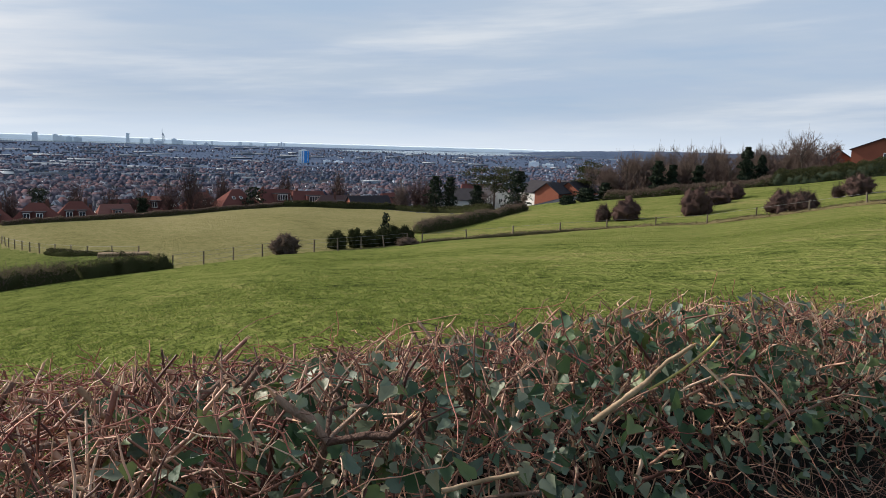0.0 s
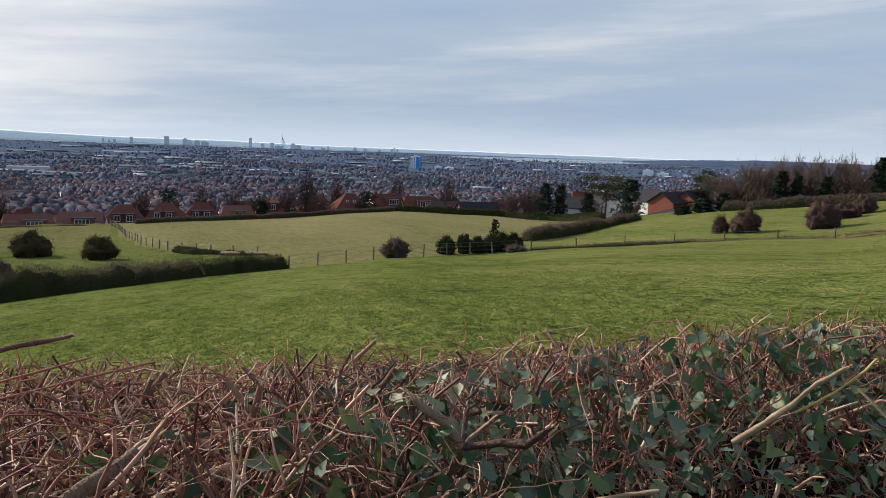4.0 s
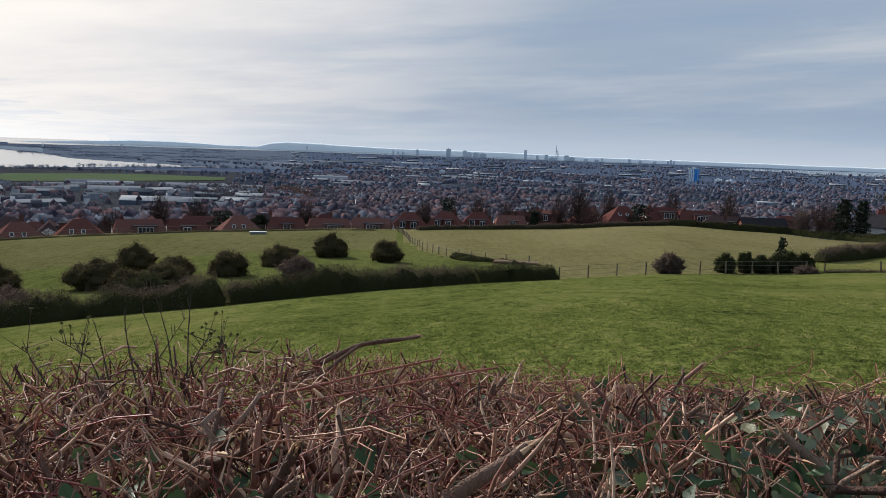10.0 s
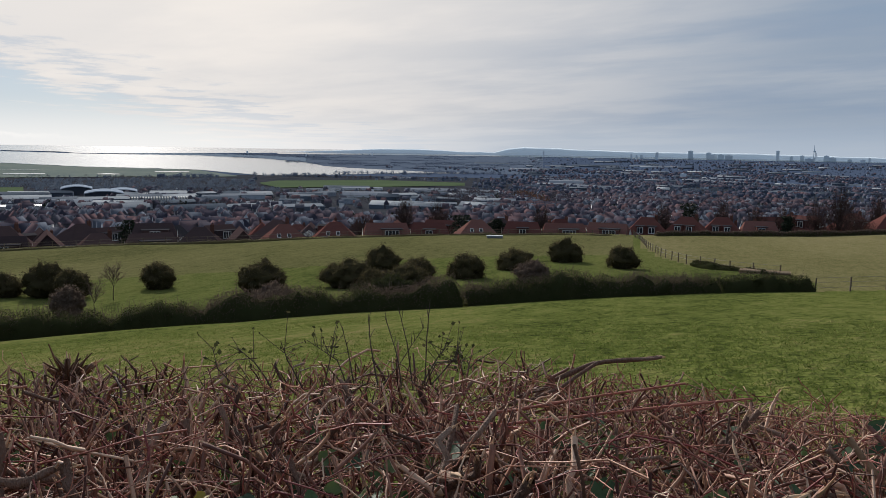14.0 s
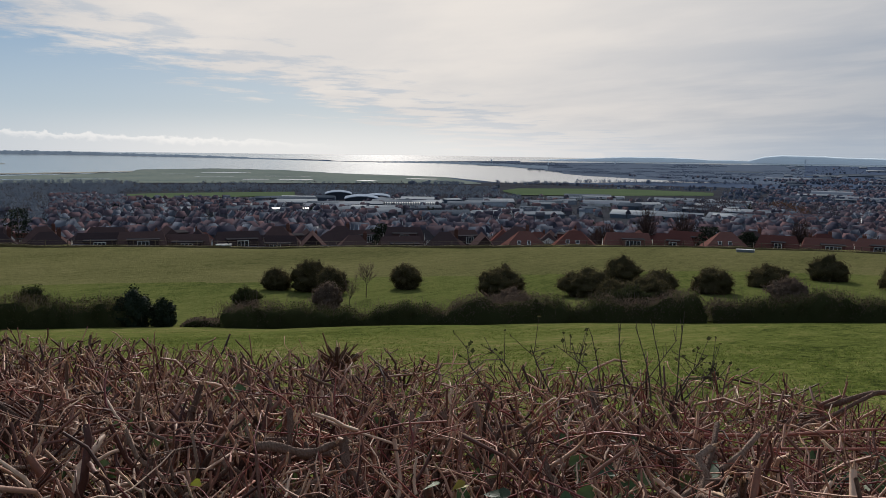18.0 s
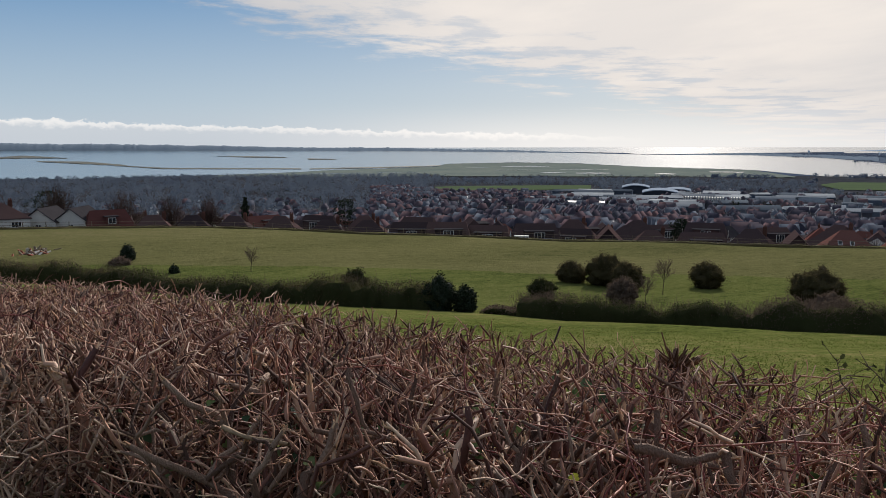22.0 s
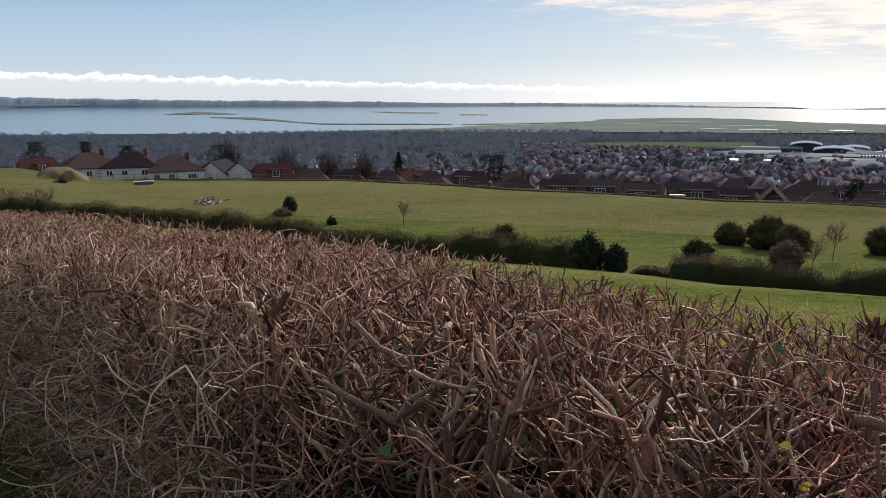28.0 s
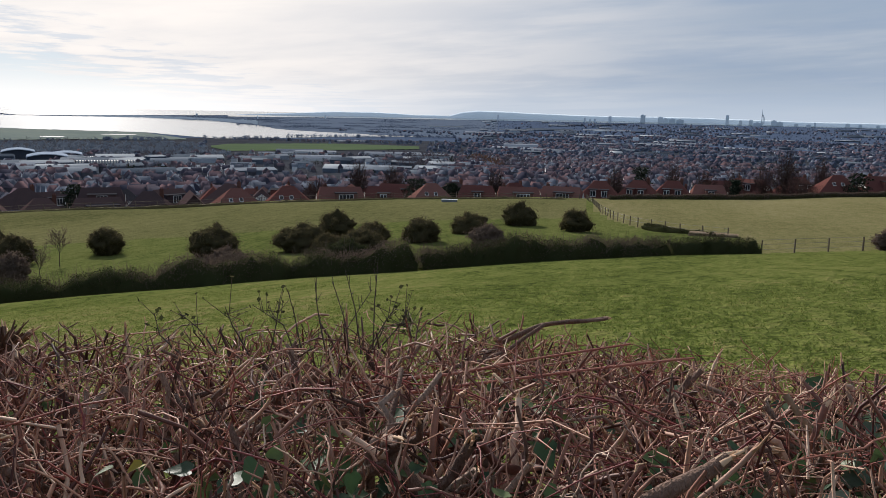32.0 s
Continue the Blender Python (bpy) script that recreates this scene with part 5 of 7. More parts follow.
def stool(u, n2, thick, count):
    """An old hedge stem, flailed off: a knotty foot, spreading stubs with side spurs, and pale torn ends."""
    z = float(crest(u, n2))
    foot = uvw(u, n2, z - 0.34)
    lean = rng.normal(size=3) * (0.09, 0.09, 0)
    fork = uvw(u, n2, z - rng.uniform(0.07, 0.20)) + lean
    runs, rads = [[foot, foot + (fork - foot) * 0.35 + rng.normal(size=3) * 0.012, foot + (fork - foot) * 0.7 + rng.normal(size=3) * 0.012, fork]], [thick * 1.25]
    ends = []
    for j in range(count):
        d = rng.normal(size=3) * (0.75, 0.75, 0.25) + (0, 0, 0.8)
        d /= np.linalg.norm(d)
        L = rng.uniform(0.06, 0.19)
        tip = fork + d * L
        tip[2] = min(tip[2], z + EYE + rng.uniform(0.0, 0.045))
        m1, m2 = fork + (tip - fork) * 0.35 + rng.normal(size=3) * 0.011, fork + (tip - fork) * 0.7 + rng.normal(size=3) * 0.011
        r = thick * rng.uniform(0.5, 0.95)
        runs.append([fork, m1, m2, tip])
        rads.append(r)
        ends.append((tip, (tip - m2) / np.linalg.norm(tip - m2), r * 0.7))
        for q in range(int(rng.integers(0, 3))):
            b = m1 + (tip - m1) * rng.random()
            e = rng.normal(size=3) + d * 0.6
            e = b + e / np.linalg.norm(e) * rng.uniform(0.015, 0.07)
            e[2] = min(e[2], z + EYE + 0.05)
            runs.append([b, b + (e - b) * 0.4 + rng.normal(size=3) * 0.003, b + (e - b) * 0.75, e])
            rads.append(r * rng.uniform(0.3, 0.55))
    v, f = tubes(np.array(runs), np.array(rads), 6, 0.7, 0.13)
    ob = child("stool", mesh_of("stool", v, f, M_STEM if rng.random() < 0.7 else M_TWIG, smooth=True), front_hedge)
    sl, sr = [], []
    for tip, d, r in ends:
        for q in range(4):
            b = tip + rng.normal(size=3) * r * 0.45 - d * r * 1.5
            sl.append([b, b + d * r * 2 + rng.normal(size=3) * r * 0.2, b + d * r * rng.uniform(2.4, 5.0) + rng.normal(size=3) * r * 0.5])
            sr.append(r * 0.5)
    v, f = tubes(np.array(sl), np.array(sr), 4, 0.25)
    child("torn_end", mesh_of("torn_end", v, f, M_CUT), ob, label="pale splintered ends")["kind"] = "stuff"


for k in range(250):
    u = rng.uniform(-0.9, 4.2) if k < 190 else rng.uniform(4.0, 9.0)
    stool(u, rng.uniform(0.92, 2.15), rng.uniform(0.0045, 0.0110) * np.interp(u, [-0.9, 0.4], [0.7, 1.0]), int(rng.integers(2, 5)))
for k in range(60):
    stool(rng.uniform(-0.5, 3.4), rng.uniform(0.95, 1.45), rng.uniform(0.0075, 0.0125), int(rng.integers(3, 6)))
for k in range(50):
    stool(rng.uniform(-3.4, -0.6), rng.uniform(0.95, 2.0), rng.uniform(0.0035, 0.0065), int(rng.integers(2, 4)))

# one old stump standing over the far edge, its head burst into dark splinters
top_z = -0.60 + EYE
mid_p = np.array((-2.35, 0.93, top_z))
v, f = tubes(np.array([[(-2.33, 0.95, top_z - 0.40), (-2.34, 0.94, top_z - 0.2), (-2.35, 0.935, top_z - 0.08), (-2.35, 0.93, top_z)]]), np.array([0.019]), 9, 1.15, 0.08)
stump = child("stump", mesh_of("stump", v, f, M_STEM, smooth=True), front_hedge, label="old stump with a burst splintered head")
k = 46
d = rng.normal(size=(k, 3)) * (0.75, 0.75, 0.3) + (0, 0, 0.75)
d /= np.linalg.norm(d, axis=1, keepdims=True)
st = mid_p + rng.normal(size=(k, 3)) * 0.010 - (0, 0, 0.02)
v, f = tubes(np.stack([st, st + d * 0.028, st + d * rng.uniform(0.045, 0.085, (k, 1)) + rng.normal(size=(k, 3)) * 0.006], 1), rng.uniform(0.004, 0.009, k), 5, 0.25, 0.15)
child("splinter", mesh_of("splinter", v, f, M_SPLINTER), stump, label="dark brown splinters")
# a tuft of long thin shoots left standing above the cut
for path in (
    [(-1.50, 1.37, -0.56), (-1.53, 1.38, -0.47), (-1.58, 1.39, -0.39)],
    [(-1.48, 1.39, -0.56), (-1.51, 1.40, -0.45), (-1.54, 1.40, -0.37)],
    [(-1.46, 1.41, -0.55), (-1.48, 1.44, -0.44), (-1.49, 1.46, -0.34)],
    [(-1.47, 1.40, -0.56), (-1.45, 1.45, -0.48), (-1.43, 1.48, -0.44)],
    [(-1.54, 1.33, -0.56), (-1.58, 1.34, -0.45), (-1.60, 1.35, -0.38)],
    [(-1.58, 1.29, -0.56), (-1.62, 1.30, -0.47), (-1.64, 1.30, -0.41)],
    [(-1.64, 1.23, -0.57), (-1.64, 1.26, -0.49), (-1.65, 1.28, -0.43)],
    [(-1.54, 1.33, -0.56), (-1.52, 1.38, -0.50), (-1.49, 1.44, -0.41)],
    [(-1.72, 1.14, -0.55), (-1.76, 1.12, -0.49), (-1.79, 1.09, -0.45)],
    [(-1.45, 1.42, -0.55), (-1.42, 1.47, -0.49), (-1.41, 1.49, -0.45), (-1.41, 1.48, -0.50)],
    [(-1.67, 1.20, -0.56), (-1.71, 1.18, -0.49), (-1.73, 1.18, -0.44)],
    [(-1.77, 1.08, -0.55), (-1.81, 1.05, -0.50), (-1.83, 1.05, -0.45)],
    [(-1.39, 1.46, -0.57), (-1.39, 1.48, -0.53), (-1.42, 1.48, -0.46)],
    [(-1.60, 1.28, -0.56), (-1.63, 1.27, -0.49), (-1.69, 1.23, -0.44)],
    [(-1.46, 1.41, -0.56), (-1.45, 1.44, -0.49), (-1.39, 1.49, -0.49)],
):
    ob = branch(path, 0.0022, M_BARK, "shoot", "long thin bare shoot", 0.35, 5)
    p = np.array(path[1:]) + (0, 0, EYE)
    tall = path[-1][2] > -0.425
    k = 4 if tall else 9
    st = p[0] + (p[-1] - p[0]) * rng.random((k, 1))
    tip = st + rng.normal(size=(k, 3)) * (0.008 if tall else 0.026) + (0, 0, 0.02)
    v, f = tubes(np.stack([st, (st + tip) / 2, tip], 1), np.full(k, 0.0012), 3, 0.5)
    child("side_twigs", mesh_of("side_twigs", v, f, M_BARK), ob)["kind"] = "stuff"
    if tall:
        continue
    v, f = flakes(tip, rng.uniform(0.007, 0.017, k), rng, 0.7)
    child("dry_leaves", mesh_of("dry_leaves", v, f, M_DARKHEDGE), ob)["kind"] = "stuff"
# grass and weeds in the hedge's foot
k = 5200
u, n2 = rng.uniform(0.5, 16, k), rng.uniform(0.45, 1.0, k)
g = uvw(u, n2, 0 * u)
g[:, 2] = ground_z(g[:, 0], g[:, 1]) - 0.02
d = rng.normal(size=(k, 3)) * (0.22, 0.22, 0.05) + (0, 0, 1)
v, f = tubes(wander(g, d / np.linalg.norm(d, axis=1, keepdims=True), rng.uniform(0.2, 0.75, k), 3, 0.18), rng.uniform(0.0015, 0.0035, k), 3, 0.3)
child("grass", mesh_of("grass", v, f, M_GRASS), front_hedge, label="rank grass in the hedge's foot")["kind"] = "stuff"


# ---- houses ----
def roof_mesh(name, w, d, ze, zr, hip, mat, over=0.35, thick=0.18, gable_front=False):
    """A tiled roof shell with eaves: hip 0 is a plain gable, 1 a full hip. The ridge runs along x, or along y for a gable to the front."""
    if gable_front:
        w, d = d, w
    x, y = w / 2 + over, d / 2 + over
    rx = max(w / 2 + over - hip * y, 0.05)
    zl = ze - over * (zr - ze) / (d / 2)
    low = [(-x, -y, zl), (x, -y, zl), (x, y, zl), (-x, y, zl), (-rx, 0, zr), (rx, 0, zr)]
    verts = low + [(a, b, c + thick) for a, b, c in low]
    faces = [(0, 1, 5, 4), (2, 3, 4, 5), (0, 4, 3), (1, 2, 5)]
    bm = bmesh.new()
    vs = [bm.verts.new((b, -a, c) if gable_front else (a, b, c)) for a, b, c in verts]
    for f in faces:
        if hip < 0.05 and len(f) == 3:
            continue
        bm.faces.new([vs[k + 6] for k in f])
        bm.faces.new([vs[k] for k in reversed(f)])
    rim = [0, 1, 2, 3] if hip >= 0.05 else [0, 1, 5, 2, 3, 4]
    for p, q in zip(rim, rim[1:] + rim[:1]):
        bm.faces.new([vs[p], vs[q], vs[q + 6], vs[p + 6]])
    bmesh.ops.recalc_face_normals(bm, faces=bm.faces)
    return bm_mesh(name, bm, mat)


def wall_mesh(name, w, d, ze, zr, hip, mat, gable_front=False, foot=-4.5):
    if gable_front:
        w, d = d, w
    x, y = w / 2, d / 2
    pts = [(-x, -y), (x, -y), (x, y), (-x, y)]
    bm = bmesh.new()

    def vert(a, b, c):
        return bm.verts.new((b, -a, c) if gable_front else (a, b, c))

    lo = [vert(a, b, foot) for a, b in pts]
    hi = [vert(a, b, ze) for a, b in pts]
    for k in range(4):
        m = (k + 1) % 4
        loop = [lo[k], lo[m], hi[m]]
        if hip < 0.5 and k in (1, 3):
            top = (zr - ze) * (1 - hip) * 0.97
            loop.append(vert(pts[k][0], 0, ze + top))
        loop.append(hi[k])
        bm.faces.new(loop)
    bmesh.ops.recalc_face_normals(bm, faces=bm.faces)
    return bm_mesh(name, bm, mat)


_PANES = {}


def window(parent, x, y, z, w, h, lights=2, name="window"):
    """A white casement with its panes, on a wall that faces the field."""
    key = (round(w, 2), round(h, 2), lights)
    if key not in _PANES:
        t = 0.09
        cell = (w - t) / lights
        xs = sorted({round(x, 4) for k in range(lights + 1) for x in (-w / 2 + k * cell, -w / 2 + k * cell + t)})
        zs = [0, t, h - t, h]
        bm = bmesh.new()
        grid = [[bm.verts.new((x, 0.05, z)) for z in zs] for x in xs]
        for i in range(len(xs) - 1):
            for j in range(3):
                if j != 1 or i % 2 == 0:
                    bm.faces.new([grid[i][j], grid[i + 1][j], grid[i + 1][j + 1], grid[i][j + 1]])
        ext = bmesh.ops.extrude_face_region(bm, geom=bm.faces[:])
        bmesh.ops.translate(bm, vec=(0, -0.11, 0), verts=[g for g in ext["geom"] if isinstance(g, bmesh.types.BMVert)])
        bmesh.ops.recalc_face_normals(bm, faces=bm.faces)
        step = (w - t) / lights
        _PANES[key] = (bm_mesh("window", bm, M_FRAME), box("pane", 0, -0.01, 0, step - t, 0.02, h - 2 * t, M_PANE), step, t)
    frame_me, pane_me, step, t = _PANES[key]
    ob = child(name, frame_me, parent, pose(x, y, z))
    for k in range(lights):
        child("pane", pane_me, ob, pose(-w / 2 + t + k * step, 0, t))
    return ob


def house(w, d, ze, zr, hip, roof, wall, label, front=False, dormers=(), windows=(), chimneys=(), skylights=(), category="house", group=""):
    root = tagged(new("house"), label, category, group)
    child("wall", wall_mesh("wall", w, d, ze, zr, hip, wall, front), root)
    child("roof", roof_mesh("roof", w, d, ze, zr, hip, roof, gable_front=front), root)
    for x, z, dw, dh, lights in dormers:
        slope = (zr - ze) / (d / 2)
        y0 = -d / 2 + (z - ze) / slope - 0.35
        y1 = -d / 2 + (z + dh - ze) / slope + 0.4
        ob = child("dormer", box("dormer", x - dw / 2, y0, z, x + dw / 2, min(y1, -0.1), z + dh, roof), root)
        child("dormer_roof", box("dormer_roof", x - dw / 2 - 0.2, y0 - 0.25, z + dh, x + dw / 2 + 0.2, min(y1, -0.1), z + dh + 0.12, M_SLATE), ob)
        window(ob, x, y0 - 0.02, z + 0.25, min(dw - 0.5, 0.8 * lights), dh - 0.45, lights)
    for x, z, ww, wh, lights in windows:
        window(root, x, -d / 2 - 0.02, z, ww, wh, lights)
    for x, y, top in chimneys:
        ob = child("chimney", box("chimney", x - 0.4, y - 0.3, zr - 1.6, x + 0.4, y + 0.3, zr + top * 0.7, M_CHIMNEY, 0.03), root)
        for k in (-0.18, 0.18):
            bm = bmesh.new()
            bmesh.ops.create_cone(bm, cap_ends=True, segments=8, radius1=0.12, radius2=0.09, depth=0.35, matrix=Matrix.Translation((x + k, y, zr + top * 0.7 + 0.17)))
            child("chimney_pot", bm_mesh("chimney_pot", bm, M_REDROOF), ob)
    for x, z in skylights:
        slope = (zr - ze) / (d / 2)
        ob = child("skylight", box("skylight", -0.4, -0.55, 0.17, 0.4, 0.55, 0.27, M_FRAME), root, pose(x, -d / 2 + (z - ze) / slope, z, math.degrees(math.atan(slope))))
        child("pane", box("pane", -0.32, -0.47, 0.272, 0.32, 0.47, 0.285, M_PANE), ob)
    return root


TYPES = {
    "red_hip": lambda: house(11.5, 9.0, 2.6, 6.9, 1.0, M_REDROOF, M_BRICK, "red-tiled hipped bungalow with roof lights behind the field fence", skylights=((-1.6, 4.6), (0.6, 4.6)), windows=((-3.2, 0.9, 1.8, 1.2, 2), (2.6, 0.9, 1.8, 1.2, 2))),
    "red_gable": lambda: house(11.0, 9.0, 2.6, 6.6, 0.25, M_REDROOF, M_RENDER, "red-roofed chalet bungalow with a flat dormer", dormers=((1.0, 3.4, 4.6, 2.2, 4),), windows=((-3.4, 0.9, 1.6, 1.2, 2),), chimneys=((-3.5, 0.3, 1.0),)),
    "red_half": lambda: house(10.0, 9.0, 2.6, 6.4, 0.35, M_REDROOF, M_RENDER, "red-roofed house with pale half-hipped gable ends", dormers=((0.2, 3.5, 2.6, 1.8, 2),), windows=((2.8, 0.9, 1.8, 1.2, 2),)),
    "brown_hip": lambda: house(11.5, 9.5, 2.6, 7.2, 0.95, M_BROWNROOF, M_BRICK, "brown hipped bungalow behind the field fence", windows=((-3, 0.9, 1.8, 1.2, 2), (3, 0.9, 1.8, 1.2, 2)), chimneys=((2.5, 0.6, 0.9),)),
    "brown_dormer": lambda: house(11.0, 9.0, 2.7, 6.9, 0.3, M_BROWNROOF, M_RENDER, "dark brown chalet house with a wide tile-hung dormer", dormers=((0.4, 3.2, 6.2, 2.5, 3),), windows=((-3.2, 0.9, 1.6, 1.2, 2), (2.5, 0.9, 2.2, 1.2, 3))),
    "brown_gable": lambda: house(8.0, 10.0, 2.7, 7.0, 0.0, M_BROWNROOF, M_BROWNROOF, "dark chalet house with a white-trimmed gable to the field", True, windows=((0, 3.0, 1.4, 1.7, 2), (-1.6, 0.9, 1.6, 1.2, 2))),
    "white_two": lambda: house(12.0, 9.0, 6.3, 9.2, 1.0, M_BROWNROOF, M_RENDER, "white two-storey house with a brown hipped roof", windows=((-4.2, 4.4, 1.3, 1.2, 2), (-1.0, 4.4, 1.3, 1.2, 2), (3.4, 4.4, 1.9, 1.2, 3), (-3.6, 1.8, 1.8, 1.3, 2), (3.0, 1.8, 2.4, 1.3, 3)), chimneys=((3.0, 0.5, 1.0),)),
    "white_red": lambda: house(11.0, 9.0, 2.9, 7.4, 0.9, M_REDROOF, M_RENDER, "white-walled bungalow under a red hipped roof with paired dormers", dormers=((-1.5, 3.6, 1.9, 2.0, 2), (1.3, 3.6, 1.9, 2.0, 2)), windows=((-3.4, 0.9, 1.9, 1.3, 3), (0.4, 0.9, 1.9, 1.3, 3), (3.6, 0.9, 1.6, 1.3, 2)), chimneys=((2.2, 0.5, 0.9),)),
}
TYPES["white_gable"] = lambda: house(7.5, 9.0, 4.6, 7.4, 0.0, M_SLATE, M_RENDER, "white-rendered house gable under a slate roof", True, windows=((0, 3.0, 1.2, 1.1, 2),))
TYPES["brick_bungalow"] = lambda: house(12.5, 8.0, 2.6, 6.4, 0.0, M_SLATE, M_BRICK, "brick bungalow with a dark slate gable roof", windows=((-3.4, 0.9, 1.6, 1.2, 2), (2.6, 0.9, 1.6, 1.2, 2)))
BUILT = {}


def put_house(kind, a, r, turn=0.0, lift=0.0, scale=1.0):
    p = at(a, r, lift)
    m = pose(p.x, p.y, p.z, 0, 0, a + turn)
    if kind not in BUILT:
        BUILT[kind] = TYPES[kind]()
        BUILT[kind]["group"] = "houses along the field edge"
        BUILT[kind].matrix_world = m
        return BUILT[kind]
    return copy_thing(BUILT[kind], m)


rng = np.random.default_rng(5)
# the front row, bearing by bearing
FRONT = [(18.2, "red_half", 26), (20.6, "white_red", 20), (22.9, "white_red", 20), (25.6, "white_red", 20), (28.3, "red_gable", 18), (31.4, "red_gable", 17), (34.4, "red_half", 17), (37.7, "red_hip", 17), (41.2, "red_half", 17), (44.3, "red_gable", 16), (48.0, "red_hip", 16),
         (51.6, "red_hip", 16), (54.6, "brown_gable", 18), (57.4, "brown_hip", 17), (60.6, "brown_dormer", 19), (64.0, "brown_hip", 18), (67.0, "brown_gable", 15), (69.6, "brown_dormer", 17), (72.2, "brown_dormer", 13), (75.6, "brown_dormer", 18), (78.6, "brown_dormer", 16), (81.2, "brown_dormer", 16),
         (84.4, "brown_hip", 17), (87.3, "brown_hip", 17), (90.6, "brown_hip", 17), (93.8, "brown_hip", 20), (96.6, "brown_hip", 22), (99.2, "brown_hip", 20)]
for a, kind, back in FRONT:
    low = -2.0 if 52 < a < 108 else (0.2 if a < 27 else -1.3)
    put_house(kind, a, float(r_far(a)) + back, rng.uniform(-12, 12), low + rng.uniform(-0.3, 0.3))
for a, kind, r, top, peak, t in ((113.9, "white_two", 196, -3.39, 9.2, 12), (111.25, "white_two", 194, -3.43, 9.2, -8), (108.57, "white_two", 192, -3.78, 9.2, 5), (105.6, "white_gable", 196, -4.15, 7.4, -25), (103.7, "white_gable", 194, -4.2, 7.4, -25), (102.0, "red_half", 190, -4.47, 6.4, 10), (116.9, "red_half", 214, -3.6, 6.4, 10)):
    put_house(kind, a, r, t, r * math.tan(radians(top)) - peak - float(height(a, r)) + EYE)
# rows behind
kinds = ["red_half", "white_gable", "brown_hip", "red_hip", "red_gable", "brown_dormer", "white_red"]
for row, gap in enumerate((48, 80, 112, 146)):
    a = 13.0 + row
    while a < 116:
        r = float(r_far(a)) + gap + rng.uniform(-8, 8)
        kind = kinds[int(rng.integers(0, 7))] if not (a > 52 and rng.random() < 0.6) else ("brown_dormer", "brown_hip")[int(rng.integers(0, 2))]
        if rng.random() < 0.85:
            put_house(kind, a, r, rng.choice([-90, 0, 25, 90, -30]) + rng.uniform(-10, 10), -0.6 * row)
        a += math.degrees(rng.uniform(12, 18) / r)

# brick houses on the right
brick = house(6.6, 9.5, 5.1, 7.4, 0.0, M_SLATE, M_BRICK, "orange brick house with a dark slate gable roof", True, windows=((2.2, 1.0, 1.0, 1.1, 1),), chimneys=((0.0, 1.0, 0.8),))
p = at(-12.6, 196)
brick.matrix_world = pose(p.x, p.y, 196 * math.tan(radians(-2.5)) + EYE - 7.5, 0, 0, -42)
wing = house(11, 7.5, 4.7, 7.0, 0.0, M_SLATE, M_BRICK, "brick wing of a house under slate", windows=((2.0, 2.9, 1.2, 1.1, 2), (-1.5, 0.9, 1.2, 1.1, 2)))
p = at(-13.4, 207)
wing.matrix_world = pose(p.x, p.y, 207 * math.tan(radians(-2.6)) + EYE - 7.1, 0, 0, -22)
for a, r, t, top in ((-14.1, 200, -42, -2.38), (-21.4, 192, -18, -1.6), (-30.8, 174, -30, 0.42)):
    p = at(a, r)
    copy_thing(brick, pose(p.x, p.y, r * math.tan(radians(top)) + EYE - 7.5, 0, 0, t))
big = house(9.8, 10, 5.9, 7.9, 0.0, M_BROWNROOF, M_BRICK, "large orange brick house with a tiled gable roof", True, windows=((0.6, 4.3, 0.9, 1.1, 1), (1.9, 4.3, 0.9, 1.1, 1)), chimneys=((1.0, 1.5, 0.9),))
p = at(-33.3, 165)
big.matrix_world = pose(p.x, p.y, 165 * math.tan(radians(1.16)) + EYE - 8.0, 0, 0, -33)
for a, r, kind, t, top, peak in ((10.3, 240, "red_hip", 20, -3.66, 6.9), (7.7, 246, "red_gable", 25, -3.6, 6.6), (6.4, 250, "red_half", -30, -3.66, 6.4), (5.3, 246, "red_gable", 15, -3.7, 6.6), (4.0, 234, "brown_hip", 0, -3.95, 7.2), (2.9, 240, "brown_dormer", 10, -3.95, 6.9), (1.0, 230, "brick_bungalow", 28, -3.92, 6.4), (-0.4, 244, "red_half", 60, -3.7, 6.4),
                               (-5.8, 224, "white_gable", 80, -3.2, 7.4), (-8.1, 226, "white_gable", 25, -2.9, 7.4), (-6.9, 240, "red_gable", 10, -2.85, 6.6), (-11.5, 214, "white_gable", 35, -2.45, 7.4), (-13.6, 220, "white_gable", 35, -2.42, 7.4), (12.6, 262, "white_red", 30, -3.9, 7.4), (15.6, 256, "red_gable", -30, -4.2, 6.6), (17.6, 248, "red_half", 20, -4.4, 6.4)):
    put_house(kind, a, r, t, r * math.tan(radians(top)) - peak - float(height(a, r)) + EYE)


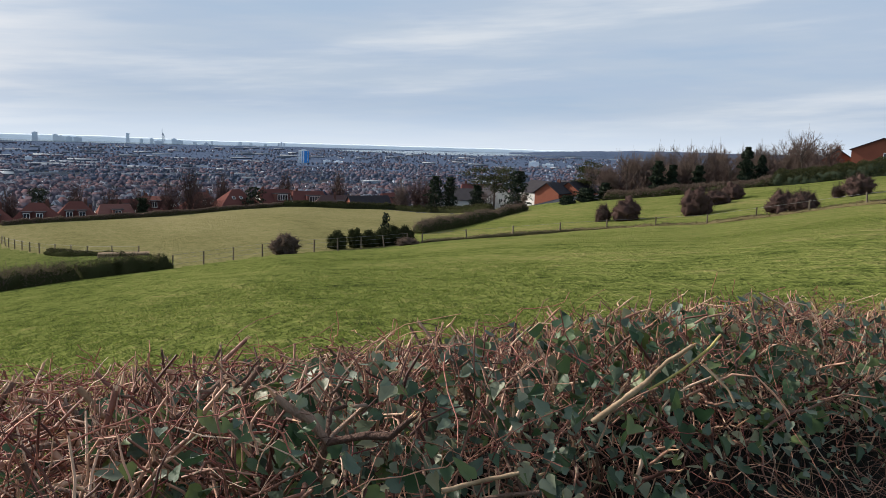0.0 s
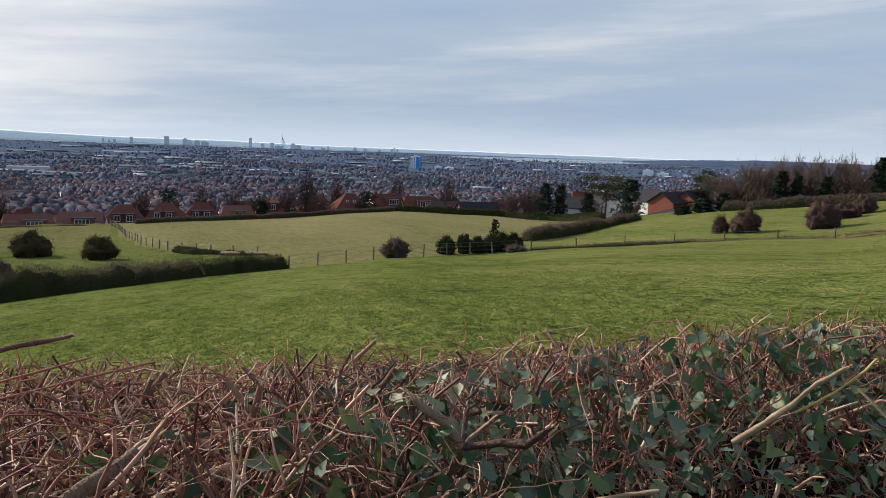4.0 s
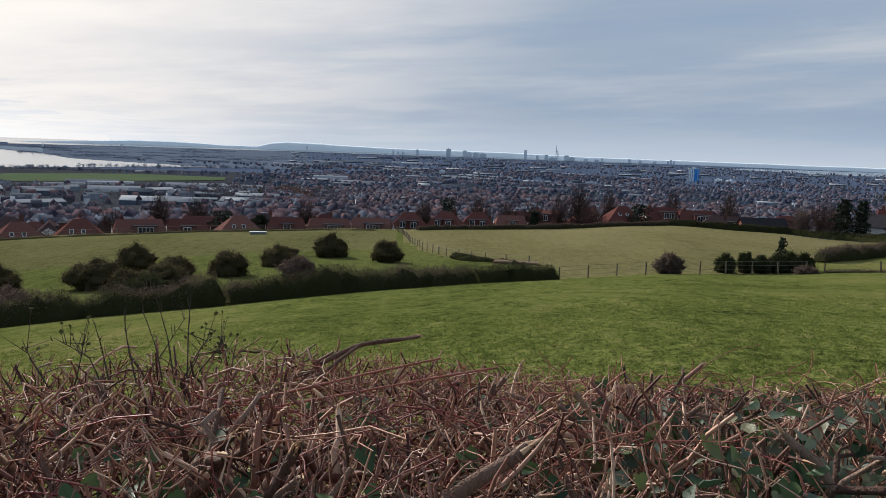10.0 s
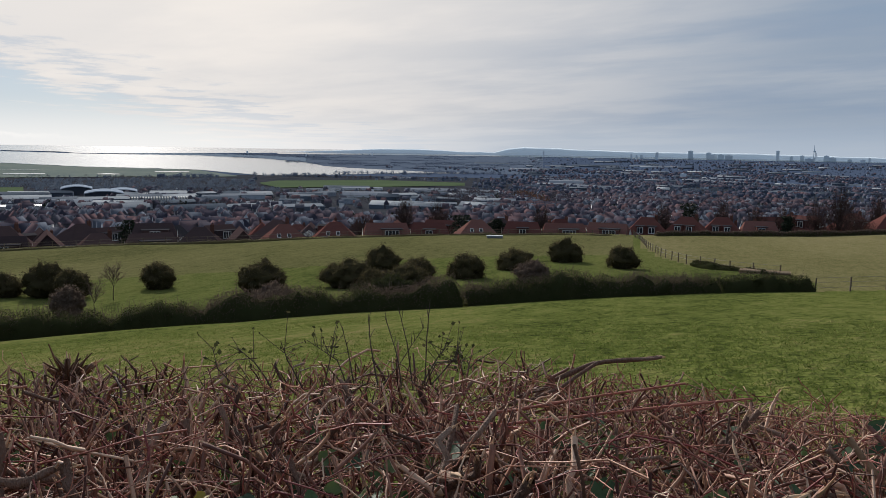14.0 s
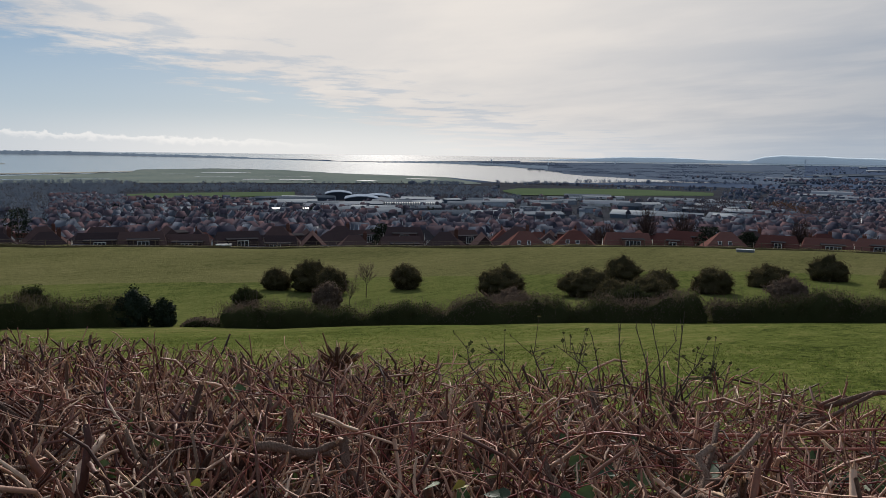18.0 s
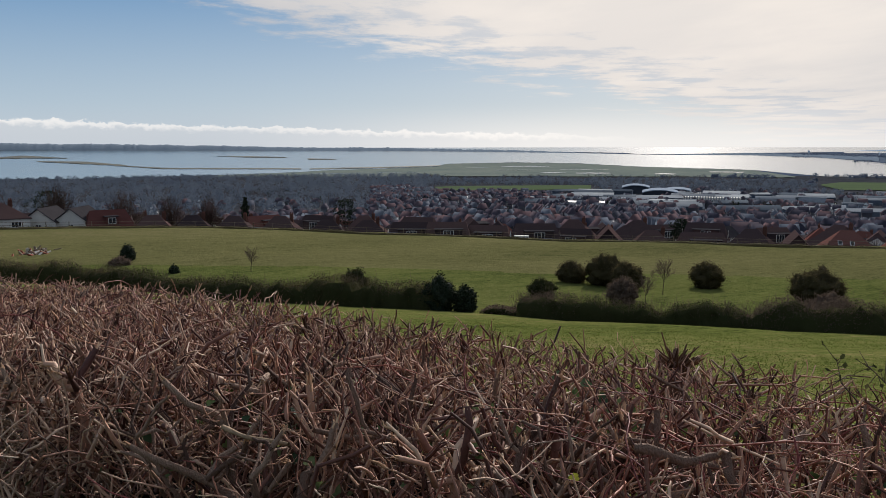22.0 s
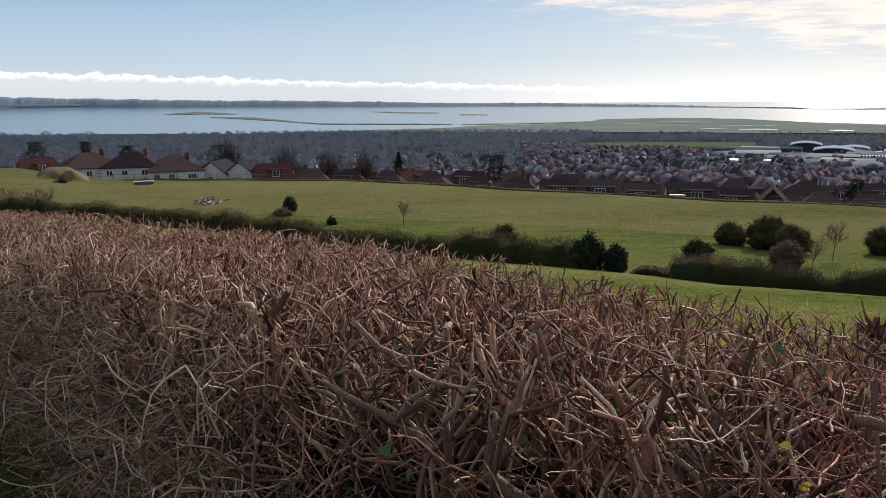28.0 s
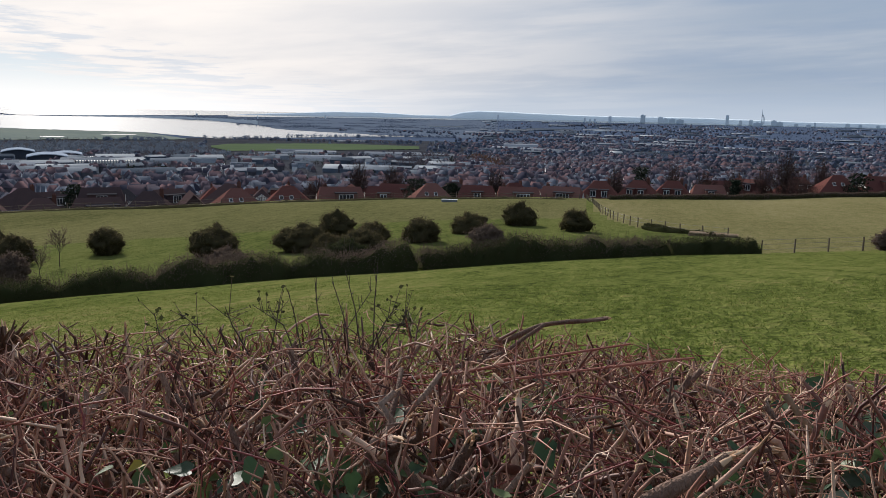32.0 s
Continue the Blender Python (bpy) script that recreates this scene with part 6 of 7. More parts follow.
# ---- the town beyond: more houses than one can count ----
def town_houses(name, a, r, mat_w, mat_r, label, seed, turn, wide=(2.6, 4.4), deep=(2.5, 3.3), shed=False):
    rng = np.random.default_rng(seed)
    n = len(a)
    ar = np.radians(a)
    c = np.stack([-np.sin(ar) * r, np.cos(ar) * r, height(a, r)], -1)
    w, d = rng.uniform(*wide, n), rng.uniform(*deep, n)
    tall = rng.random(n) < 0.7
    ze, zr = np.where(tall, 5.2, 2.8) + rng.uniform(-0.3, 0.3, n), np.where(tall, 8.4, 6.0) + rng.uniform(-0.5, 0.5, n)
    if shed:
        ze, zr = rng.uniform(3.5, 6.0, n), rng.uniform(6.5, 8.0, n)
    th = turn + np.where(rng.random(n) < (0.0 if shed else 0.3), math.pi / 2, 0.0) + rng.normal(0, 0.05, n)
    cx, sx = np.cos(th), np.sin(th)

    def world(x, y, z):
        return np.stack([c[:, 0] + x * cx - y * sx, c[:, 1] + x * sx + y * cx, c[:, 2] + z], -1)

    wv = np.stack([world(sx_ * w, sy * d, zz) for zz in (np.full(n, -2.0), ze) for sx_, sy in ((-1, -1), (1, -1), (1, 1), (-1, 1))] + [world(-w, 0 * w, zr - 0.2), world(w, 0 * w, zr - 0.2)], 1)
    wf = np.array([(0, 1, 5), (0, 5, 4), (1, 2, 6), (1, 6, 5), (2, 3, 7), (2, 7, 6), (3, 0, 4), (3, 4, 7), (5, 6, 9), (7, 4, 8)])
    hip = np.where(rng.random(n) < (0.0 if shed else 0.35), 0.6, 0.0)
    rx = w * (1 - hip) + 0.3
    rv = np.stack([world(sx_ * (w + 0.4), sy * (d + 0.4), ze - 0.3) for sx_, sy in ((-1, -1), (1, -1), (1, 1), (-1, 1))] + [world(-rx, 0 * w, zr), world(rx, 0 * w, zr)], 1)
    rf = np.array([(0, 1, 5), (0, 5, 4), (2, 3, 4), (2, 4, 5), (0, 4, 3), (1, 2, 5)])
    root = tagged(new(name), label, "houses", kind="stuff")
    child("walls", mesh_of("walls", wv.reshape(-1, 3), (wf[None] + np.arange(n)[:, None, None] * 10).reshape(-1, 3), mat_w), root)["kind"] = "stuff"
    child("roofs", mesh_of("roofs", rv.reshape(-1, 3), (rf[None] + np.arange(n)[:, None, None] * 6).reshape(-1, 3), mat_r), root)["kind"] = "stuff"


def scatter(rng, n, a0, a1, r0, r1):
    return rng.uniform(a0, a1, n), np.sqrt(rng.uniform(r0**2, r1**2, n))


def streets(rng, a0, a1, r0, r1, keep=0.8, cell=150.0, plot=11.5, row=22.0):
    """House plots in short parallel streets, block by block."""
    out = []
    for i in range(int(-r1 / cell) - 1, int(r1 / cell) + 2):
        for j in range(int(-r1 / cell) - 1, int(r1 / cell) + 2):
            cx, cy = (i + 0.5 * (j % 2)) * cell, j * cell
            a, r = xy_bearing(cx, cy)
            if not (a0 - 6 < a < a1 + 6 and r0 - cell < r < r1 + cell):
                continue
            t = rng.uniform(0, 3.14)
            u, w = np.meshgrid(np.arange(-cell / 2 + 5, cell / 2 - 3, plot), np.arange(-cell / 2 + 7, cell / 2 - 5, row))
            u, w = u.ravel() + rng.normal(0, 1.0, u.size), w.ravel() + rng.normal(0, 1.2, u.size)
            k = rng.random(u.size) < keep * (rng.uniform(0.45, 1.15) if rng.random() > 0.14 else 0.08)
            u, w = u[k], w[k]
            out.append(np.stack([cx + u * math.cos(t) - w * math.sin(t), cy + u * math.sin(t) + w * math.cos(t), np.full(u.size, t)], -1))
    p = np.concatenate(out)
    a, r = xy_bearing(p[:, 0], p[:, 1])
    k = (a > a0) & (a < a1) & (r > r0) & (r < r1)
    return a[k], r[k], p[k, 2]


def open_ground(a, r):
    """True on the playing field and on the water, where no tree stands."""
    e = np.degrees(np.arctan2(height(a, r) - EYE, r))
    return ((a > 38) & (a < 53.5) & (e > -3.3) & (e < -2.55)) | ((a > 68) & (a < 79.5) & (e > -3.7) & (e < -3.1)) | ((a > 36) & (e > -2.36) & (e < np.interp(a, [36, 41, 47, 50.7, 53, 57], [-1.80, -1.78, -1.58, -1.42, -1.24, -0.9])))


a, r, t = streets(rng, -12, 118, 330, 800, 0.95, 104.0, 8.2, 13.5)
ok = ~((a > 84) & (r > 520) & (rng.random(len(a)) < 0.85)) & (r > r_far(a) + 150) & ~((a > 40) & (a < 68) & (r > 640) & (rng.random(len(a)) < 0.7))
town_houses("distant_houses", a[ok], r[ok], M_WALLS, M_ROOFS, "close suburb of red and grey roofs below the hill", 1, t[ok], (2.1, 3.7), (2.0, 2.8))
a, r, t = streets(rng, -12, 84, 800, 1250, 0.9, 130.0, 10.5, 18.0)
ok = ~((a > 36) & (a < 71) & (rng.random(len(a)) < 0.86)) & ~open_ground(a, r)
town_houses("distant_houses", a[ok], r[ok], M_WALLS, M_ROOFS, "crowded roofs of the lower town", 2, t[ok])
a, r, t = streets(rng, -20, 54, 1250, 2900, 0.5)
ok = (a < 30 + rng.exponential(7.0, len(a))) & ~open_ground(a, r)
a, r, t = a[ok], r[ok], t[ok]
town_houses("distant_houses", a, r, M_HAZEWALLS, M_HAZEROOFS, "far suburb fading into the plain", 3, t)
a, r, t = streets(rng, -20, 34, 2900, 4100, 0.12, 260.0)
town_houses("distant_houses", a, r, M_HAZEWALLS, M_HAZEROOFS, "farthest streets below the city skyline", 4, t)


def wood(name, a, r, size, per, mat, label, seed, flake=0.5, thin=0.55):
    """Trees too many to count: a cluster of small sprays for each crown."""
    rng = np.random.default_rng(seed)
    n = len(a)
    ar = np.radians(a)
    c = np.stack([-np.sin(ar) * r, np.cos(ar) * r, height(a, r)], -1)
    s = size * rng.uniform(0.6, 1.35, n)
    d = rng.normal(size=(n, per, 3))
    d /= np.linalg.norm(d, axis=2, keepdims=True)
    d *= rng.uniform(0.2, 1.0, (n, per, 1)) ** 0.5
    p = c[:, None] + d * s[:, None, None] * (0.9, 0.9, 0.8) + np.stack([0 * s, 0 * s, s * 0.85], -1)[:, None]
    v, f = flakes(p.reshape(-1, 3), (np.repeat(s, per) * flake * rng.uniform(0.6, 1.4, n * per)), rng, thin, 0.35)
    return tagged(new(name, mesh_of(name, v, f, mat)), label, "trees", kind="stuff")


n = 260
a, e = rng.uniform(-20, 56, n), -0.75 - 2.3 * rng.random(n) ** 1.5
ok = ((a < 34) | (e < -2.95)) & ((a > 8) | (rng.random(n) < 0.45))
a, r = a[ok], far_r(e[ok])
town_houses("distant_sheds", a, r, M_HAZEWALLS, M_HAZESHEDS, "long low sheds and works across the plain", 6, np.radians(a) + rng.normal(0, 0.12, len(a)), (10, 46), (6, 12), True)
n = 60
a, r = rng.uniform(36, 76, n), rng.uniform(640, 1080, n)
town_houses("distant_sheds", a, r, M_HAZEWALLS, M_HAZESHEDS, "pale flat sheds of a trading estate", 7, np.radians(a) + rng.normal(0, 0.25, n), (8, 26), (6, 12), True)


def trees(name, n, a0, a1, r0, r1, size, per, mat, label, seed, flake=0.5, thin=0.55, behind=0.0, only=None):
    a, r = scatter(rng, n, a0, a1, r0, r1)
    ok = (r > r_far(a) + behind) & ~open_ground(a, r)
    if only is not None:
        ok &= only(a, r)
    return wood(name, a[ok], r[ok], size, per, mat, label, seed, flake, thin)


trees("garden_trees", 700, -12, 118, 215, 480, 2.6, 150, M_TOWNTREE, "bare garden trees among the houses", 11, 0.42, 0.09, 26)
trees("garden_evergreens", 150, -12, 118, 215, 420, 2.6, 80, M_EVERGREEN, "dark evergreen garden trees among the houses", 12, 0.28, 0.5, 26)
trees("town_trees", 1900, -20, 120, 420, 1250, 3.0, 60, M_TOWNTREE, "bare brown trees across the town", 13, 0.55, 0.07)
trees("town_evergreens", 320, -20, 120, 420, 1250, 3.0, 24, M_EVERGREEN, "dark evergreens across the town", 14, 0.45)
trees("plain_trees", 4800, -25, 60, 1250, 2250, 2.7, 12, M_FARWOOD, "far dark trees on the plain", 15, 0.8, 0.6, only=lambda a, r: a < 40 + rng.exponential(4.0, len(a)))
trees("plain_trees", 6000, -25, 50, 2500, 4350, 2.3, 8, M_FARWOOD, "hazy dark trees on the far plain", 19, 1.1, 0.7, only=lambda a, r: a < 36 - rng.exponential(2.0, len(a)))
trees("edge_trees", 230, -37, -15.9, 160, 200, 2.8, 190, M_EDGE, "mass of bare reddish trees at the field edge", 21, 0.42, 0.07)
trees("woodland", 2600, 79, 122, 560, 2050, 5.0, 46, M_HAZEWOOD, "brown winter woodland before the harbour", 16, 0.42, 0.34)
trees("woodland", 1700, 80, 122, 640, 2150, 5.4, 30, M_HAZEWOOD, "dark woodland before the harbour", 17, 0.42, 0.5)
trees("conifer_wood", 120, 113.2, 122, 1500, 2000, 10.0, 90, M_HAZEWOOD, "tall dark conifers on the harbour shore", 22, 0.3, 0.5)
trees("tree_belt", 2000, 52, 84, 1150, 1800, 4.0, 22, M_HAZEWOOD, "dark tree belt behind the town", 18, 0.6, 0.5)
n = 30
a, e = np.concatenate([rng.normal(33.6, 0.55, n), rng.normal(38.2, 1.2, 60), rng.normal(31.8, 0.8, 24)]), rng.uniform(-4.3, -3.4, n + 84)
r = far_r(e)
wood("park_trees", a[:n], r[:n], 6.5, 90, M_RUST, "large russet bare trees in a park", 23, 0.36, 0.2)
wood("park_trees", a[n:], r[n:], 6.0, 70, M_TOWNTREE, "broad grey-brown bare trees in a park", 24, 0.36, 0.3)
# lines of far trees across the flat land beyond the channel
n = 70
la, le = rng.uniform(34, 56, n), rng.uniform(-1.75, -0.74, n)
a = np.repeat(la, 34) + np.tile(np.linspace(-0.5, 0.5, 34), n) * np.repeat(rng.uniform(0.8, 3.4, n), 34)
e = np.repeat(le, 34) + rng.normal(0, 0.012, n * 34)
r = far_r(e)
ok = ~open_ground(a, r) & (e > np.interp(a, [36, 41, 47, 50.7, 53, 57], [-1.78, -1.76, -1.56, -1.40, -1.22, -0.88]))
wood("tree_line", a[ok], r[ok], 3.0, 9, M_FARWOOD, "hazy lines of trees on the flat land beyond the channel", 28, 0.9, 0.7)
# copses and parks
n = 110
ca, cr = scatter(rng, n, -18, 100, 450, 2100)
a = np.repeat(ca, 24) + rng.normal(0, 1, n * 24) * np.repeat(np.degrees(rng.uniform(14, 45, n) / cr), 24)
r = np.repeat(cr, 24) + rng.normal(0, 22, n * 24)
ok = ~open_ground(a, r) & (r > 420)
a, r = a[ok], r[ok]
half = rng.random(len(a)) < 0.65
wood("copse", a[half], r[half], 4.2, 50, M_TOWNTREE, "copses of bare trees between the streets", 25, 0.55, 0.12)
far = r > 1100
wood("copse", a[~half & far], r[~half & far], 3.6, 26, M_FARWOOD, "hazy dark evergreens on the plain", 27, 0.5, 0.5)
half = half | far
wood("copse", a[~half], r[~half], 3.6, 26, M_EVERGREEN, "dark evergreens between the streets", 26, 0.5, 0.5)
for k, (a0, a1, e) in enumerate([(48.5, 53.8, -2.34), (41, 48, -2.12), (36, 41, -2.02), (95, 122, -2.42), (56, 60, -2.48)]):
    n = 60
    a = rng.uniform(a0, a1, n)
    wood("shore_trees", a, far_r(np.full(n, e)) + rng.uniform(-20, 40, n), 5.5, 26, M_FARWOOD, "dark line of trees on the harbour shore", 30 + k, 0.5)


# ---- warehouses, towers ----
def warehouse(a, e1, e0, px, label, roof=M_METAL, depth=34.0, ribs=0):
    r = float(far_r(e0))
    h = r * (math.tan(radians(e1)) - math.tan(radians(e0)))
    w = px / 1393.0 * r
    root = tagged(new("warehouse"), label, "warehouse", "warehouses on the plain")
    p = at(a, r)
    root.matrix_world = pose(p.x, p.y, p.z, 0, 0, a)
    hw = max(h * 0.45, 3.0)
    child("wall", box("wall", -w / 2, 0, -3, w / 2, depth, hw, M_WALLS), root)
    bm = bmesh.new()
    sec = [(-0.3, hw), (depth * 0.25, hw + (h - hw) * 0.75), (depth * 0.5, h), (depth * 0.75, hw + (h - hw) * 0.75), (depth + 0.3, hw)]
    left = [bm.verts.new((-w / 2 - 0.4, y, z + 0.05)) for y, z in sec]
    right = [bm.verts.new((w / 2 + 0.4, y, z + 0.05)) for y, z in sec]
    for k in range(4):
        bm.faces.new([left[k], right[k], right[k + 1], left[k + 1]])
    bm.faces.new(left[::-1])
    bm.faces.new(right)
    child("roof", bm_mesh("roof", bm, roof), root)
    for k in range(ribs):
        x = -w / 2 + (k + 0.5) * w / ribs
        child("roof_light", box("roof_light", x - w / ribs * 0.22, 1.0, hw + 0.6, x + w / ribs * 0.22, depth * 0.5, h + 0.3, M_RENDER), root)
    return root


SHEDS = [(47.14, -2.98, -3.16, 80, 0), (46.0, -3.08, -3.25, 70, 0), (45.81, -3.40, -3.79, 80, 0), (49.76, -3.5, -3.85, 60, 0), (40.49, -3.1, -3.36, 100, 0), (37.51, -3.15, -3.38, 80, 0), (53.2, -4.18, -4.56, 72, 0), (56.2, -3.5, -3.8, 40, 0), (31.29, -2.3, -2.70, 60, 0), (30.09, -2.60, -2.84, 60, 0), (28.07, -2.64, -2.88, 60, 0), (48.8, -3.22, -3.38, 60, 0), (43.03, -3.6, -3.79, 60, 0),
         (65.9, -3.95, -4.36, 84, 0), (60.75, -3.84, -4.22, 130, 30), (60.3, -3.57, -3.74, 70, 22), (57.5, -3.6, -3.8, 60, 0), (55.97, -3.7, -4.18, 60, 0), (50.47, -3.5, -3.75, 60, 0),
         (29.3, -1.16, -1.29, 80, 0), (36.7, -1.13, -1.23, 60, 0), (25.3, -1.13, -1.23, 80, 0), (30.0, -1.25, -1.33, 140, 0), (32.2, -2.2, -2.36, 70, 0), (28.4, -2.18, -2.34, 80, 0), (21.2, -2.06, -2.2, 66, 0), (20.0, -1.9, -2.02, 90, 0), (12.0, -2.0, -2.1, 60, 0), (33.5, -1.5, -1.6, 90, 0), (22.0, -2.3, -2.4, 70, 0), (17.2, -2.6, -2.72, 50, 0), (43.5, -2.3, -2.4, 50, 0)]
for a, e1, e0, px, ribs in SHEDS:
    warehouse(a, e1, e0, px, "long pale metal-roofed warehouse on the plain", ribs=ribs, depth=30)
warehouse(68.57, -4.24, -4.52, 66, "long greenhouse-like shed with a shining glazed roof", M_SHINY, 20.0)


def arched_shed(a, e1, e0, px, depth=44.0):
    """A great shed under a barrel roof, its curved gable towards the hill."""
    r = float(far_r(e0))
    h = r * (math.tan(radians(e1)) - math.tan(radians(e0)))
    w = px / 1393.0 * r
    root = tagged(new("arched_shed"), "large dark-walled shed under a pale arched roof", "warehouse", "arched sheds")
    p = at(a, r)
    root.matrix_world = pose(p.x, p.y, p.z, 0, 0, a)
    xs = np.linspace(-1, 1, 15)
    arc = [(x * w / 2, h * 0.70 + h * 0.30 * (1 - x * x)) for x in xs]
    bm = bmesh.new()
    front = [bm.verts.new((x, 0, z)) for x, z in arc] + [bm.verts.new((w / 2, 0, -3)), bm.verts.new((-w / 2, 0, -3))]
    bm.faces.new(front)
    side = bmesh.ops.extrude_face_region(bm, geom=bm.faces[:])
    bmesh.ops.translate(bm, vec=(0, depth, 0), verts=[g for g in side["geom"] if isinstance(g, bmesh.types.BMVert)])
    bmesh.ops.recalc_face_normals(bm, faces=bm.faces)
    child("wall", bm_mesh("wall", bm, M_SHEDWALL), root)
    bm = bmesh.new()
    k = 1.03
    near_row = [[bm.verts.new((x * k, y, z + dz)) for x, z in arc] for y, dz in ((-1.5, 0.12), (-1.5, 1.0), (depth + 1.5, 1.0))]
    for q, t in zip(near_row, near_row[1:]):
        for m in range(len(arc) - 1):
            bm.faces.new([q[m], q[m + 1], t[m + 1], t[m]])
    child("roof", bm_mesh("roof", bm, M_ARCHROOF), root)
    return root


arched_shed(65.1, -3.08, -3.62, 46)
arched_shed(63.45, -3.40, -3.98, 58)
arched_shed(62.3, -3.30, -3.72, 44)


def tower(a, e1, e0, px, mat=M_CONCRETE, label="hazy grey tower block on the far city skyline", name="tower_block"):
    r = float(far_r(e0))
    h = r * (math.tan(radians(e1)) - math.tan(radians(e0)))
    w = px / 1393.0 * r
    root = tagged(new(name), label, "tower block", "towers of the far city")
    p = at(a, r)
    root.matrix_world = pose(p.x, p.y, p.z, 0, 0, a)
    child("wall", box("wall", -w / 2, 0, -4, w / 2, w * 0.7, h, mat), root)
    child("roof_plant", box("roof_plant", -w * 0.2, w * 0.2, h, w * 0.15, w * 0.5, h + w * 0.12, M_CONCRETE), root)
    return root, w, h


CITY = [(22.87, -0.07, -0.60, 8), (21.68, -0.18, -0.6, 8), (21.35, -0.28, -0.6, 10), (20.89, -0.30, -0.62, 10), (20.38, -0.32, -0.62, 12), (17.32, 0.04, -0.6, 5), (16.48, -0.31, -0.6, 5), (15.83, -0.25, -0.6, 6), (15.41, -0.43, -0.66, 12), (14.39, -0.24, -0.6, 8), (14.02, -0.35, -0.6, 10), (13.03, -0.43, -0.6, 6), (12.28, -0.45, -0.64, 7),
        (11.91, -0.32, -0.63, 3), (10.01, -0.34, -0.6, 6), (9.28, -0.40, -0.6, 5), (8.28, -0.41, -0.60, 5), (7.38, -0.34, -0.6, 3), (7.19, -0.26, -0.6, 3), (6.99, -0.33, -0.61, 3), (23.28, -1.63, -1.99, 10), (32.99, -0.27, -0.70, 2.5), (26.85, -0.34, -0.70, 3), (26.49, -0.41, -0.7, 3), (26.16, -0.40, -0.7, 4), (25.11, -0.21, -0.7, 5),
        (54.07, -0.60, -0.84, 3), (50.0, -0.70, -0.95, 2), (45.3, -0.55, -0.8, 2.5)]
for row in CITY:
    tower(*row)
_, w, h = block = tower(5.63, -0.80, -1.66, 18, M_BLOCKW, "tall white and blue clad tower block", "tower_block")
for x0, x1 in ((0.05, 0.34), (0.40, 0.5), (-0.16, -0.10)):
    child("blue_panel", box("blue_panel", w * x0, -0.6, 0, w * x1, -0.004, h * 0.99, M_BLOCKB), block[0], label="bright blue cladding")
for k in range(13):
    for m in range(6):
        child("window", box("window", -w * 0.47 + m * w * 0.16, -0.30, 4 + k * h * 0.07, -w * 0.47 + m * w * 0.16 + w * 0.06, -0.012, 4 + k * h * 0.07 + 1.3, M_PANE), block[0])
for a, e1, e0, px in ((4.0, -1.45, -1.70, 12), (3.2, -1.5, -1.70, 16), (-10.9, -1.1, -1.5, 18), (-11.9, -1.25, -1.5, 20), (-13.4, -1.3, -1.52, 8)):
    tower(a, e1, e0, px, M_BLOCKW, "pale low office block on the plain")

# the slender sail-shaped tower on the skyline
r = float(far_r(-0.6))
p = at(15.15, r)
sail = tagged(new("observation_tower"), "slender white sail-shaped observation tower", "tower")
sail.matrix_world = pose(p.x, p.y, p.z, 0, 0, 15)
H = r * (math.tan(radians(0.46)) - math.tan(radians(-0.6)))
zs = np.linspace(0, 1, 9)
v, f = tubes(np.array([[(0, 0, H * z) for z in zs]]), np.array([3.4]), 6, 0.25)
child("mast", mesh_of("mast", v, f, M_CONCRETE), sail)
for s in (1.0, 0.55):
    v, f = tubes(np.array([[(s * 15 * math.sin(math.pi * min(1, z * 1.05)) * (1 - z * 0.3), 0, H * 0.80 * z) for z in zs]]), np.array([2.2]), 5, 0.5)
    child("bow", mesh_of("bow", v, f, M_CONCRETE), sail)
v, f = tubes(np.array([[(0, -9, H * 0.62), (0, 0, H * 0.64), (0, 9, H * 0.62)]]), np.array([4.0]), 6, 1.0)
child("viewing_deck", mesh_of("viewing_deck", v, f, M_CONCRETE), sail)


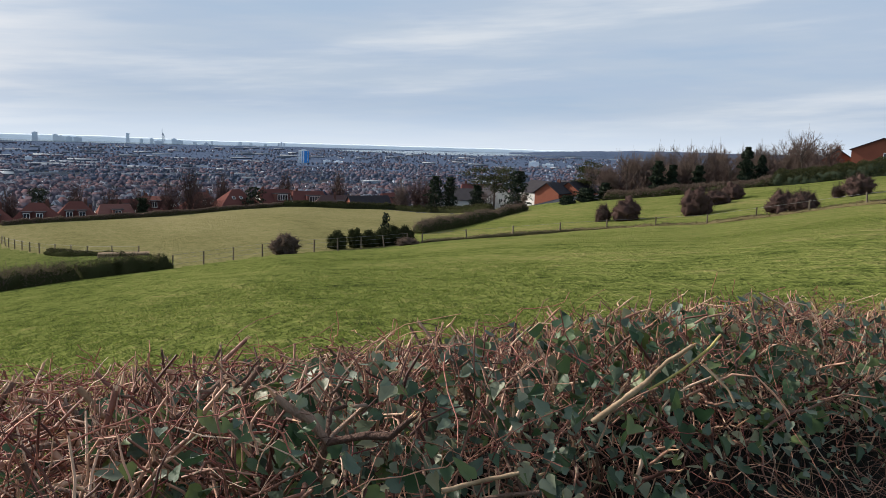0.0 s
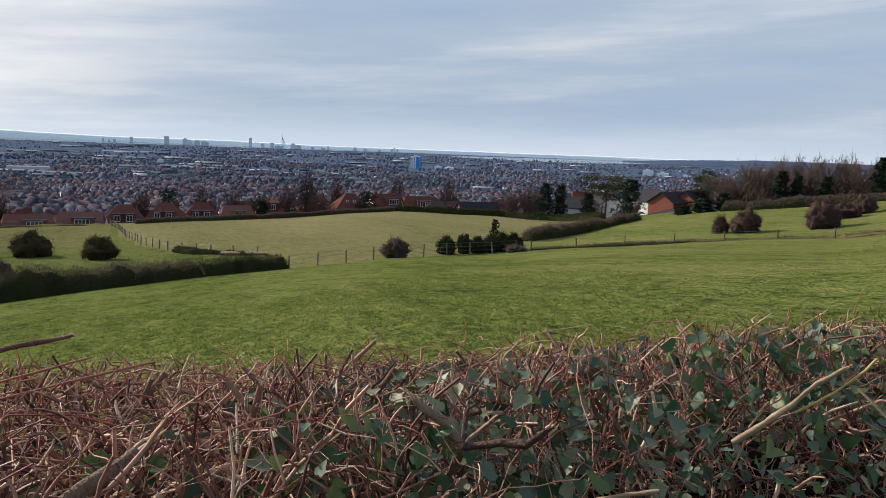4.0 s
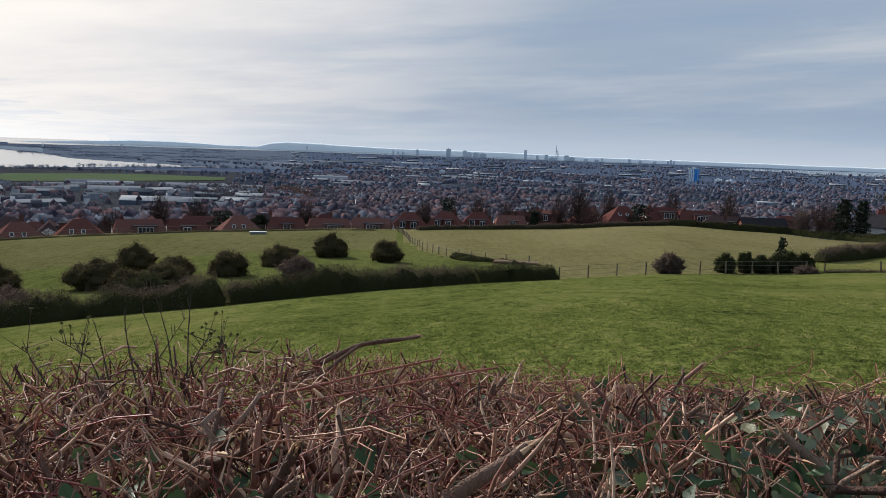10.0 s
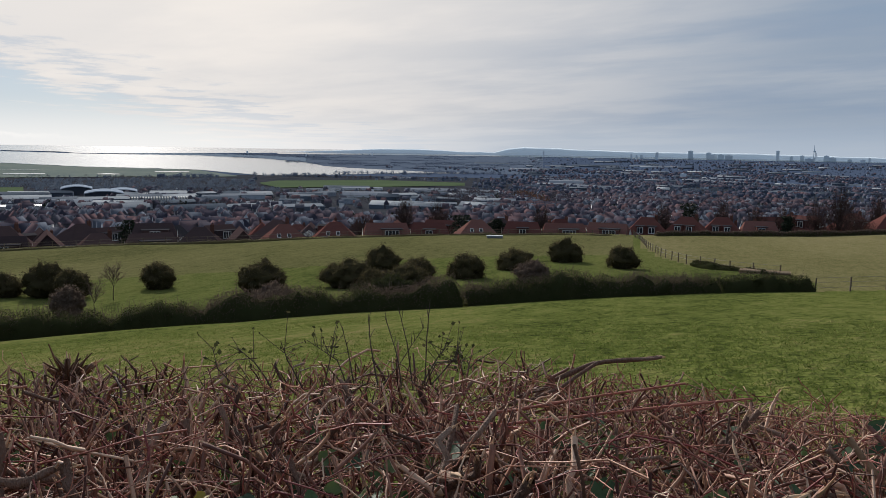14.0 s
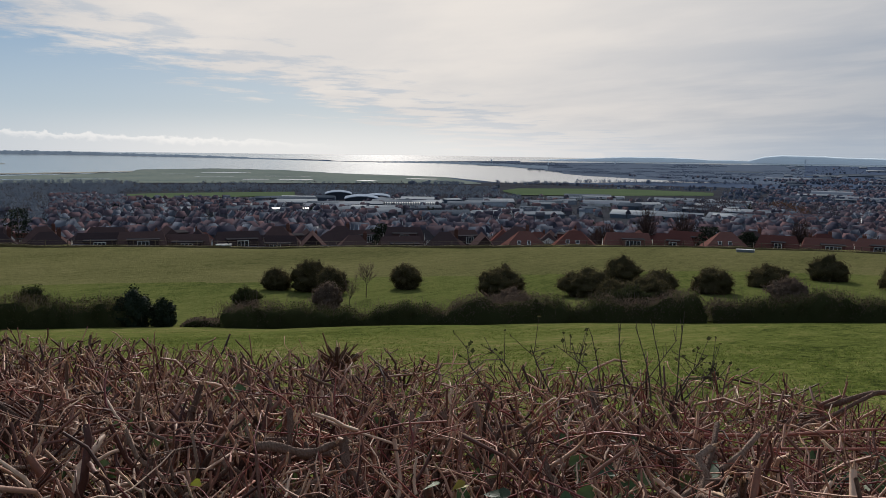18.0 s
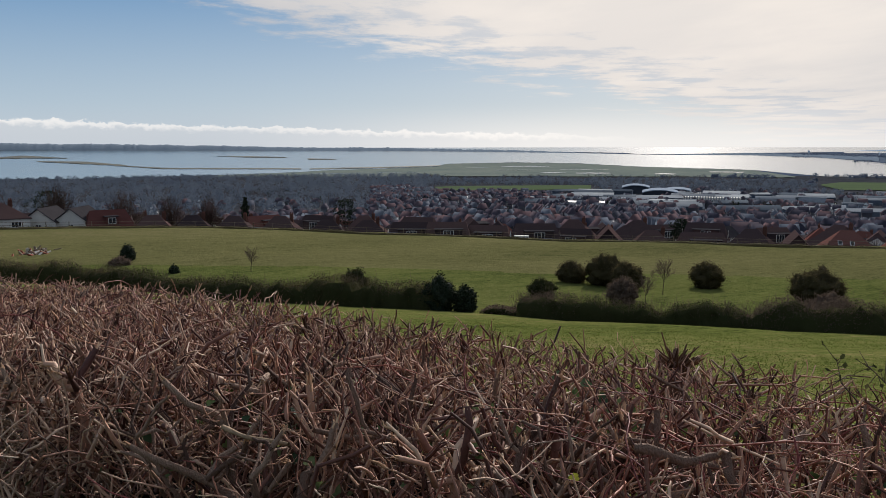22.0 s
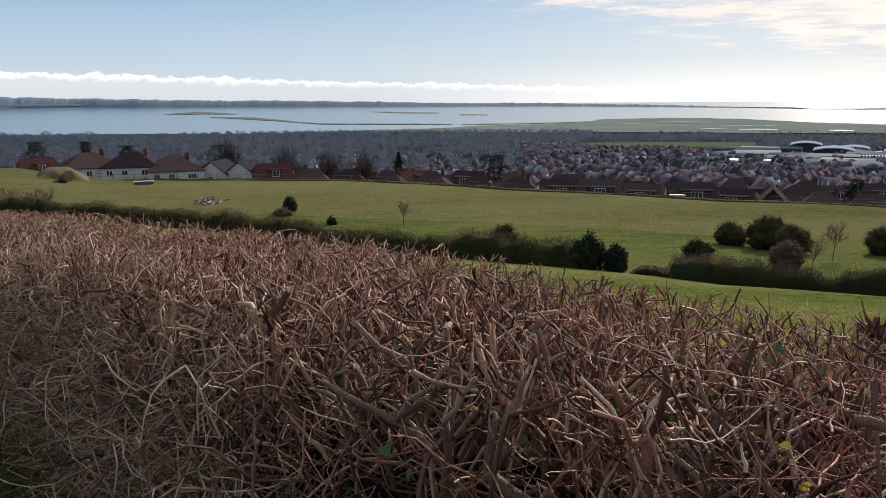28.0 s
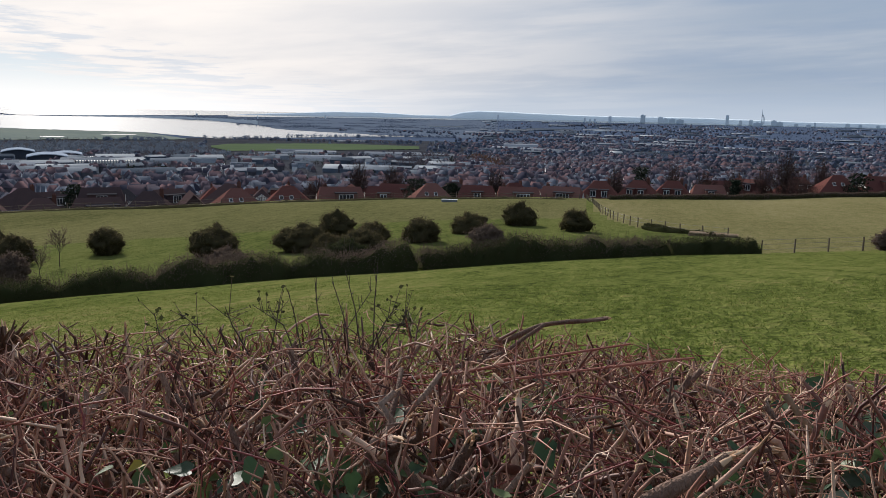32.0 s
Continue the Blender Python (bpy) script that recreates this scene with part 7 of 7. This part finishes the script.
# ---- trees near the field ----
def bare_tree(h, seed, label, spread=0.45, mat=M_BARK, fork=0.3, name="bare_tree", twigs=420, girth=0.022):
    rng = np.random.default_rng(seed)
    root = tagged(new(name), label, "tree")
    trunk = np.array([[0, 0, -0.3]] + [[rng.normal(0, 0.05) * h * z, rng.normal(0, 0.05) * h * z, h * 0.62 * z] for z in (0.25, 0.5, 0.75, 1.0)])
    v, f = tubes(trunk[None], np.array([h * girth]), 7, 0.45)
    child("trunk", mesh_of("trunk", v, f, mat, smooth=True), root)
    n = 13
    st = np.array([trunk[2] + (trunk[4] - trunk[2]) * t for t in np.linspace(0, 1, n)])
    ang = np.arange(n) * 2.4 + rng.uniform(0, 6)
    out = np.stack([np.cos(ang), np.sin(ang), np.full(n, 0)], -1) * spread
    limbs = np.stack([st + (out * t + np.array([0, 0, t * 0.62 - 0.1 * t * t])) * h * 0.5 * rng.uniform(0.7, 1.1, (n, 1)) for t in (0, 0.35, 0.7, 1.0)], 1)
    for k in range(n):
        v, f = tubes(limbs[k : k + 1], np.array([h * girth * 0.42]), 5, 0.3)
        child("limb", mesh_of("limb", v, f, mat), root)
    m = 90
    k, t = rng.integers(0, n, m), rng.uniform(0.3, 1, m)
    s0 = np.array([limbs[i, min(2, int(x * 3))] * (1 - (x * 3) % 1) + limbs[i, min(3, int(x * 3) + 1)] * ((x * 3) % 1) for i, x in zip(k, t * 0.999)])
    d = rng.normal(size=(m, 3)) * 0.5 + out[k] * 1.2 + (0, 0, 0.8)
    d /= np.linalg.norm(d, axis=1, keepdims=True)
    L = h * rng.uniform(0.10, 0.22, m)
    br = np.stack([s0, s0 + d * L[:, None] * 0.5 + rng.normal(size=(m, 3)) * h * 0.01, s0 + d * L[:, None] + (0, 0, 0.02 * h)], 1)
    v, f = tubes(br, np.full(m, h * 0.0042), 3, 0.4)
    k = rng.integers(0, m, twigs)
    s1 = br[k, 1] + (br[k, 2] - br[k, 1]) * rng.uniform(0, 1, (twigs, 1))
    d2 = d[k] + rng.normal(size=(twigs, 3)) * 0.45
    d2 /= np.linalg.norm(d2, axis=1, keepdims=True)
    tw = np.stack([s1, s1 + d2 * h * 0.05, s1 + d2 * h * rng.uniform(0.07, 0.13, (twigs, 1)) + (0, 0, 0.01 * h)], 1)
    v2, f2 = tubes(tw, np.full(twigs, h * 0.0021), 3, 0.5)
    child("crown", mesh_of("crown", np.concatenate([v, v2]), np.concatenate([f, f2 + len(v)]), M_BARE2), root)["kind"] = "stuff"
    return root


def ivy_tree(h, w, seed, label, name="evergreen_tree", conic=0.6, n=5200, mat=M_EVERGREEN, leaf=0.34):
    """A dark evergreen: trunk, and a ragged column of sprays that narrows to the top."""
    rng = np.random.default_rng(seed)
    root = tagged(new(name), label, "tree")
    v, f = tubes(np.array([[(0, 0, -0.3), (0.05, 0, h * 0.5), (0, 0.05, h * 0.96)]]), np.array([h * 0.02]), 6, 0.3)
    child("trunk", mesh_of("trunk", v, f, M_BARK), root)
    z = rng.uniform(0.06, 1.0, n)
    lobes = 1 + 0.28 * np.sin(z * 23 + rng.uniform(0, 6)) + 0.18 * np.sin(z * 51)
    rad = w * 0.5 * (1 - conic * z ** 1.3) * lobes * rng.uniform(0.45, 1.05, n)
    a = rng.uniform(0, 6.28, n)
    rad *= 1 + 0.25 * np.sin(a * 3 + z * 9)
    p = np.stack([np.cos(a) * rad, np.sin(a) * rad, z * h - rad * 0.15], -1)
    v, f = flakes(p, rng.uniform(0.6, 1.4, n) * leaf, rng, 0.6)
    child("crown", mesh_of("crown", v, f, mat), root)["kind"] = "stuff"
    return root


def pine(h, w, seed, label):
    rng = np.random.default_rng(seed)
    root = tagged(new("pine_tree"), label, "tree")
    v, f = tubes(np.array([[(0, 0, -0.3), (0.2, 0, h * 0.4), (-0.1, 0.2, h * 0.8)]]), np.array([h * 0.024]), 7, 0.5)
    child("trunk", mesh_of("trunk", v, f, M_BARK), root)
    cs = np.stack([rng.normal(0, w * 0.26, 22), rng.normal(0, w * 0.22, 22), h * rng.uniform(0.5, 0.97, 22)], -1)
    k = rng.integers(0, 22, 5200)
    p = cs[k] + rng.normal(size=(5200, 3)) * (w * 0.11, w * 0.11, h * 0.028)
    v, f = flakes(p, rng.uniform(0.25, 0.5, 5200), rng, 0.5)
    child("crown", mesh_of("crown", v, f, M_DARKHEDGE), root)["kind"] = "stuff"
    lb = np.stack([np.zeros((22, 3)) + (0, 0, 1) * cs[:, 2:3] * 0.86, cs * (0.5, 0.5, 0.95), cs], 1)
    for j in range(22):
        v, f = tubes(lb[j : j + 1], np.array([h * 0.006]), 4, 0.5)
        child("limb", mesh_of("limb", v, f, M_BARK), root)
    return root


def stand(root, a, r, turn=0.0, lift=0.0):
    p = at(a, r, lift)
    root.matrix_world = pose(p.x, p.y, p.z, 0, 0, turn)
    return root


BT = [stand(bare_tree(h, 300 + k, "tall bare tree with fine reddish twigs at the field edge", sp), a, r) for k, (a, r, h, sp) in enumerate([(-22.4, 162, 8.2, 0.42), (-27.6, 172, 8.8, 0.5), (-16.4, 176, 6.6, 0.4), (-25.0, 170, 6.8, 0.42)])]
rng = np.random.default_rng(41)
for k, (a, r) in enumerate([(-15.2, 188), (-17.6, 168), (-18.6, 180), (-19.6, 170), (-20.4, 182), (-21.4, 168), (-23.6, 176), (-24.3, 162), (-26.4, 172), (-28.8, 162), (-29.6, 180), (-30.4, 164), (-31.2, 186), (-33.2, 196), (-34.6, 200), (-13.0, 215), (-9.6, 230), (2.2, 240), (-1.6, 232), (-5.4, 226), (9.8, 262), (11.6, 270), (13.4, 264), (14.4, 268), (15.4, 262), (16.0, 270), (-7.8, 205), (24.0, 236), (100.0, 215), (97.0, 212), (94.5, 208)]):
    p = at(a, r)
    copy_thing(BT[k % 4], pose(p.x, p.y, p.z, 0, 0, rng.uniform(0, 360)) @ Matrix.Diagonal((1, 1, 1, 1)))


def rise_to(a, r, top):
    """Height of a thing at bearing a and distance r whose tip stands at elevation top."""
    return r * math.tan(radians(top)) + EYE - float(height(a, r))


def brush_tree(h, w, seed, label, mat, n=260, name="bare_tree"):
    """A leafless crown: many thin upright stems that fan out from a short trunk."""
    rng = np.random.default_rng(seed)
    root = tagged(new(name), label, "tree", "bare trees at the field edge")
    v, f = tubes(np.array([[(0, 0, -0.4), (0.04 * w, 0, h * 0.3), (0, 0.05 * w, h * 0.7)]]), np.array([h * 0.014]), 6, 0.3)
    child("trunk", mesh_of("trunk", v, f, M_BARK), root)
    d = rng.normal(size=(n, 3))
    d[:, 2] = np.abs(d[:, 2])
    d /= np.linalg.norm(d, axis=1, keepdims=True)
    s = rng.uniform(0.65, 1.0, (n, 1)) * (1 + 0.14 * np.sin(np.arctan2(d[:, 1:2], d[:, 0:1]) * 4 + seed))
    end = d * s * (w * 0.5, w * 0.5, h * 0.58) + (0, 0, h * 0.38)
    st = np.stack([rng.normal(0, 0.03 * w, n), rng.normal(0, 0.03 * w, n), h * rng.uniform(0.08, 0.5, n)], -1)
    mid_p = st + (end - st) * 0.5 + rng.normal(size=(n, 3)) * 0.03 * h - (0, 0, 0.03 * h)
    stems = np.stack([st, mid_p, end], 1)
    v1, f1 = tubes(stems, np.full(n, 0.032), 3, 0.4)
    m = n * 3
    k, t = rng.integers(0, n, m), rng.uniform(0.25, 1, (m, 1))
    a0 = mid_p[k] + (end - mid_p)[k] * t
    d2 = (end - mid_p)[k] / h * 2 + rng.normal(size=(m, 3)) * 0.4 + (0, 0, 0.35)
    d2 /= np.linalg.norm(d2, axis=1, keepdims=True)
    L = h * rng.uniform(0.06, 0.15, (m, 1))
    v2, f2 = tubes(np.stack([a0, a0 + d2 * L], 1), np.full(m, 0.02), 3, 0.5)
    child("crown", mesh_of("crown", np.concatenate([v1, v2]), np.concatenate([f1, f2 + len(v1)]), mat), root)["kind"] = "stuff"
    return root


BRUSH = [brush_tree(8.0, w, 500 + k, lab, m) for k, (w, lab, m) in enumerate([(4.6, "slender pale bare birch at the field edge", M_BARE2), (6.0, "bare brown tree in a close stand", M_BARE2), (5.0, "bare grey-brown tree in a close stand", M_THORN), (9.0, "broad bare reddish crown behind the meadow", M_THORN), (7.0, "bare brown crown behind the meadow", M_BARE)])]
BW = [4.6, 6.0, 5.0, 9.0, 7.0]
used = set()


def put_brush(k, a, r, top, width=None):
    h = rise_to(a, r, top)
    s = h / 8.0
    x = (width or BW[k] * s) / BW[k]
    p = at(a, r)
    m = pose(p.x, p.y, p.z, 0, 0, float(rng.uniform(0, 360))) @ Matrix.Diagonal((x, x, s, 1))
    if k in used:
        copy_thing(BRUSH[k], m)
    else:
        used.add(k)
        BRUSH[k].matrix_world = m


for a, r, top, width, k in ((12.4, 228, -3.5, 10.5, 3), (14.7, 228, -3.25, 6.5, 3), (18.5, 232, -3.45, 7.5, 4), (13.4, 238, -3.4, 8, 4), (-1.4, 225, -2.5, 5.5, 0), (-2.6, 222, -2.6, 7, 3), (-3.4, 228, -2.8, 6, 3), (16.6, 240, -3.7, 7, 3), (20.6, 226, -4.3, 6, 4), (6.9, 252, -3.4, 6, 4), (3.2, 256, -3.3, 7, 4), (-7.2, 206, -3.2, 3.6, 1), (11.2, 246, -3.6, 6, 4), (24.5, 232, -4.6, 6, 4), (28.6, 226, -5.2, 6, 3), (-10.3, 178, -3.1, 3.4, 1),
                           (46.0, 232, -5.1, 9, 3), (40.5, 240, -4.9, 9, 4), (43.0, 250, -4.7, 8, 4), (33.0, 232, -5.0, 7, 4), (98.0, 205, -4.5, 7, 4), (101.0, 210, -4.2, 8, 4), (95.5, 208, -4.6, 7, 4), (105.0, 222, -3.8, 8, 4), (108.5, 226, -3.6, 8, 3)):
    put_brush(k, a, r, top, width)
for k in range(170):
    a = -15.9 - 15.0 * (k + rng.random()) / 170
    r = rng.uniform(164, 182)
    put_brush(int(rng.integers(0, 3)), a, r, np.interp(-a, [15.6, 17, 19.5, 22, 25, 27, 29, 31], [-1.5, -0.8, -0.7, -0.5, -0.5, -0.1, 0.25, 0.2]) - rng.uniform(0, 1.1))
for k, (a, r, top, w, c) in enumerate([(-19.6, 160, -0.72, 3.0, 0.5), (-20.55, 161, -0.97, 2.2, 0.5), (-22.3, 160, -0.95, 2.4, 0.5), (-25.35, 158, 0.40, 3.0, 0.6), (-26.3, 160, -0.10, 2.8, 0.8), (-3.85, 205, -2.3, 4.6, 0.45), (-4.9, 206, -2.35, 4.4, 0.45), (-9.8, 186, -1.75, 5.6, 0.5), (-6.9, 200, -2.85, 3.6, 0.4), (-14.7, 160, -2.8, 3.8, 0.3), (16.5, 224, -4.25, 3.0, 0.25), (9.1, 236, -3.42, 6.8, 0.4), (22.8, 232, -3.6, 6.0, 0.35), (-13.4, 158, -3.4, 2.6, 0.3), (36.2, 196, -5.2, 5.0, 0.35), (38.8, 214, -4.9, 7.0, 0.35), (86.0, 240, -4.0, 8, 0.3), (62.0, 214, -5.3, 6, 0.3), (105.5, 250, -3.0, 12, 0.3), (93.0, 232, -3.8, 4, 0.8), (-16.0, 160, -2.4, 2.6, 0.5), (111.5, 240, -2.9, 8, 0.5), (114.0, 245, -2.6, 7, 0.6), (117.0, 250, -2.5, 8, 0.5)]):
    stand(ivy_tree(rise_to(a, r, top), w, 340 + k, "dark dense evergreen tree by the houses", conic=c, n=3400, leaf=0.42), a, r)
t = ivy_tree(rise_to(-0.3, 95, -5.1), 1.5, 369, "narrow spiky conifer in the row of bushes", "small_conifer", 0.55, 700, leaf=0.26)
stand(t, -0.3, 95)
stand(pine(rise_to(-8.1, 208, -1.3), 11, 370, "broad dark pine with layered crown"), -8.1, 208)
stand(pine(rise_to(-14.9, 200, -0.98), 8, 371, "green pine behind brick houses"), -14.9, 200)
hedge_row("boundary_hedge", [(-16, 158), (-19, 156), (-22, 154), (-25, 152), (-27.5, 151)], 2.6, 1.7, M_BROWNHEDGE, "dark shrubs under the trees at the field edge", 401, 130, 0.28)
hedge_row("boundary_hedge", [(-27, 151), (-29, 149), (-31, 147), (-33.5, 145), (-36, 142)], 3.0, 2.3, M_DARKHEDGE, "dark clipped hedge before the brick houses", 402, 330, 0.24, core=M_EVERGREEN)
hedge_row("boundary_hedge", [(7, 222), (3, 216), (-1, 212), (-5, 200), (-8, 182)], 1.6, 1.6, M_DARKHEDGE, "low dark hedge at the far side of the meadow", 403, 80, 0.3)
hedge_row("boundary_hedge", [(25, 187), (22, 193), (18, 202), (14, 212), (10, 218), (7, 222)], 1.4, 1.1, M_BROWNHEDGE, "low scrubby boundary hedge of the meadow", 404, 70, 0.3)
for k, (a, e) in enumerate([(63.2, -10.6), (64.4, -11.6), (92.8, -9.1)]):
    p = spot(a, e)
    t = bare_tree((3.6, 3.0, 3.2)[k], 380 + k, "small bare sapling by the field hedge", 0.4, twigs=260, girth=0.012)
    t.matrix_world = Matrix.Translation(p)


# ---- fences ----
def fence(name, pts, gap, h, label, wires=(0.35, 0.7, 1.0), rail=False, seed=1, thick=0.055):
    rng = np.random.default_rng(seed)
    line = np.array([at(a, r) for a, r in pts])
    cum = np.r_[0, np.cumsum(np.linalg.norm(np.diff(line[:, :2], axis=0), axis=1))]
    root = tagged(new(name), label, "fence")
    me = box("post", -thick, -thick, -0.3, thick, thick, h, M_POST, 0.015)
    s = np.arange(0, cum[-1], gap)
    x, y = np.interp(s, cum, line[:, 0]), np.interp(s, cum, line[:, 1])
    z = ground_z(x, y)
    for px, py, pz in zip(x, y, z):
        child("post", me, root, pose(px, py, pz, rng.normal(0, 2.5), rng.normal(0, 2.5), rng.uniform(0, 90)))
    for wz in wires:
        v, f = tubes(np.stack([x, y, z + wz * h], -1)[None], np.array([0.03 if rail else 0.012]), 4, 1.0)
        child("rail" if rail else "wire", mesh_of("wire", v, f, M_POST if rail else M_WIRE), root)


fence("wire_fence", [mid(a) for a in (14.6, 12, 9.5, 7, 4, 0.5, -3)], 3.2, 1.35, "post and wire fence along the pasture", seed=1, thick=0.06)
fence("wire_fence", [mid(a) for a in (-3, -6, -10, -14, -18, -23, -28, -33, -38)], 6.0, 1.25, "sparse post and wire fence across the slope", (0.9,), seed=2, thick=0.07)
fence("field_fence", [(a, float(r_far(a)) + 1.5) for a in range(27, 118, 3)], 4.0, 1.25, "weathered post and rail fence at the foot of the field", (0.5, 0.92), True, 3, 0.06)
fence("field_fence", [(26.5, 186), (26.0, 165), (25.5, 140), (24.5, 120), (23.0, 108), (20.0, 98), (16.0, 92)], 3.6, 1.2, "old fence dividing pasture and meadow", (0.5, 0.9), False, 4, 0.06)
hedge_row("bank", [(22.4, 104), (21, 99), (19, 95), (17.6, 92)], 0.9, 0.7, M_DARKHEDGE, "low dark hedge bank along the track", 411, 90)

hedge_row("grass_strip", [mid(a, 0.3) for a in (-3, -6, -10, -14, -18, -23, -28, -33, -37)], 0.9, 0.34, M_STRAW, "strip of long dead grass along the fence", 431, 40, 0.14, 0.6, core=M_STRAW)
hedge_row("grass_strip", [(a, float(r_far(a)) + 0.4) for a in range(28, 116, 4)], 0.8, 0.4, M_STRAW, "strip of long dead grass under the field fence", 432, 24, 0.16, 0.6, core=M_STRAW)
# ---- things lying in the fields ----
rng = np.random.default_rng(51)
heap = tagged(new("log_stack"), "stacked brown logs by the meadow track", "logs")
heap.location = spot(17.7, -8.3)
for k in range(9):
    y, z = (k % 5) * 0.32 - 0.6, 0.15 + (k // 5) * 0.27
    v, f = tubes(np.array([[(-2.6 + rng.normal(0, 0.2), y, z), (0, y + rng.normal(0, 0.05), z), (2.6, y, z)]]), np.array([0.15]), 8, 0.9)
    child("log", mesh_of("log", v, f, M_PALE, smooth=True), heap, pose(0, 0, 0, 0, 0, 17))
pile = tagged(new("rubble_heap"), "heap of broken timber and rubble in the pasture", "debris")
pile.location = spot(106.4, -7.1)
for k in range(46):
    s = rng.uniform(0.15, 0.5)
    p = rng.normal(size=3) * (1.5, 1.0, 0.0)
    m = pose(p[0], p[1], 0.12 + max(0, 0.7 - 0.35 * np.hypot(p[0], p[1])) * rng.random(), *rng.uniform(-60, 60, 3))
    child("piece", box("piece", -s * 1.6, -s * 0.4, -0.08, s * 1.6, s * 0.4, 0.08, (M_POST, M_RENDER, M_BRICK, M_STEM)[k % 4], 0.02), pile, m)


def trough(a, e, w, label, mat=M_RENDER):
    root = tagged(new("water_trough"), label, "trough")
    p = spot(a, e)
    root.matrix_world = pose(p.x, p.y, p.z, 0, 0, a)
    child("body", box("body", -w / 2, -0.35, 0.12, w / 2, 0.35, 0.62, mat, 0.05), root)
    child("rim", box("rim", -w / 2 - 0.06, -0.41, 0.60, w / 2 + 0.06, 0.41, 0.68, M_FRAME, 0.02), root)
    for x in (-w * 0.35, w * 0.35):
        child("foot", box("foot", x - 0.12, -0.3, -0.15, x + 0.12, 0.3, 0.13, M_POST), root)


trough(36.4, -6.62, 3.2, "pale trough in the pasture", M_METAL)
trough(73.2, -6.98, 3.0, "white trough by the field fence", M_FRAME)
trough(110.6, -5.62, 3.4, "grey trough on the slope", M_METAL)
trough(106.0, -5.24, 2.4, "grey trough by the fence", M_METAL)


# ---- the earth bank and hedge beyond the lower pasture ----
rng = np.random.default_rng(61)
bm = bmesh.new()
bmesh.ops.create_grid(bm, x_segments=28, y_segments=16, size=1.0)
c = at(115.5, 168)
turn = Matrix.Rotation(radians(116.2), 4, "Z")
for v in bm.verts:
    x, y = v.co.x * 4.6, v.co.y * 5
    k = max(0.0, 1 - (x / 4.6) ** 2) * max(0.0, 1 - (y / 5) ** 2)
    p = turn @ Vector((x, y, 0)) + Vector((c.x, c.y, 0))
    v.co = Vector((p.x, p.y, float(ground_z(p.x, p.y)) - 0.1 + 2.1 * k ** 0.8 + 0.25 * noise.noise(Vector((x, y, 0)) * 0.5) * (k > 0.05)))
me = bm_mesh("earth_bank", bm, M_STRAW)
me.polygons.foreach_set("use_smooth", np.ones(len(me.polygons), bool))
tagged(new("earth_bank", me), "rough brown earth bank beside the white houses", "bank", kind="structure")
hedge_row("boundary_hedge", [(115.2, 182), (116.4, 184), (118, 186), (120, 188), (122, 190)], 1.8, 1.9, M_DARKHEDGE, "row of dark clipped shrubs at the field's end", 421, 120, 0.22, 0.5)
hedge_row("boundary_hedge", [(114.9, 176), (115.0, 166), (115.6, 156)], 1.3, 1.4, M_BROWNHEDGE, "short brown hedge running down to the pasture", 422, 110, 0.2)
for k, (a, r) in enumerate([(117.4, 118), (118.8, 120), (116.6, 117)]):
    t = bare_tree(3.4, 430 + k, "small bare tree standing in the field hedge", 0.45, twigs=300, girth=0.014)
    t.matrix_world = Matrix.Translation(at(a, r))


# ---- tussocks in the pasture ----
rng = np.random.default_rng(77)
n = 60000
a, r = rng.uniform(-40, 104, n), 5 + 46 * rng.random(n) ** 1.2
ok = r < r_mid(a) - 2
a, r = a[ok], r[ok]
n = len(a)
ar = np.radians(a)
x, y = -np.sin(ar) * r, np.cos(ar) * r
clump_n = np.sin(x * 0.9 + np.sin(y * 0.7)) * np.sin(y * 1.1 + np.cos(x * 0.5))
keep = rng.random(n) < 0.6 + 0.3 * (clump_n > 0.2)
x, y = x[keep], y[keep]
n = len(x)
base = np.stack([x, y, ground_z(x, y) - 0.02], -1)
verts = []
for b in range(4):
    th = rng.uniform(0, 6.28, n)
    side = np.stack([np.cos(th), np.sin(th), 0 * th], -1) * rng.uniform(0.008, 0.02, n)[:, None]
    lean = np.stack([rng.normal(0, 0.05, n), rng.normal(0, 0.05, n), rng.uniform(0.02, 0.055, n)], -1)
    off = rng.normal(0, 0.05, (n, 3)) * (1, 1, 0)
    verts += [base + off - side, base + off + side, base + off + lean]
v = np.stack(verts, 1).reshape(-1, 3)
tagged(new("grass_tufts", mesh_of("grass_tufts", v, np.arange(len(v)).reshape(-1, 3), M_GRASS)), "short tufts of grass across the pasture", "grass", kind="stuff")
